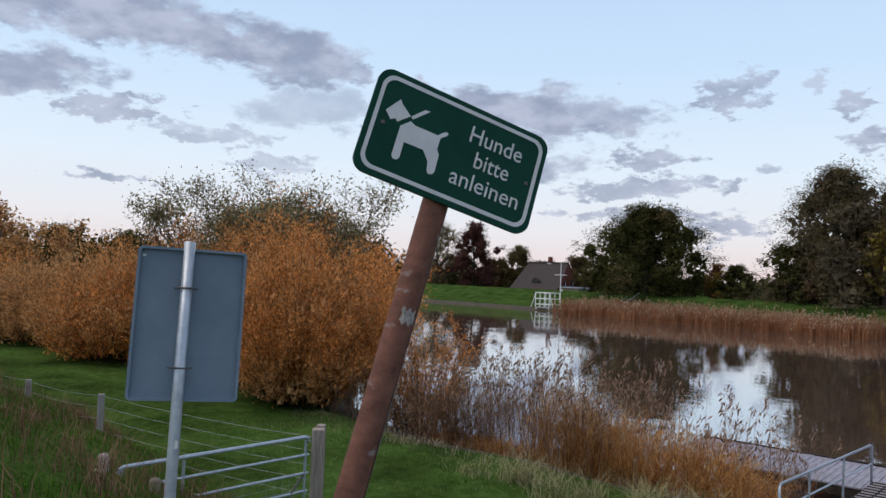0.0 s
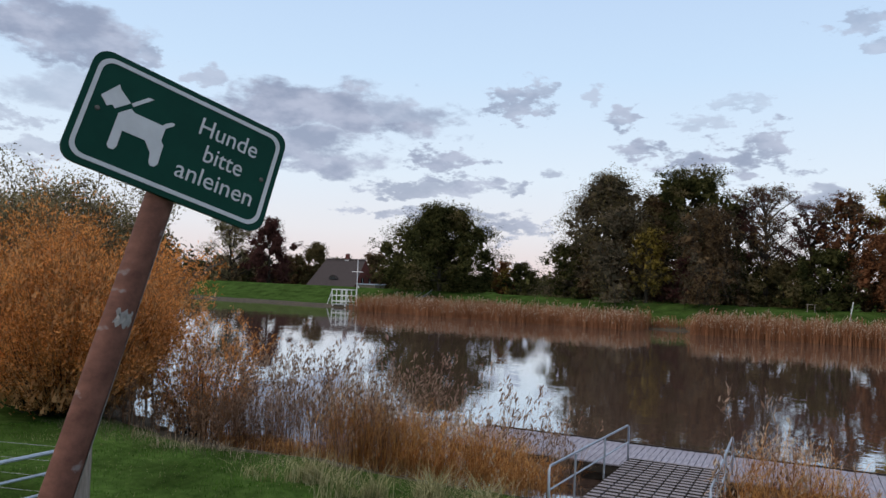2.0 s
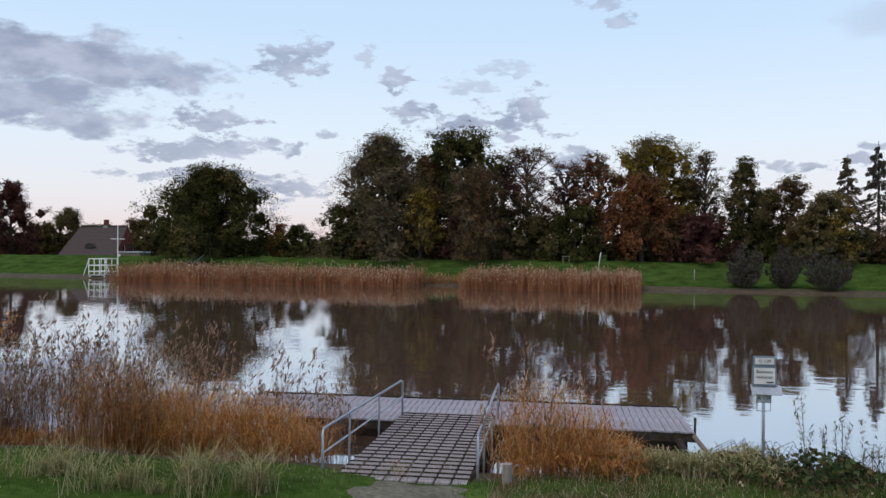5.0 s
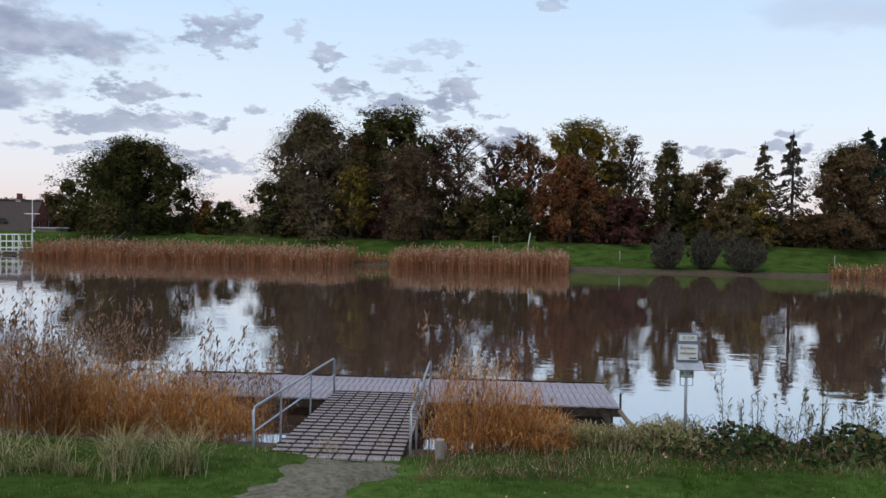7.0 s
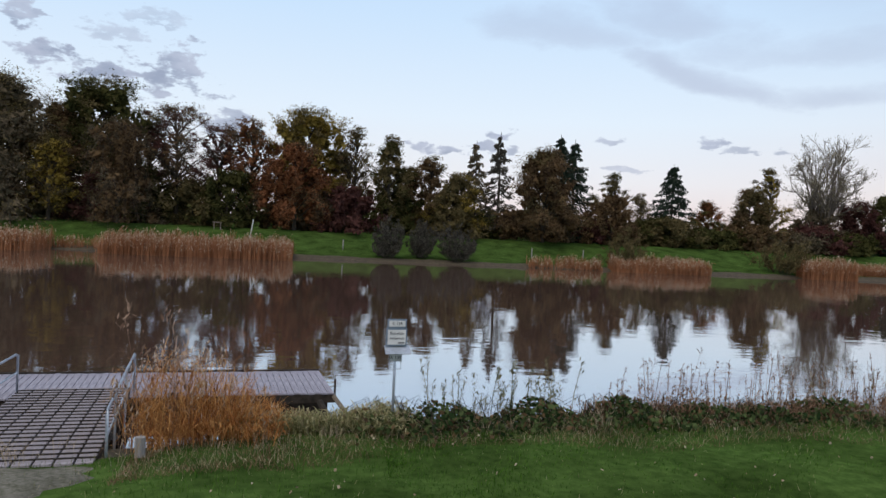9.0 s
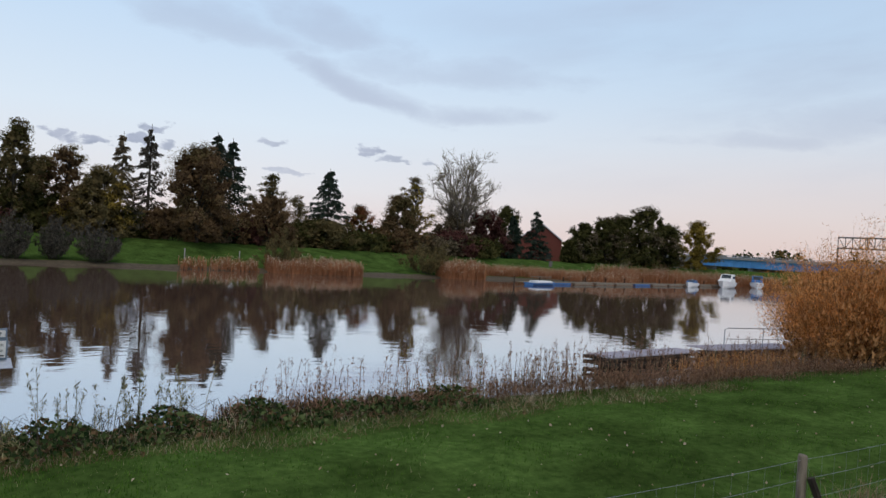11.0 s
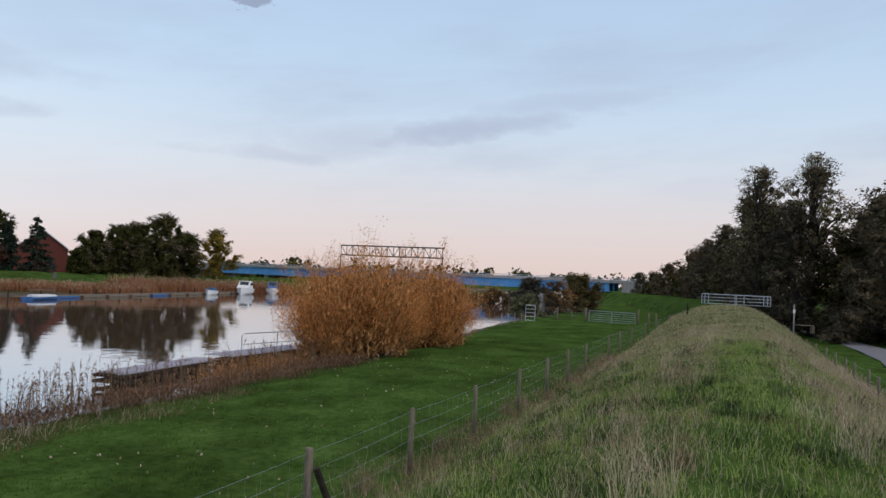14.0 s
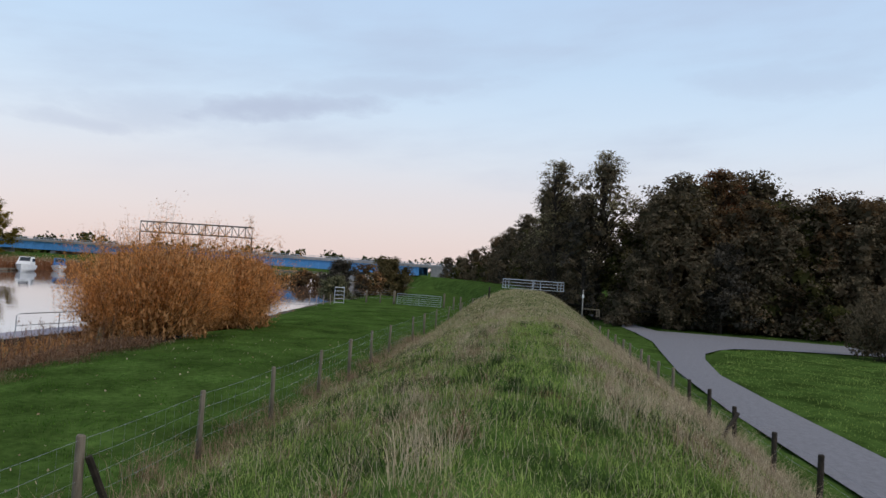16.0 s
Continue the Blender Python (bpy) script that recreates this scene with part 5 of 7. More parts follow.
wires("fence_wire", run2, (0.03, 0.22, 0.42, 0.62, 0.82), "thin wires running back along the meadow", sag=0.05)

# gate across the dike crest
crest = float(height(71, 0)) + 0.02
tube_gate("crest_gate", "pale galvanised double gate across the dike crest", (71, 2.72), (71, -2.78), crest, 0.93, 4, M_GALV, 0.030, (0.0, 0.045, 0.10, 0.49, 0.51, 0.62, 0.90, 0.955, 1.0))
wooden_post(60, 3.35, 3.35, 0.07, M_DARKWOOD, "tall dark post beside the crest gate")
wooden_post(60.5, -3.8, 3.6, 0.05, M_SILVERPOST, "thin pale post with a small white sign")
g = Geo()
g.box((60.4, -3.8, 3.12), (0.02, 0.16, 0.26))
tagged(part("small_sign", g, M_WHITE), "small white sign on a thin post", "sign")
g = Geo()
for k in range(3):
    g.box((61, -4.95 - 0.1 * k, 1.85), (0.04, 0.05, 0.5))
g.box((61, -4.5, 2.15), (0.05, 1.3, 0.06))
tagged(part("barrier", g, M_POSTWOOD), "low wooden barrier on the slope of the dike", "barrier")
# field gates and posts at the far end of the meadow
mz = 0.72
tube_gate("field_gate", "long galvanised field gate across the meadow", (74.5, 13.0), (73.8, 8.6), mz, 1.15, 6, uprights=(0, 0.5, 1))
tube_gate("small_gate", "narrow tall metal gate in the far fence", (67.0, 17.3), (67.6, 16.6), mz, 1.55, 5, uprights=(0, 1), r=0.03)
for x, y, z in [(61.7, 17.95, 1.65), (63.3, 17.85, 1.6), (64.9, 17.7, 1.62), (66.4, 17.5, 1.6)]:
    wooden_post(x, y, z, 0.035, M_PALEPOST, "short pale post beside the water", group="pale posts beside the water")
for x, y, z, r in [(74.6, 13.3, 2.1, 0.12), (74.3, 16.0, 2.0, 0.09), (73.7, 8.3, 2.2, 0.09), (74.2, 14.6, 1.8, 0.06), (72, 7.2, 2.0, 0.07), (70, 6.4, 2.1, 0.07)]:
    wooden_post(x, y, z, r)
wires("fence_wire", [(67.6, 16.6, 1.8), (74.3, 16.0, 1.9), (74.6, 13.3, 1.95)], (0.05, 0.3, 0.6), "thin wires across the end of the meadow", r=0.006)

# ---------- landing stage ----------


def landing_stage():
    root = thing("pontoon", "weathered grey plank landing stage floating at the bank", "pontoon", pose(-3.92, 17.56, 0, 0, 0, 8.35))
    L, W, zt = 10.3, 2.36, 0.42
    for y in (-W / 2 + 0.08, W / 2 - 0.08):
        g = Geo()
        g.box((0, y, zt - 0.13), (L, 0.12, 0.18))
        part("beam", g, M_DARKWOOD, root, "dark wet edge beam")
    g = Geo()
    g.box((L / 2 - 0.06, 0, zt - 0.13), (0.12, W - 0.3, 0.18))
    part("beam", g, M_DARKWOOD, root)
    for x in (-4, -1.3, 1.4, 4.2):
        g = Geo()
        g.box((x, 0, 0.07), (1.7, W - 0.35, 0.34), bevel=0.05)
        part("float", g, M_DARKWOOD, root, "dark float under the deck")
    n = 72
    rng = random.Random(3)
    me_cache = []
    for k in range(6):
        g = Geo()
        g.box((0, 0, 0), (L / n - 0.012, W + rng.uniform(-0.03, 0.03), 0.032), bevel=0.004)
        me = bpy.data.meshes.new("plank")
        me.from_pydata(g.v, [], g.f)
        me.materials.append(M_DECK)
        me_cache.append(me)
    for k in range(n):
        ob = new("plank", me_cache[rng.randrange(6)])
        ob.parent = root
        ob.matrix_basis = pose(-L / 2 + (k + 0.5) * L / n, rng.uniform(-0.02, 0.02), zt - 0.014 + rng.uniform(-0.004, 0.004), rng.uniform(-0.3, 0.3), 0, rng.uniform(-0.3, 0.3))
    g = Geo()
    g.box((0, W / 2 + 0.02, zt + 0.01), (L, 0.05, 0.05))
    part("kerb_rail", g, M_DARKWOOD, root)
    # mooring pole at the end
    g = Geo()
    g.tube([(L / 2 + 0.05, -W / 2 + 0.25, 0.15), (L / 2 + 0.05, -W / 2 + 0.25, 0.66)], 0.025, n=7)
    part("mooring_pin", g, M_DARKWOOD, root)
    g = Geo()
    g.tube([(L / 2 - 0.02, -W / 2 + 0.15, 0.35), (L / 2 + 0.35, -W / 2 - 1.9, -0.1)], 0.05, n=7)
    part("stay", g, M_POSTWOOD, root, "slanting stay to the bank")
    g = Geo()
    g.tube([(L / 2 - 0.35, -W / 2 - 0.3, 0.3), (L / 2 - 0.1, -W / 2 - 1.3, -0.2)], 0.07, n=7)
    part("stay", g, M_DARKWOOD, root, "dark slanting pile")


landing_stage()


def gangway():
    """Ramp with cross battens and a grid of joints, and a rail on each side."""
    a, b = Vector((-2.99, 11.42, 0.70)), Vector((-3.82, 16.98, 0.49))
    d = b - a
    ln = d.length
    m = Matrix.Translation(a) @ d.to_track_quat("Y", "Z").to_matrix().to_4x4()
    root = thing("gangway", "wooden gangway with dark cross battens and steel rails", "gangway", m)
    w, w1 = 2.06, 2.04

    def wide(y):
        return w + (w1 - w) * y / ln
    for s in (-1, 1):
        part("side_beam", Geo().tube([(s * (w / 2 - 0.06), 0.05, -0.12), (s * (w1 / 2 - 0.06), ln, -0.12)], 0.09, n=4), M_DARKWOOD, root)
    rng = random.Random(8)
    cols, rows = 8, 22
    me_cache = []
    for k in range(4):
        g = Geo()
        g.box((0, 0, 0), (w / cols - 0.03, ln / rows - 0.03, 0.035), bevel=0.005)
        me = bpy.data.meshes.new("board")
        me.from_pydata(g.v, [], g.f)
        me.materials.append(M_RAMP)
        me_cache.append(me)
    for i in range(cols):
        for j in range(rows):
            y = (j + 0.5) * ln / rows
            ob = new("board", me_cache[rng.randrange(4)])
            ob.parent = root
            ob.matrix_basis = pose(wide(y) * ((i + 0.5) / cols - 0.5), y, -0.02 + rng.uniform(-0.003, 0.003)) @ Matrix.Diagonal((wide(y) / w, 1, 1, 1))
    g = Geo()
    g.add([(s * (ww / 2 - 0.03), y, z) for z in (-0.075, -0.045) for s, ww, y in ((-1, w, 0.03), (1, w, 0.03), (1, w1, ln - 0.03), (-1, w1, ln - 0.03))],
          [(3, 2, 1, 0), (4, 5, 6, 7), (0, 1, 5, 4), (1, 2, 6, 5), (2, 3, 7, 6), (3, 0, 4, 7)])
    part("underdeck", g, M_DARKWOOD, root)
    for j in range(1, rows):
        y = j * ln / rows
        part("batten", Geo().box((0, y, 0.002), (wide(y), 0.036, 0.024)), M_DARKWOOD, root)
    # shore end, outer end of each rail, across the ramp
    for side, xa, xb in ((-1, -w / 2 - 0.30, -w1 / 2 - 0.03), (1, w / 2 + 0.10, w1 / 2 + 0.06)):
        part("handrail", Geo().tube([(xa, 0.5, -0.5), (xa, 0.42, 0.56), (xa, 0.5, 0.62), (xb, ln * 0.93, 0.73), (xb, ln * 0.955, 0.70), (xb, ln * 0.96, -0.05)], 0.023, n=8), M_GALV, root, "galvanised tube handrail", smooth=True)
        part("mid_rail", Geo().tube([(xa, 0.46, 0.24), (xb, ln * 0.955, 0.36)], 0.016, n=6), M_GALV, root)
        for f in (0.3, 0.62):
            x = xa + (xb - xa) * f / 0.88
            part("rail_post", Geo().tube([(x, ln * f, -0.5), (x, ln * f, 0.61 + 0.12 * f)], 0.020, n=7), M_GALV, root)


gangway()
g = Geo()
g.tube([(-1.42, 11.75, 0.4), (-1.42, 11.75, 1.0)], [0.075, 0.07], n=9)
tagged(part("stump_post", g, M_SILVERPOST), "short pale post stump beside the gangway", "post")


def notice():
    """Mooring notice: two framed plates, a little tilted shelf and a number plate on a pole."""
    root = thing("notice_sign", "white framed no-entry notice on a thin steel pole", "sign", pose(2.26, 13.5, 0.5, 0, 0, 8))
    part("pole", Geo().tube([(0, 0, -0.3), (0, 0, 1.98)], 0.024, n=9), M_GALV, root, smooth=True)
    for z, h, w in ((1.955, 0.15, 0.33), (1.725, 0.30, 0.36)):
        fr = part("frame", Geo().box((0, -0.035, z), (w, 0.03, h), bevel=0.004), M_ALU, root, "grey metal frame")
        part("plate", Geo().box((0, -0.054, z), (w - 0.05, 0.008, h - 0.05)), M_WHITE, fr, "white notice plate")
    part("shelf", Geo().box((0.02, -0.08, 1.515), (0.44, 0.20, 0.012), pose(0, 0, 0, 38, 0, 0).to_3x3()), M_GALV, root, "tilted metal shelf")
    num = part("mooring_plate", Geo().box((0, -0.03, 1.375), (0.20, 0.02, 0.11)), M_WHITE, root, "small white mooring plate in a dark frame")
    part("rim", Geo().box((0, -0.022, 1.375), (0.22, 0.02, 0.13)), M_RUSTSTEEL, num)
    for s in (-1, 1):
        part("bracket", Geo().tube([(s * 0.10, -0.02, 1.32), (s * 0.10, -0.02, 1.18), (0, -0.02, 1.18)], 0.009, n=5), M_GALV, root)
    for words, size, z in (("G 139", 0.072, 1.955), ("Betreten", 0.068, 1.79), ("verboten", 0.068, 1.71), ("A 139", 0.08, 1.375)):
        ob = part("lettering", text_mesh(words, size, "lettering", M_LETTER), M_LETTER, root, "dark words")
        ob.matrix_basis = pose(0, -0.0625 if z > 1.5 else -0.0435, z, 90, 0, 0)
    part("small_print", Geo().box((0.08, -0.0625, 1.63), (0.11, 0.002, 0.018)), M_LETTER, root)


notice()

# ---------- second landing stage, by the orange willows ----------


def old_jetty():
    root = thing("jetty", "dark timber jetty with a grey deck on stacked beams", "jetty", pose(22.25, 19.9, 0, 0, 0, 5))
    L, W = 5.8, 1.15
    n = 30
    for k in range(n):
        part("plank", Geo().box(((k + 0.5) * L / n, W / 2, 0.44), (L / n - 0.012, W, 0.035)), M_DECK, root)
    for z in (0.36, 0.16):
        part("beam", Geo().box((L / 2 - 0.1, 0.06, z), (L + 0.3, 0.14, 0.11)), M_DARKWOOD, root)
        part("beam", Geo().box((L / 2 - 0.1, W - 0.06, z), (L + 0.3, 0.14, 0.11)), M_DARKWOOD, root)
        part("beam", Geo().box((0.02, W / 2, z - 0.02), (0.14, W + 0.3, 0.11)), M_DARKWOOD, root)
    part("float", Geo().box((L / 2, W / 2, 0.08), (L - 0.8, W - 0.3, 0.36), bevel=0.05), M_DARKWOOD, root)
    root2 = thing("jetty", "low wooden landing with a thin steel rail", "jetty", pose(27.9, 19.5, 0.08, 0, 0, -2))
    for k in range(26):
        part("plank", Geo().box((0.1 + k * 0.24, 0.8, 0.53), (0.22, 1.6, 0.035)), M_DECK, root2)
    part("beam", Geo().box((3.0, 0.0, 0.47), (6.4, 0.14, 0.16)), M_DARKWOOD, root2)
    part("float", Geo().box((3.1, 0.8, 0.12), (5.6, 1.2, 0.5), bevel=0.05), M_DARKWOOD, root2)
    part("handrail", Geo().tube([(0.6, 0.2, 0.5), (0.6, 0.2, 1.38), (0.75, 0.19, 1.45), (6.0, -0.6, 1.45)], 0.022, n=6), M_GALV, root2)
    part("mid_rail", Geo().tube([(0.6, 0.2, 1.0), (6.0, -0.6, 1.0)], 0.016, n=6), M_GALV, root2)
    for x in (2.7, 4.8):
        y = 0.2 - 0.8 * (x - 0.6) / 5.4
        part("rail_post", Geo().tube([(x, y, 0.1), (x, y, 1.45)], 0.02, n=6), M_GALV, root2)


old_jetty()

# ---------- moorings and boats ----------


def hull(L, B, H, n=9):
    """Boat hull with sheer, flare and a pointed bow along +x."""
    g = Geo()
    rows = []
    for i in range(n):
        t = i / (n - 1)
        wd = B / 2 * (1 - max(0, (t - 0.45) / 0.55) ** 2.2) * (0.88 + 0.12 * min(1, t * 3))
        top = H * (1 + 0.35 * t * t)
        x = -L / 2 + L * t
        rows.append([(x, y * wd * f, z) for y, f, z in ((-1, 1, top), (-1, 0.86, H * 0.35), (-1, 0.45, -0.12), (1, 0.45, -0.12), (1, 0.86, H * 0.35), (1, 1, top))])
    vs = [p for r in rows for p in r]
    fs = [(i * 6 + j, (i + 1) * 6 + j, (i + 1) * 6 + j + 1, i * 6 + j + 1) for i in range(n - 1) for j in range(5)]
    fs += [(i * 6 + 5, (i + 1) * 6 + 5, (i + 1) * 6, i * 6) for i in range(n - 1)] + [(0, 1, 2, 3, 4, 5)]
    return g.add(vs, fs)


def boat(label, x, y, rz, L, B, H, hull_mat, cabin_mat, cabin_h, mast=False, stripe=None):
    root = thing("motor_boat", label, "boat", pose(x, y, 0, 0, 0, rz))
    part("hull", hull(L, B, H), hull_mat, root)
    if stripe:
        part("rubbing_strake", Geo().box((-0.08 * L, 0, H * 0.82), (L * 0.8, B * 1.01, 0.09)), stripe, root)
    if cabin_h:
        out = [(-0.32 * L, H), (-0.30 * L, H + cabin_h), (0.02 * L, H + cabin_h), (0.16 * L, H + 0.45 * cabin_h), (0.34 * L, H + 0.2)]
        g = Geo()
        n = len(out)
        vs = [(px, s * B * 0.40 * (1 - 0.16 * (pz - H) / max(cabin_h, 0.1)), pz) for s in (-1, 1) for px, pz in out]
        g.add(vs, [tuple(range(n)), tuple(range(2 * n - 1, n - 1, -1))] + [(i, i + n, (i + 1) % n + n, (i + 1) % n) for i in range(n)])
        cab = part("cabin", g, cabin_mat, root)
        for s in (-1, 1):
            part("window", Geo().box((-0.12 * L, s * B * 0.375, H + 0.62 * cabin_h), (0.28 * L, 0.03, 0.3 * cabin_h)), M_GLASS, cab)
        slope = math.degrees(math.atan2(0.14 * L, 0.55 * cabin_h))
        part("windscreen", Geo().box((0.092 * L, 0, H + 0.735 * cabin_h), (0.05, B * 0.56, 0.75 * math.hypot(0.14 * L, 0.55 * cabin_h)), pose(0, 0, 0, 0, -slope, 0).to_3x3()), M_GLASS, cab)
        part("window", Geo().box((-0.32 * L, 0, H + 0.62 * cabin_h), (0.03, B * 0.55, 0.35 * cabin_h)), M_GLASS, cab)
    if mast:
        part("boom", Geo().tube([(-0.45 * L, 0, H + 0.75), (0.35 * L, 0, H + 0.7)], 0.05, n=6), M_POSTWOOD, root, "pale wooden boom")
        part("crutch", Geo().tube([(-0.4 * L, 0, H * 0.6), (-0.4 * L, 0, H + 0.75)], 0.03, n=5), M_POSTWOOD, root)
        part("crutch", Geo().tube([(0.3 * L, 0, H * 0.6), (0.3 * L, 0, H + 0.7)], 0.03, n=5), M_POSTWOOD, root)
        part("cover", Geo().box((-0.05 * L, 0, H + 0.12), (0.62 * L, B * 0.74, 0.26), bevel=0.1), M_WHITE, root, "pale boat cover")
    return root


boat("blue open boat with a lowered wooden mast", 62.6, 69.2, 11, 5.0, 1.8, 0.30, M_BLUE, M_WHITE, 0, mast=True)
boat("white cabin cruiser moored at the pontoon", 111.5, 78.3, 205, 6.5, 2.6, 0.9, M_WHITE, M_WHITE, 1.35)
boat("small white boat with outboard at the pontoon", 101.0, 77.2, 205, 4.2, 1.7, 0.6, M_WHITE, M_BLUE, 0.5)
boat("white boat under a blue canopy", 122.0, 79.6, 215, 6.0, 2.4, 0.85, M_WHITE, M_BLUE, 1.3)


def moorings():
    root = thing("mooring_pontoon", "long low mooring pontoon with blue floats", "pontoon", pose(60, 70.2, 0, 0, 0, 11.2))
    for k in range(11):
        part("deck_section", Geo().box((2.5 + k * 5, 0, 0.30), (4.9, 1.3, 0.06)), M_POSTWOOD, root)
        part("float", Geo().box((2.5 + k * 5, -0.45, 0.14), (4.2, 0.5, 0.2), bevel=0.06), M_BLUE if k in (0, 1, 5) else M_POSTWOOD, root)
    for k in range(12):
        part("mooring_pile", Geo().tube([(k * 5, 0.9, -0.6), (k * 5, 0.9, 0.95)], 0.08, n=7), M_DARKWOOD, root)


moorings()

# ---------- bridge, with a lattice gantry over its road ----------


def bridge():
    a, b = Vector((192, 150, 0)), Vector((185, 21, 0))
    d = b - a
    L = d.length
    m = Matrix.Translation(a) @ d.to_track_quat("X", "Z").to_matrix().to_4x4()
    root = thing("road_bridge", "long road bridge with a blue steel girder", "bridge", m)
    part("girder", Geo().box((L / 2 - 3, -0.6, 4.15), (L - 6, 0.5, 2.0)), M_BLUEBRIDGE, root, "blue painted plate girder")
    part("girder", Geo().box((L / 2 - 3, 10.6, 4.15), (L - 6, 0.5, 2.0)), M_BLUEBRIDGE, root)
    for k in range(42):
        part("stiffener", Geo().box((3 + k * (L - 8) / 41, -0.9, 4.1), (0.06, 0.12, 1.9)), M_BLUEBRIDGE, root)
    part("flange", Geo().box((L / 2 - 3, -0.62, 3.12), (L - 6, 0.9, 0.1)), M_BLUEBRIDGE, root)
    part("deck", Geo().box((L / 2, 5, 5.46), (L, 12.6, 0.62)), M_CONCRETE, root, "grey concrete deck edge")
    part("parapet", Geo().box((L / 2, -0.9, 5.85), (L + 10, 0.14, 0.12)), M_GALV, root)
    part("parapet", Geo().box((L / 2, -0.9, 6.22), (L + 10, 0.14, 0.10)), M_GALV, root)
    for k in range(60):
        part("baluster", Geo().box((k * (L + 6) / 59, -0.9, 5.9), (0.09, 0.09, 0.66)), M_GALV, root)
    for t in (0.18, 0.40, 0.62, 0.82):
        part("pier", Geo().box((L * t, 5, 0.6), (1.6, 11, 5.2), bevel=0.3), M_CONCRETE, root)
    part("abutment", Geo().box((L + 1.5, 5, 2.8), (9, 12.4, 5.0)), M_CONCRETE, root, "grey concrete abutment")
    part("abutment", Geo().box((-2, 5, 2.8), (9, 12.4, 5.0)), M_CONCRETE, root)
    # sign gantry
    gr = thing("gantry", "dark steel lattice gantry seen over the willows", "gantry")
    y0, y1, zt, zb = 99.0, 69.3, 12.1, 9.5
    x0, x1 = 183.6, 183.0

    def P(t, z):
        return Vector((x0 + (x1 - x0) * t, y0 + (y1 - y0) * t, z))
    for z in (zt, zb):
        for o in (0, 1.2):
            part("chord", Geo().tube([P(0, z) + Vector((o, 0, 0)), P(1, z) + Vector((o, 0, 0))], 0.16, n=5), M_RUSTSTEEL, gr)
    nb = 17
    for k in range(nb + 1):
        part("strut", Geo().tube([P(k / nb, zb), P(k / nb, zt)], 0.10, n=4), M_RUSTSTEEL, gr)
        if k < nb:
            q = (zb, zt) if k % 2 else (zt, zb)
            part("diagonal", Geo().tube([P(k / nb, q[0]), P((k + 1) / nb, q[1])], 0.08, n=4), M_RUSTSTEEL, gr)
    for t in (0.0, 1.0):
        part("leg", Geo().tube([P(t, 5.4), P(t, zb)], 0.2, n=6), M_RUSTSTEEL, gr)


bridge()

# ---------- buildings on the far side ----------


def thatched_house():
    root = thing("farmhouse", "brick farmhouse under a steep brown thatched roof", "house", pose(-103.6, 120, 0.1, 0, 0, 12))
    L, W = 11.0, 9.5
    part("wall", Geo().box((0, 0, 1.3), (L - 0.6, W - 1.0, 2.6)), M_BRICK, root)
    g = Geo()
    e = W / 2 + 0.5
    g.add([(-L / 2 - .2, -e, 1.7), (L / 2, -e, 1.7), (L / 2, e, 1.7), (-L / 2 - .2, e, 1.7), (-L / 2 + 1.5, 0, 7.5), (L / 2 - 0.3, 0, 7.5)],
          [(0, 1, 5, 4), (2, 3, 4, 5), (3, 0, 4), (0, 3, 2, 1)])
    roof = part("roof", g, M_THATCH, root, "steep brown thatch")
    part("gable", Geo().add([(L / 2 - 0.05, -e + 0.3, 2.0), (L / 2 - 0.05, e - 0.3, 2.0), (L / 2 - 0.35, 0, 7.3), (L / 2 - 0.35, -e + 0.3, 2.0), (L / 2 - 0.35, e - 0.3, 2.0)], [(0, 1, 2), (0, 2, 3), (1, 4, 2), (0, 3, 4, 1)]), M_BRICK, root, "dark red brick gable")
    part("ridge", Geo().box((0.6, 0, 7.5), (L - 1.8, 0.6, 0.25), bevel=0.1), M_THATCH, roof)
    part("chimney", Geo().box((0.9, 0.2, 8.0), (0.7, 0.7, 1.4)), M_BRICK, roof, "red brick chimney with pale foot")
    part("flashing", Geo().box((0.9, 0.2, 7.4), (0.95, 0.95, 0.35)), M_WHITE, roof)
    g = Geo()
    g.tube([(-0.9, -3.9, 3.4), (-0.6, -3.95, 4.0), (0, -3.95, 4.2), (0.6, -3.95, 4.0), (0.9, -3.9, 3.4)], 0.22, n=6)
    dorm = part("dormer", g, M_THATCH, roof, "low eyebrow dormer")
    part("window", Geo().box((0, -4.0, 3.6), (1.3, 0.1, 0.6)), M_GLASS, dorm)
    for y in (-1.6, 1.6):
        w = part("window", Geo().box((L / 2 - 0.03, y, 3.1), (0.08, 1.0, 1.2)), M_GLASS, root)
        part("frame", Geo().box((L / 2 - 0.02, y, 3.1), (0.1, 0.08, 1.2)), M_WHITE, w)
    sh = thing("shed", "low pale flat-roofed shed beside the farmhouse", "shed", pose(-93.5, 117, 0.4))
    part("wall", Geo().box((0, 0, 1.1), (4.5, 3, 2.2)), M_POSTWOOD, sh)
    part("roof", Geo().box((0, 0, 2.3), (5.0, 3.4, 0.2)), M_SLATE, sh)


thatched_house()


def barn():
    root = thing("barn", "red brick barn with a pale sheet roof", "barn", pose(100.6, 113, 0.6, 0, 0, -42))
    L, W = 10, 8
    part("wall", Geo().prism([(-W / 2, 0), (W / 2, 0), (W / 2, 5.6), (0, 8.7), (-W / 2, 5.6)], -L / 2, L / 2), M_BRICK, root, "red brick walls and gable")
    for s in (-1, 1):
        c, n = Vector((s * W / 4, 0, 7.25)), pose(0, 0, 0, 0, s * 37.8, 0).to_3x3()
        part("roof", Geo().box(c, (5.4, L + 0.6, 0.16), n), M_SLATE, root, "pale sheet roof")
    for k in (-1, 1):
        part("window", Geo().box((k * 1.7, -L / 2 - 0.02, 2.6), (1.0, 0.08, 1.2)), M_GLASS, root)


barn()


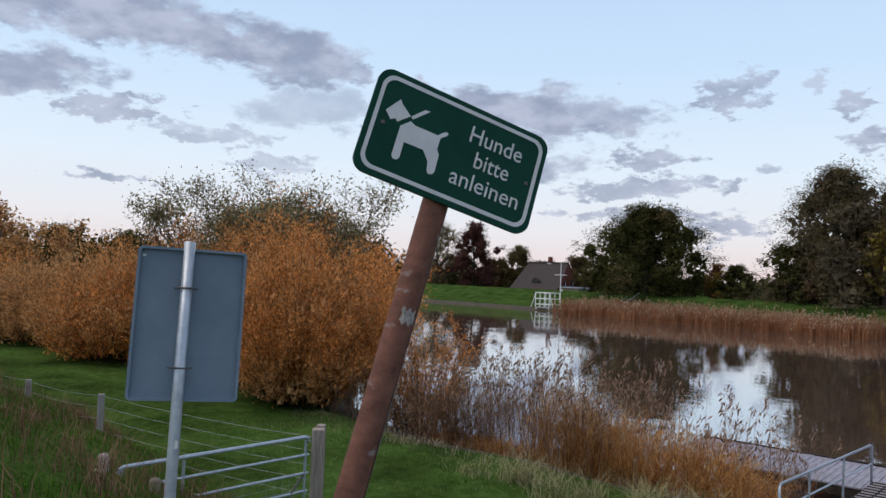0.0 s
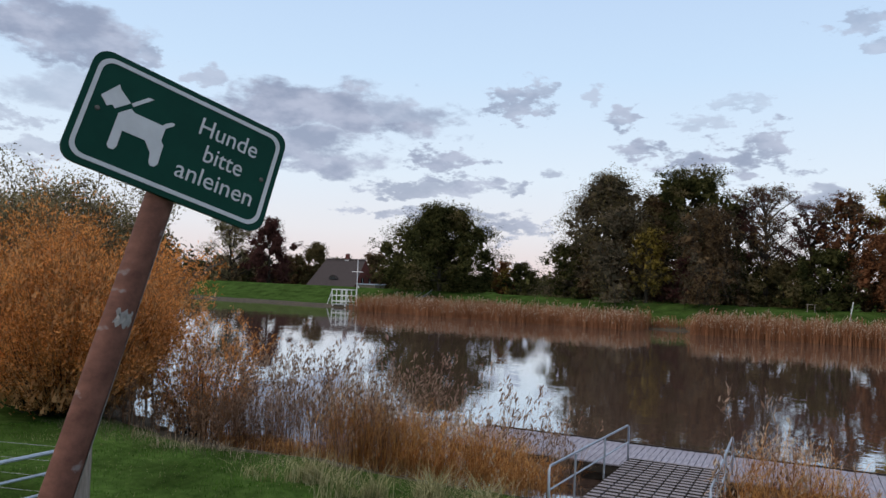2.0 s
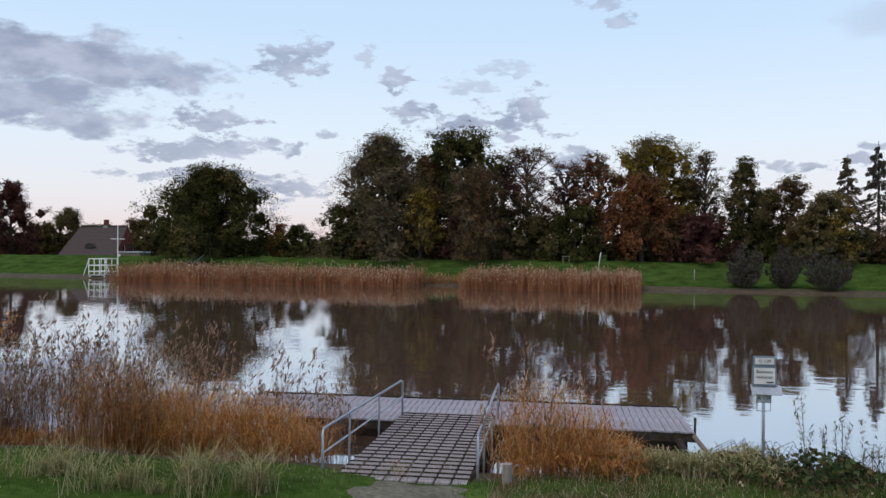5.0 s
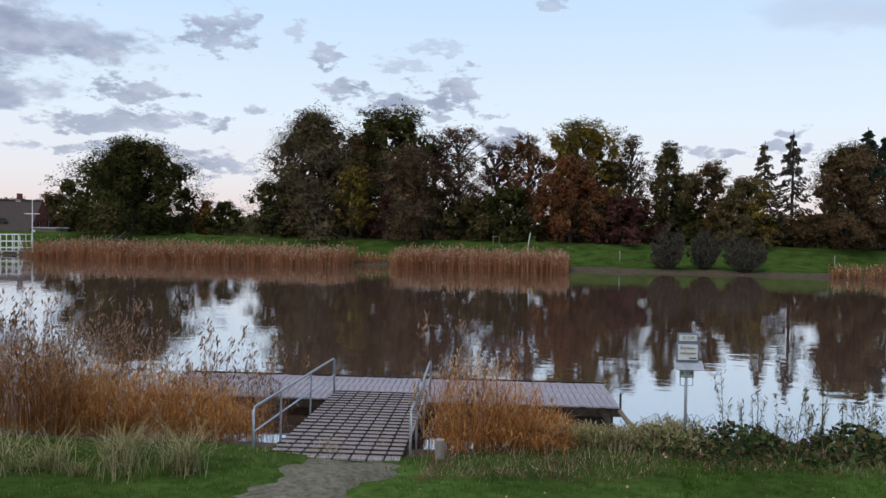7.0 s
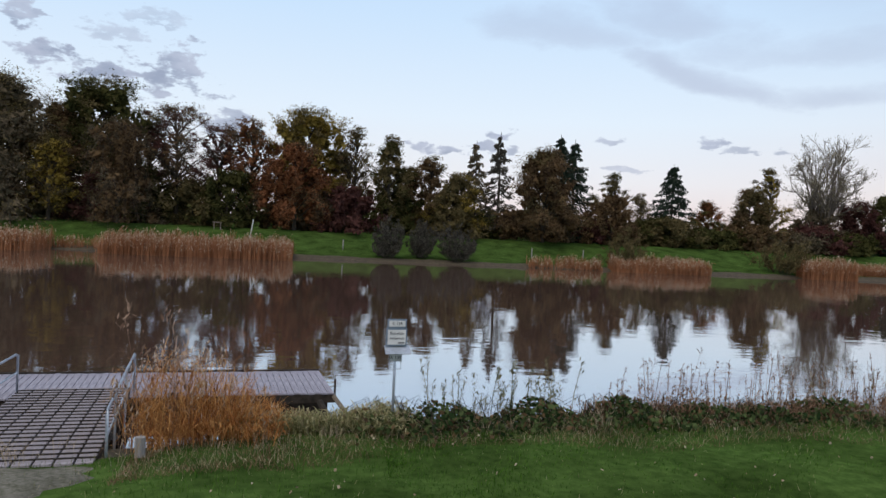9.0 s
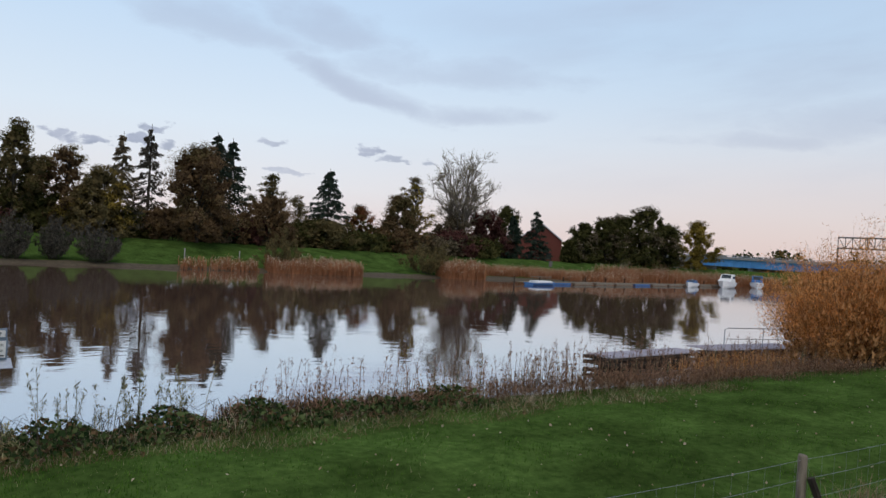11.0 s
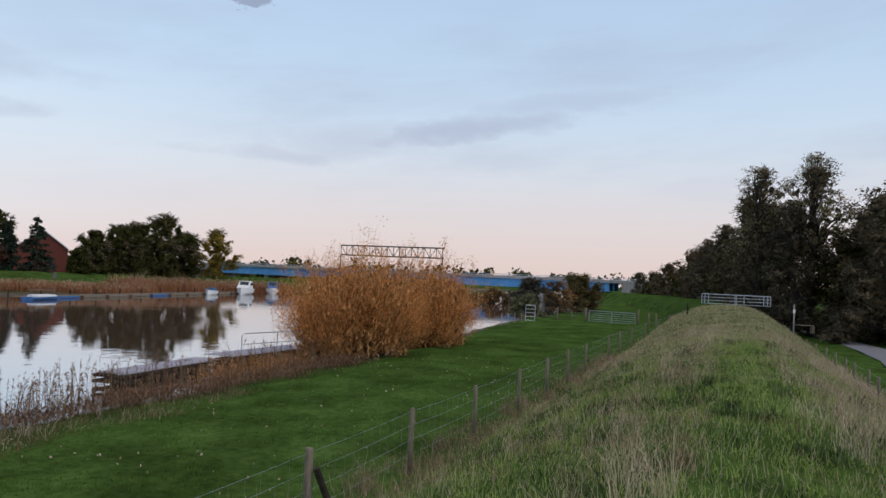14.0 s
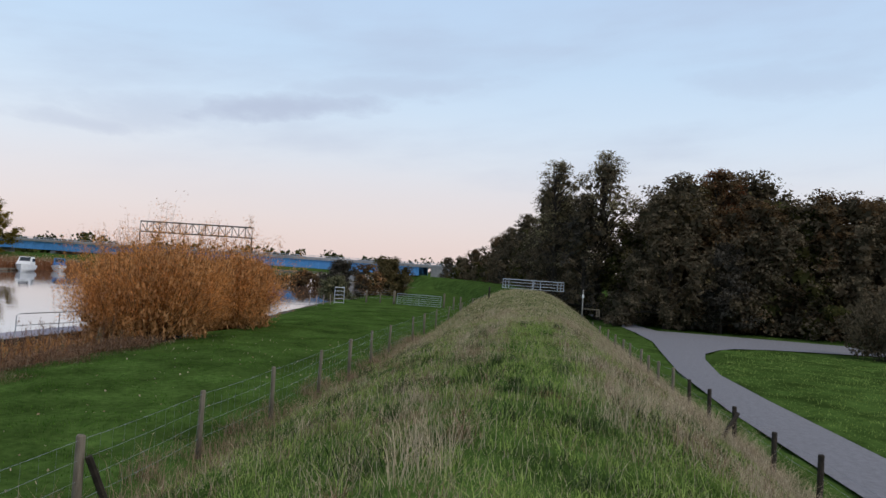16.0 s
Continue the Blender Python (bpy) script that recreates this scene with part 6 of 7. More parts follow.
def gauge_platform():
    """White railed platform with a tall white signal mast."""
    root = thing("gauge_platform", "white railed platform on the far bank", "platform", pose(-66.5, 78.0, 0.05))
    part("deck", Geo().box((0, 0, 0.32), (2.5, 2.2, 0.14)), M_CONCRETE, root)
    for y in (-1.05, 1.05):
        for x in np.linspace(-1.2, 1.2, 4):
            part("baluster", Geo().box((x, y, 1.3), (0.08, 0.08, 2.0)), M_WHITE, root)
    for z in (0.75, 1.5, 2.3):
        for y in (-1.05, 1.05):
            part("rail", Geo().box((0, y, z), (2.5, 0.09, 0.11)), M_WHITE, root)
        for s in (-1, 1):
            part("rail", Geo().box((s * 1.22, 0, z), (0.09, 2.1, 0.11)), M_WHITE, root)
    for s in (-1, 1):
        part("brace", Geo().tube([(s * 1.2, -1.05, 2.2), (s * 2.0, -1.05, 0.3)], 0.05, n=5), M_WHITE, root)
        part("leg", Geo().box((s * 1.1, -0.95, -0.3), (0.18, 0.18, 1.2)), M_WHITE, root)
        part("leg", Geo().box((s * 1.1, 0.95, -0.3), (0.18, 0.18, 1.2)), M_WHITE, root)
    mast = thing("signal_mast", "tall white mast with a crosstree and stays", "mast", pose(-63.9, 77.5, 0.2))
    part("pole", Geo().tube([(0, 0, 0), (0, 0, 6.2)], [0.09, 0.05], n=7), M_WHITE, mast)
    part("crosstree", Geo().tube([(-1.0, 0, 4.6), (1.0, 0, 4.6)], 0.045, n=5), M_WHITE, mast)
    part("ball", Geo().tube([(0.25, 0, 2.45), (0.25, 0, 2.6), (0.25, 0, 2.75)], [0.05, 0.16, 0.05], n=8), M_WHITE, mast)
    st = thing("bank_steps", "pale railed steps up the far dike", "steps", pose(-60.5, 85.5, 0.9, 0, 0, 20))
    for s in (0, 0.9):
        part("rail", Geo().tube([(s, 0, 0.4), (s + 1.6, 1.2, 1.9)], 0.06, n=5), M_GALV, st)
    for k in range(7):
        part("step", Geo().box((0.45 + k * 0.25, 0.2 * k, 0.1 + k * 0.2), (0.9, 0.3, 0.06)), M_CONCRETE, st)


gauge_platform()
# small things on the far dike
fd = thing("bench_frame", "small pale wooden frame standing on the far dike", "frame", pose(-11.0, 89.0, float(height(-11.0, 89.0))))
for s in (-0.35, 0.35):
    part("leg", Geo().box((s, 0, 0.35), (0.07, 0.08, 0.8)), M_PALEPOST, fd)
part("top", Geo().box((0, 0, 0.78), (1.0, 0.18, 0.07)), M_PALEPOST, fd)
g = Geo()
g.tube([(-6.9, 83, 1.0), (-6.5, 83, 3.6)], 0.06, n=6)
tagged(part("marker_pole", g, M_WHITE), "leaning white marker pole on the far bank", "pole")
for x in (3.0, 7.2, 24.0, 30.0):
    wooden_post(x, 83, 1.9, 0.06, M_SILVERPOST, "thin pale stake on the far bank", group="stakes on the far bank")
g = Geo()
g.box((76.5, 83.2, 2.3), (0.6, 0.05, 0.8))
g.tube([(76.5, 83.25, 0.8), (76.5, 83.25, 2.7)], 0.05, n=6)
tagged(part("board_on_post", g, M_RUSTSTEEL), "dark board on a post on the far dike", "sign")
g = Geo()
g.tube([(-17.5, 80, 0.5), (-16.9, 80, 1.5), (-16.3, 80, 0.5)], 0.05, n=5)
tagged(part("bank_trestle", g, M_WHITE), "small pale trestle among the far reeds", "trestle")

# ---------- reeds and bank plants ----------


def reeds(name, label, n, xr, yr, h, mat, plume, seed, leaves=4, stem_w=0.012, leaf_l=0.35, leaf_w=0.02, plume_l=0.2, plume_share=0.5, keep=None, lean=0.2, base=None, taper=None):
    rng = np.random.default_rng(seed)
    x, y = rng.uniform(*xr, n), rng.uniform(*yr, n)
    # clumps: thin out by a slow wave
    wave = np.sin(x * 1.7 + seed) * np.sin(y * 2.3 + 0.5 * seed) + np.sin(x * 0.6 + y * 1.1)
    ok = rng.random(n) < np.clip(0.75 + 0.3 * wave, 0.15, 1)
    if keep is not None:
        ok &= keep(x, y)
    x, y = x[ok], y[ok]
    n = len(x)
    z = np.maximum(height(x, y) - 0.03, -0.1) if base is None else np.full(n, base)
    P = np.stack([x, y, z], 1)
    a = rng.uniform(0, 2 * np.pi, n)
    hh = h * rng.uniform(0.45, 1.15, n) * (1 + 0.15 * np.sin(x * 1.1 + seed) * np.sin(x * 3.7))
    if taper is not None:
        hh = hh * taper(x)
    out = np.stack([np.cos(a), np.sin(a), np.zeros(n)], 1) * (lean * hh * rng.random(n))[:, None]
    T = P + out
    T[:, 2] += hh
    side = np.stack([-np.sin(a + 0.9), np.cos(a + 0.9), np.zeros(n)], 1) * stem_w / 2
    M = (P + T) / 2 - out * 0.2
    Q = [np.stack([P - side, P + side, M + side, M - side], 1), np.stack([M - side, M + side, T + side * 0.5, T - side * 0.5], 1)]
    for k in range(leaves):
        t = rng.uniform(0.25, 0.97, n)[:, None]
        B = P + (T - P) * t
        b = rng.uniform(0, 2 * np.pi, n)
        o = np.stack([np.cos(b), np.sin(b), rng.uniform(0.1, 1.1, n)], 1)
        L = (leaf_l * rng.uniform(0.5, 1.2, n))[:, None]
        w = np.stack([-np.sin(b), np.cos(b), np.zeros(n)], 1) * leaf_w / 2
        C = B + o * L * 0.55
        E = B + o * L
        E[:, 2] -= (L[:, 0] * rng.uniform(0.1, 0.7, n))
        Q.append(np.stack([B - w * 0.4, B + w * 0.4, C + w, C - w], 1))
        Q.append(np.stack([C - w, C + w, E + w * 0.1, E - w * 0.1], 1))
    root = thing(name, label, "reeds", None, kind="stuff")
    part("stalks", quads("stalks", np.concatenate(Q), mat), mat, root)["kind"] = "stuff"
    k = rng.random(n) < plume_share
    if plume is not None and k.any():
        PP = []
        for j in range(9 if stem_w < 0.05 else 3):
            t = rng.uniform(-0.9, 0.35, k.sum())[:, None] * plume_l
            PP.append(T[k] + np.array([0, 0, 1.0]) * t + rng.normal(size=(k.sum(), 3)) * plume_l * 0.13)
        PP = np.concatenate(PP)
        part("plumes", quads("plumes", leaf_quads(PP, plume_l * (0.42 if stem_w < 0.05 else 0.6), rng, aspect=0.26, along=np.tile([[0.2, 0.1, 0.9]], (len(PP), 1))), plume), plume, root)["kind"] = "stuff"


def off_gang(x, y):
    cx = -2.99 - (y - 11.42) * 0.149
    return np.abs(x - cx) > 1.15


reeds("reed_bed", "dense orange-brown dry reeds on the near bank", 1900, (-9.6, -5.1), (11.9, 14.4), 1.4, M_REED, M_PLUME, 1, keep=off_gang, leaves=7, leaf_w=0.009, leaf_l=0.42, stem_w=0.009, plume_share=0.2, lean=0.32, taper=lambda x: np.interp(x, [-9, -6.5, -4.2], [1.0, 0.85, 0.5]))
reeds("reed_bed", "tall purple-brown feathery reeds by the shrubs", 900, (-13.8, -7.6), (11.6, 14.8), 2.1, M_WITHER, M_PURPLE, 2, keep=off_gang, leaves=9, leaf_w=0.009, leaf_l=0.3, stem_w=0.008, plume_l=0.26, plume_share=0.8, lean=0.32)
reeds("reed_bed", "thin grey-brown reeds standing in the shallows", 380, (-10, -5.2), (13.2, 15.4), 2.2, M_PURPLE, M_PURPLE, 3, keep=off_gang, leaves=10, leaf_w=0.009, stem_w=0.008, plume_l=0.28, plume_share=0.9, lean=0.35, taper=lambda x: np.interp(x, [-8, -5.2], [1.0, 0.7]))
reeds("reed_bed", "golden dry reed clump beside the gangway", 400, (-1.9, 0.4), (12.4, 14.2), 1.5, M_REED, M_PLUME, 4, keep=off_gang, leaves=8, leaf_w=0.009, leaf_l=0.42, stem_w=0.009, plume_share=0.25, lean=0.38, taper=lambda x: np.interp(x, [-1.9, -1.2, -0.6, 0.0, 0.4], [0.8, 1.0, 0.8, 0.42, 0.3]))
reeds("dry_grass", "low matted dry grass at the foot of the reeds", 2800, (-13.5, 0.4), (12.1, 13.8), 0.38, M_REED, None, 62, keep=lambda x, y: off_gang(x, y) & ((x < -5.2) | (x > -1.6)), leaves=4, leaf_l=0.3, leaf_w=0.014, stem_w=0.012, lean=0.6)
reeds("reed_bed", "few tall plumed reeds beside the rail", 26, (-2.4, -0.9), (12.2, 14.0), 2.1, M_PURPLE, M_PURPLE, 5, keep=off_gang, leaves=10, leaf_w=0.011, stem_w=0.009, plume_l=0.3, plume_share=1.0, lean=0.3)
reeds("tall_weeds", "dark withered weeds below the orange shrub", 420, (-15.6, -11.6), (10.7, 13.6), 1.15, M_WITHER, M_PURPLE, 61, leaves=16, leaf_l=0.14, leaf_w=0.024, plume_l=0.12, plume_share=0.7)
reeds("dry_herbs", "low dry herbs along the bank edge", 1500, (-0.5, 2.6), (12.7, 14.4), 0.36, M_LONG, M_PURPLE, 6, leaves=4, leaf_l=0.16, plume_l=0.06)
reeds("tall_weeds", "grey-green flowering weeds above the brambles", 60, (3.0, 5.6), (13.8, 15.2), 1.05, M_HERB, M_HERB, 7, leaves=44, leaf_l=0.09, leaf_w=0.014, plume_l=0.22, plume_share=1.0)
reeds("tall_weeds", "thin withered weeds along the water", 760, (7.2, 27), (14.6, 17.6), 1.25, M_WITHER, M_WITHER, 8, leaves=14, leaf_l=0.12, leaf_w=0.022, plume_l=0.12, plume_share=0.8)
reeds("tall_weeds", "pale weeds with white fluffy seed heads", 170, (11, 29), (14.9, 17.4), 0.85, M_HERB, M_PLUME, 63, leaves=12, leaf_l=0.1, leaf_w=0.018, plume_l=0.1, plume_share=1.0)
reeds("dry_grass", "pinkish dry grass along the bank edge", 4000, (6.0, 29), (13.8, 16.0), 0.42, M_WITHER, M_PURPLE, 9, leaves=3, leaf_l=0.25, stem_w=0.008, plume_l=0.07)
reeds("reed_bed", "rusty dry reeds round the old jetty", 2000, (24.3, 33), (16.3, 19.2), 0.8, M_REED, M_PURPLE, 10, leaves=5, leaf_l=0.25, plume_share=0.3)
for k, (xa, xb, ya, yb, hh, nn) in enumerate([(-60, -40, 71.0, 78.5, 1.75, 6200), (-40, -24.3, 71.0, 78.0, 1.7, 5000), (-19.0, -2.0, 71.5, 78.2, 1.8, 6800), (-24.3, -19, 77.0, 78.4, 1.0, 300), (31, 41.5, 75.0, 78.2, 1.35, 4200), (22, 30, 76.5, 78, 1.0, 700), (53.2, 59.0, 75.5, 78.4, 1.9, 3200), (62, 92, 79.6, 83, 1.2, 5200), (88, 135, 82.0, 86.5, 1.9, 6500)]):
    reeds("reed_bed", "rust-brown reed bed with pale plumes along the far shore", int(nn * 0.95), (xa, xb), (ya, yb), hh, M_REEDFAR, M_PLUME, 20 + k, leaves=1, stem_w=0.055, leaf_l=0.55, leaf_w=0.05, plume_l=0.36, plume_share=0.5, lean=0.12)


def brambles():
    rng = np.random.default_rng(44)
    root = thing("bramble_patch", "tangled dark green brambles hanging over the bank", "brambles", None, kind="stuff")
    n = 9500
    x = rng.uniform(1.6, 12.0, n)
    y = 13.6 + 0.10 * (x - 2) + rng.normal(0, 0.55, n)
    hh = 0.16 + 0.18 * np.abs(np.sin(x * 1.6)) + 0.12 * np.sin(x * 4.1)
    z = np.maximum(height(x, y), 0) + rng.random(n) * np.maximum(hh, 0.08)
    P = np.stack([x, y, z], 1)
    part("foliage", quads("foliage", leaf_quads(P[: n * 3 // 4], 0.10, rng, aspect=0.7), M_BRAMBLE), M_BRAMBLE, root)["kind"] = "stuff"
    part("foliage", quads("foliage", leaf_quads(P[n * 3 // 4:], 0.10, rng, aspect=0.6), M_BROWNLEAF), M_BROWNLEAF, root)["kind"] = "stuff"
    g = Geo()
    for k in range(120):
        a = rng.uniform(0, 6.28)
        x0 = rng.uniform(1.8, 10)
        y0 = 13.6 + 0.1 * (x0 - 2) + rng.normal(0, 0.3)
        z0 = float(height(x0, y0))
        g.tube([(x0, y0, z0), (x0 + 0.25 * math.cos(a), y0 + 0.25 * math.sin(a), z0 + 0.45), (x0 + 0.7 * math.cos(a), y0 + 0.7 * math.sin(a), z0 + 0.15)], 0.005, n=3, cap=False)
    part("canes", g, M_DARKWOOD, root)["kind"] = "stuff"


brambles()


def trodden_path():
    """Pale gravelly ground at the foot of the gangway, with a ragged edge."""
    g = Geo()
    rng = random.Random(2)
    n = 24
    vs, fs = [], []
    for i in range(n):
        t = i / (n - 1)
        cy = 7.6 + 3.7 * t
        cx = -3.0 + 0.4 * t
        w = 0.70 + 0.12 * math.sin(t * 9.0) + 0.2 * t ** 3 + rng.uniform(-0.22, 0.22)
        for j in range(9):
            u = j / 4 - 1
            x, y = cx + u * w, cy + rng.uniform(-0.03, 0.03)
            vs.append((x, y, float(height(x, y)) + 0.03 - 0.045 * abs(u) ** 4))
    for i in range(n - 1):
        for j in range(8):
            fs.append((i * 9 + j, i * 9 + j + 1, (i + 1) * 9 + j + 1, (i + 1) * 9 + j))
    g.add(vs, fs)
    tagged(part("path", g, M_GRAVEL, smooth=True), "trodden pale gravel path to the gangway", "path", kind="structure")


trodden_path()

# ---------- grass ----------


def turf(name, label, n, xr, yr, h, w, mat, seed, keep=None, lean=0.3, bend=0.45, short=False):
    rng = np.random.default_rng(seed)
    # more blades where the camera passes nearer
    u = rng.random(n)
    x = xr[0] + (xr[1] - xr[0]) * u ** 1.6
    y = rng.uniform(*yr, n)
    if keep is not None:
        ok = keep(x, y, rng)
        x, y = x[ok], y[ok]
    P = np.stack([x, y, height(x, y) - 0.01], 1)
    hw = h * (0.75 + 0.35 * np.sin(x * 1.9 + seed) * np.sin(y * 2.3)) * (0.8 + 0.4 * (x - xr[0]) / (xr[1] - xr[0]))
    Q = blade_quads(P, hw, w, rng, lean, bend)
    if short:
        k = len(Q) // 2
        Q = np.stack([Q[:k, 0], Q[:k, 1], Q[k:, 2], Q[k:, 3]], 1)
    ob = part(name, quads(name, Q, mat), mat)
    tagged(ob, label, "grass", kind="stuff")


def off_path(x, y, rng):
    return ~((np.abs(x + 2.8) < 0.75) & (y > 7.4) & (y < 11.4)) | (rng.random(len(x)) < 0.3)


def tufts(name, label, n, per, xr, yr, h, w, mat, seed, keep=None):
    rng = np.random.default_rng(seed)
    u = rng.random(n)
    cx = xr[0] + (xr[1] - xr[0]) * u ** 1.4
    cy = rng.uniform(*yr, n)
    if keep is not None:
        ok = keep(cx, cy, rng)
        cx, cy = cx[ok], cy[ok]
    m = len(cx)
    spread = rng.uniform(0.05, 0.24, m)
    x = (cx[:, None] + rng.normal(size=(m, per)) * spread[:, None]).ravel()
    y = (cy[:, None] + rng.normal(size=(m, per)) * spread[:, None]).ravel()
    P = np.stack([x, y, height(x, y) - 0.01], 1)
    hw = np.repeat(h * rng.uniform(0.5, 1.3, m), per)
    tagged(part(name, quads(name, blade_quads(P, hw, w, rng, 0.7, 0.85), mat), mat), label, "grass", kind="stuff")


def patch(x, y, seed):
    """Slow uneven pattern between 0 and 1."""
    s = np.sin(0.9 * x + seed) + np.sin(1.7 * y + 0.6 * x + 2 * seed) + np.sin(0.45 * x - 1.1 * y + 3 * seed) + 0.6 * np.sin(2.6 * x + 2.1 * y + seed) + 0.5 * np.sin(4.3 * y - 3.1 * x)
    return np.clip(0.5 + s / 5.0, 0, 1)


def shoulder(x, y):
    """How strawy the dike is: least along the trodden middle."""
    return np.clip(np.abs(y - 0.25) / 1.1, 0.33, 1) * np.clip(1.7 * patch(x, y, 4.0), 0, 1) * np.where(y > 2.2, 0.5, 1.0)


turf("dike_grass", "short green grass along the dike", 70000, (3.0, 32), (-4.6, 5.6), 0.11, 0.009, M_BLADE, 301, short=True, keep=lambda x, y, r: r.random(len(x)) < 1.25 - shoulder(x, y))
turf("dike_grass", "dull long grass on the dike slopes", 42000, (3.0, 36), (-4.8, 5.8), 0.17, 0.006, M_LONG, 302, lean=0.6, bend=0.7, short=True, keep=lambda x, y, r: r.random(len(x)) < 0.3 + 0.55 * shoulder(x, y))
turf("dike_grass", "short grass on the crest round the signs", 16000, (-14, 3.2), (-4.8, 1.6), 0.12, 0.013, M_BLADE, 320)
tufts("straw_tufts", "pale dry tufts on the crest round the signs", 120, 22, (-13, 3.2), (-4.4, 0.4), 0.28, 0.006, M_DRY, 321)
tufts("green_tufts", "fresh green grass tufts on the dike crest", 620, 30, (3.2, 34), (-2.6, 3.2), 0.17, 0.008, M_BLADE, 318, keep=lambda x, y, r: r.random(len(x)) < 1.2 - shoulder(x, y))
tufts("straw_tufts", "pale dry straw tufts on the dike", 1300, 26, (3.4, 38), (-4.4, 5.4), 0.34, 0.0055, M_DRY, 303, keep=lambda x, y, r: r.random(len(x)) < 1.5 * shoulder(x, y) - 0.5)
turf("straw_stalks", "thin pale stalks standing all over the dike", 15000, (3.0, 40), (-4.6, 5.6), 0.36, 0.0042, M_DRY, 330, lean=0.6, bend=0.5, keep=lambda x, y, r: r.random(len(x)) < 0.35 + 0.6 * shoulder(x, y))
turf("dike_grass", "low withered undergrowth of the dike slopes", 26000, (3.0, 36), (-4.7, 5.6), 0.12, 0.007, M_DRY, 331, lean=0.8, bend=0.7, short=True, keep=lambda x, y, r: r.random(len(x)) < 0.15 + 0.8 * shoulder(x, y))
tufts("straw_tufts", "greyish withered grass clumps on the dike", 420, 26, (3.4, 36), (-4.2, 5.2), 0.30, 0.0055, M_PURPLE, 319, keep=lambda x, y, r: r.random(len(x)) < shoulder(x, y))
turf("dike_grass", "grass on the far part of the dike", 26000, (30, 72), (-4.6, 5.6), 0.2, 0.02, M_LONG, 304, lean=0.6, bend=0.7, short=True)
turf("dike_grass", "straw-coloured grass on the far part of the dike", 14000, (28, 72), (-4.6, 5.0), 0.24, 0.014, M_DRY, 305, lean=0.6, bend=0.7, short=True)
turf("meadow_grass", "short green meadow grass", 64000, (2, 60), (5.6, 15), 0.07, 0.012, M_MEADOW, 306, short=True, keep=lambda x, y, r: y < np.interp(x, BANK_X, BANK_Y) + 0.3)
turf("meadow_grass", "green meadow grass before the bank", 46000, (-16, 4), (4.0, 13.4), 0.075, 0.010, M_MEADOW, 307, short=True, keep=lambda x, y, r: (y < np.interp(x, BANK_X, BANK_Y) + 0.2) & off_path(x, y, r))
turf("meadow_grass", "dull yellowish grass on the trodden meadow", 26000, (-15, 9), (6.8, 13.8), 0.07, 0.008, M_LONG, 317, short=True, keep=lambda x, y, r: (y < np.interp(x, BANK_X, BANK_Y) + 0.3) & (r.random(len(x)) < np.clip(0.12 + 0.75 * (y - np.interp(x, BANK_X, BANK_Y) + 2.2) / 2.2, 0.12, 1)) & off_path(x, y, r))
turf("rank_grass", "dull rank grass along the edge of the meadow", 22000, (-16, 34), (9.2, 15.2), 0.15, 0.008, M_HERB, 308, keep=lambda x, y, r: (np.abs(y - np.interp(x, BANK_X, BANK_Y) + 0.1) < 0.75) & off_path(x, y, r))
turf("bank_litter", "low brown withered grass along the top of the bank", 30000, (-1.5, 20), (10.0, 15.2), 0.13, 0.007, M_WITHER, 333, lean=0.8, bend=0.8, short=True, keep=lambda x, y, r: (np.abs(y - np.interp(x, BANK_X, BANK_Y) + 0.75 + 0.25 * np.sin(x * 1.3)) < 0.8) & off_path(x, y, r))
turf("bank_litter", "pale dry grass along the top of the bank", 12000, (-1.5, 20), (10.0, 15.2), 0.16, 0.006, M_DRY, 334, lean=0.7, bend=0.8, short=True, keep=lambda x, y, r: (np.abs(y - np.interp(x, BANK_X, BANK_Y) + 0.6 + 0.25 * np.sin(x * 1.3)) < 0.75) & off_path(x, y, r))
tufts("straw_tufts", "pale dry tufts along the edge of the meadow", 620, 18, (-13, 30), (9.6, 15), 0.3, 0.007, M_DRY, 309, keep=lambda x, y, r: (np.abs(y - np.interp(x, BANK_X, BANK_Y) - 0.1) < 0.55) & off_path(x, y, r))
turf("lawn_grass", "short lawn beside the lane", 46000, (12, 62), (-30, -8.4), 0.08, 0.026, M_BLADE, 310, short=True, keep=lambda x, y, r: (x < 52) & (y < -8.3 - 0.22 * np.maximum(x - 38, 0) ** 1.15))
tufts("fence_tufts", "brown withered weeds along the dike-foot fence", 160, 30, (8, 40), (5.2, 6.1), 0.34, 0.007, M_PURPLE, 311)
tufts("fence_tufts", "brown withered grass below the lane posts", 240, 30, (10, 45), (-4.9, -4.2), 0.34, 0.007, M_DRY, 312)
tufts("matted_clumps", "brown matted withered clumps on the dike slope", 120, 60, (4.5, 30), (-3.6, 5.3), 0.13, 0.006, M_WITHER, 332, keep=lambda x, y, r: r.random(len(x)) < shoulder(x, y))
tufts("dark_tufts", "dark green coarse tufts on the dike", 90, 60, (5, 30), (-3.5, 4.5), 0.2, 0.014, M_BRAMBLE, 313)
tufts("dark_tufts", "dark green rush tufts in the meadow", 16, 90, (-9, -4), (9.4, 10.6), 0.42, 0.012, M_LONG, 314)


tufts("straw_tufts", "brownish withered tufts on the slope by the gate", 130, 26, (-15, -5), (0.5, 5.0), 0.34, 0.007, M_WITHER, 315)
turf("dike_grass", "long grass on the slope beside the signs", 30000, (-16, 3.5), (1.5, 5.6), 0.12, 0.009, M_MEADOW, 316)


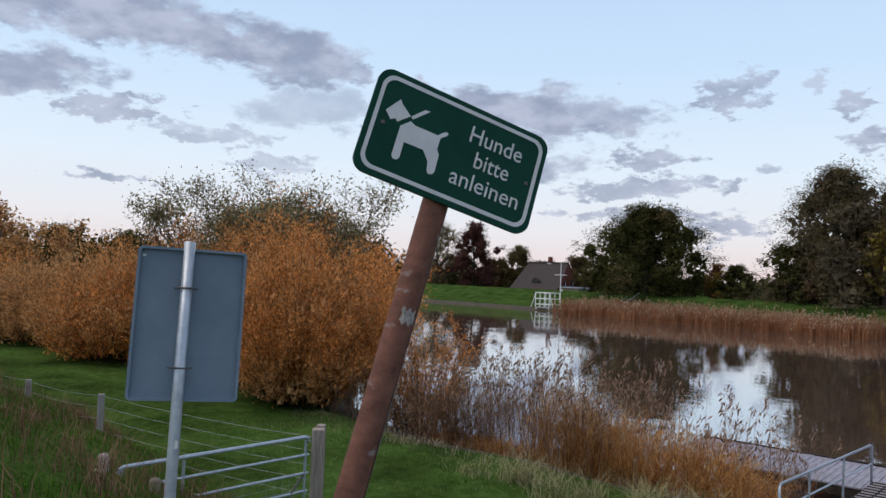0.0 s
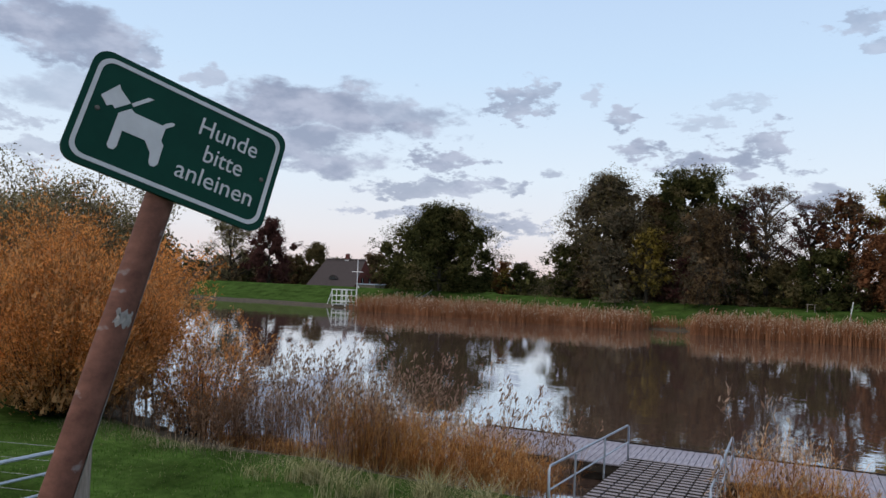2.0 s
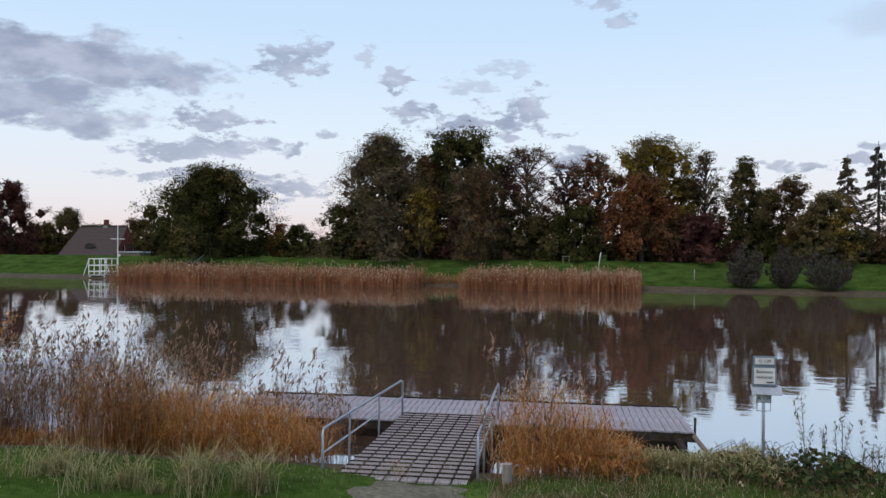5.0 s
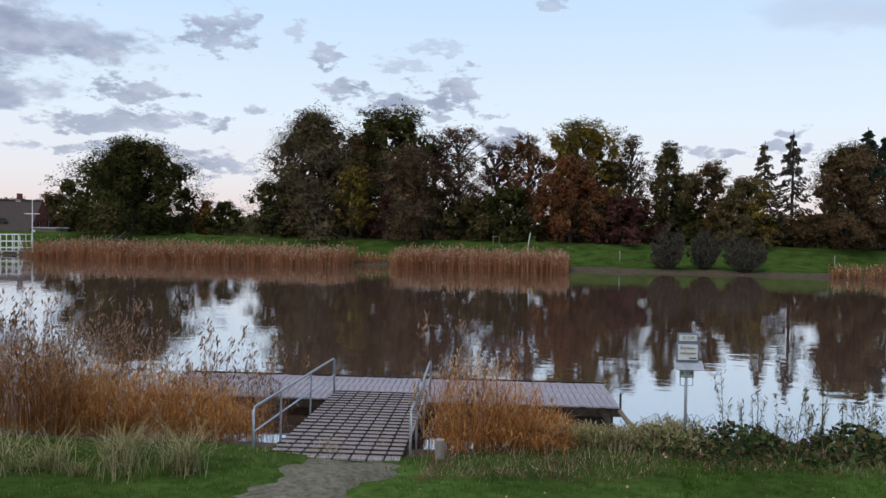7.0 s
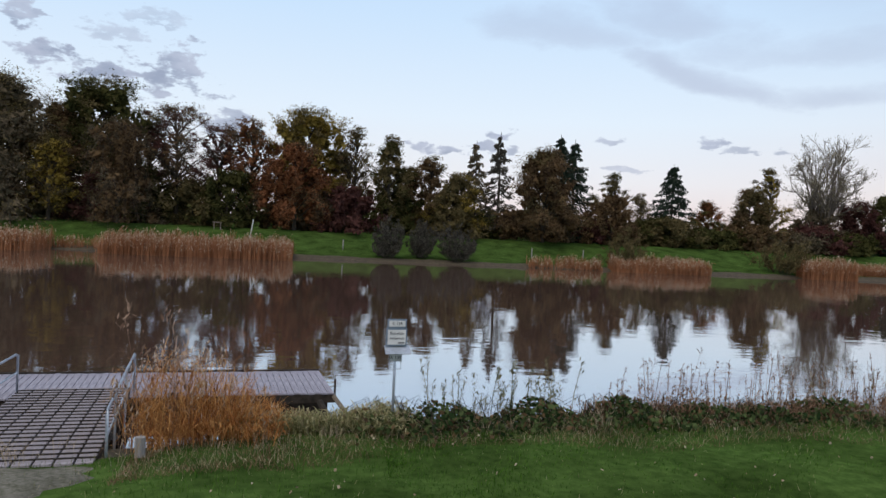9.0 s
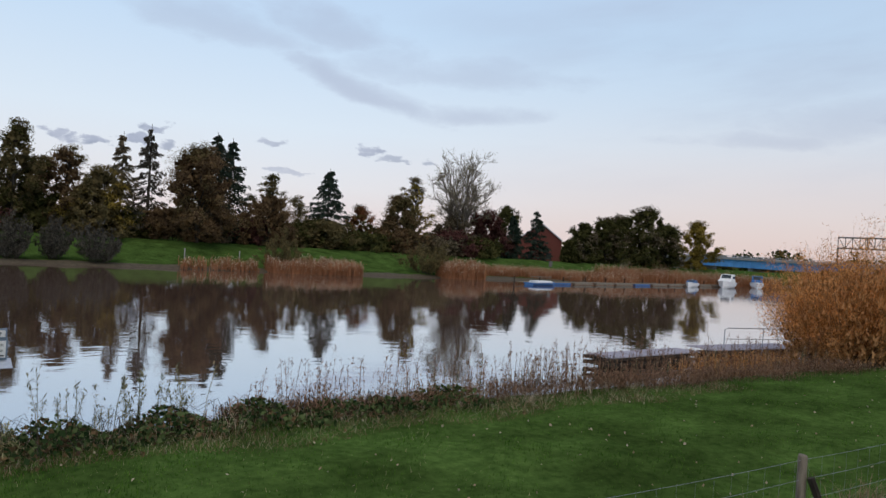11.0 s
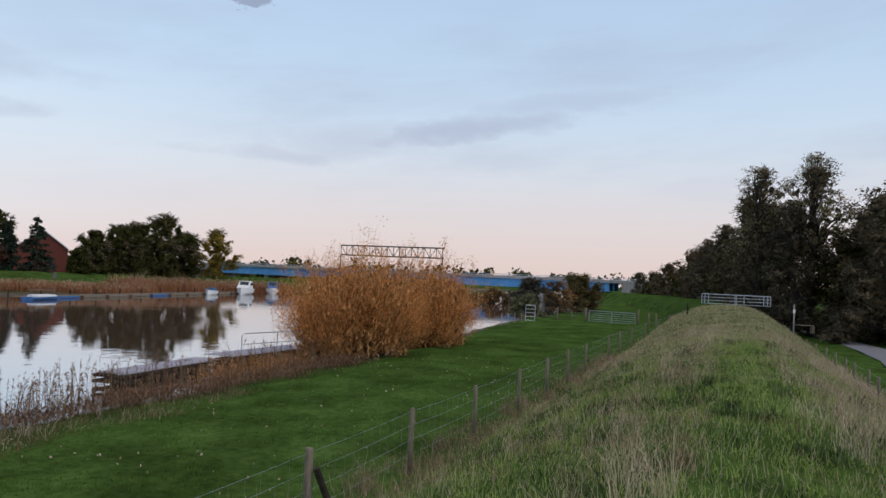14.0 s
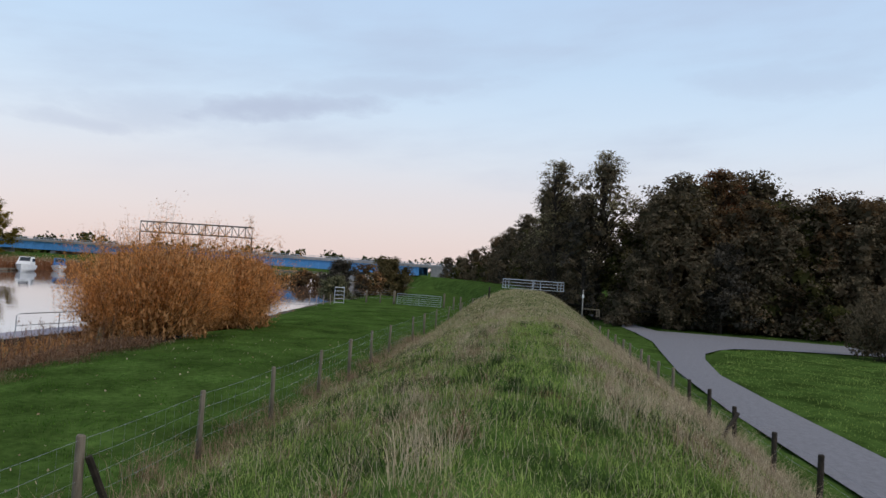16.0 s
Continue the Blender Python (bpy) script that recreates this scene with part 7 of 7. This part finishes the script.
def specks():
    rng = np.random.default_rng(77)
    n = 420
    x, y = rng.uniform(-2, 34, n), rng.uniform(6, 14, n)
    P = np.stack([x, y, height(x, y) + 0.07], 1)
    tagged(part("fallen_leaves", quads("fallen_leaves", leaf_quads(P, 0.05, rng, aspect=0.8), M_PLUME), M_PLUME), "small pale fallen leaves and flowers on the meadow", "leaves", kind="stuff")


specks()


def far_woods():
    """Low line of trees on the horizon beyond the bridge, and along the river to the west."""
    rng = np.random.default_rng(91)
    P = []
    for k in range(120):
        cx, cy = 420 + rng.uniform(-40, 120), rng.uniform(-160, 330)
        h = rng.uniform(6, 13)
        r = rng.uniform(4, 8)
        m = 90
        d = unit(rng.normal(size=(m, 3))) * (rng.random(m) ** 0.5)[:, None]
        P.append(np.array([cx, cy, 0.8 + h * 0.55]) + d * np.array([r, r, h * 0.55]))
    for k in range(70):
        cx, cy = -260 + rng.uniform(-60, 40), rng.uniform(-20, 200)
        h = rng.uniform(7, 13)
        r = rng.uniform(5, 9)
        m = 90
        d = unit(rng.normal(size=(m, 3))) * (rng.random(m) ** 0.5)[:, None]
        P.append(np.array([cx, cy, 0.8 + h * 0.55]) + d * np.array([r, r, h * 0.55]))
    for k in range(230):
        cx, cy = rng.uniform(-330, 330), 215 + rng.uniform(-20, 30)
        h = rng.uniform(4.5, 7.5)
        r = rng.uniform(4, 8)
        m = 70
        d = unit(rng.normal(size=(m, 3))) * (rng.random(m) ** 0.5)[:, None]
        P.append(np.array([cx, cy, 0.8 + h * 0.5]) + d * np.array([r, r, h * 0.55]))
    P = np.concatenate(P)
    tagged(part("distant_woods", quads("distant_woods", leaf_quads(P, 2.2, rng, aspect=0.8), M_OAK), M_OAK), "dark line of distant trees on the horizon", "woods", kind="stuff")


far_woods()
# scrub in front of the bridge
tree("scrub_bush", "dark grey round bush before the bridge", 84, 21.2, 4.6, 2.7, M_GREYBUSH, n=2400, size=0.3, base=0.0, seed=401, lumps=16, form="dome", twigs=2, category="shrub")
tree("scrub_bush", "olive round bush before the bridge", 99, 18.4, 5.2, 4.0, M_OLIVE, n=2800, size=0.32, base=0.0, seed=403, lumps=18, form="dome", twigs=2, category="shrub")
tree("scrub_bush", "orange-brown scrub between two round bushes", 92, 19.8, 4.0, 2.2, M_BROWNLEAF, n=1400, size=0.3, base=0.0, seed=402, lumps=12, twigs=4, dense=0.2, leaves2=M_SHRUBBROWN, share2=0.4, category="shrub")
tree("scrub_bush", "pale grey-green scrub at the meadow end", 79.5, 20.4, 2.8, 2.2, M_HERB, n=1200, size=0.26, base=0.0, seed=404, lumps=12, category="shrub")
tree("scrub_bush", "dark bush on the bank beside the bridge", 140, 42, 4.6, 5.0, M_BROWNLEAF, n=2000, size=0.45, base=0.0, seed=405, lumps=16, form="skirt", category="shrub")
tree("scrub_bush", "dull brown bush on the bank below the bridge", 128, 33, 3.4, 4.0, M_WOOD_LEAF, n=1600, size=0.45, base=0.0, seed=406, lumps=14, form="skirt", category="shrub")
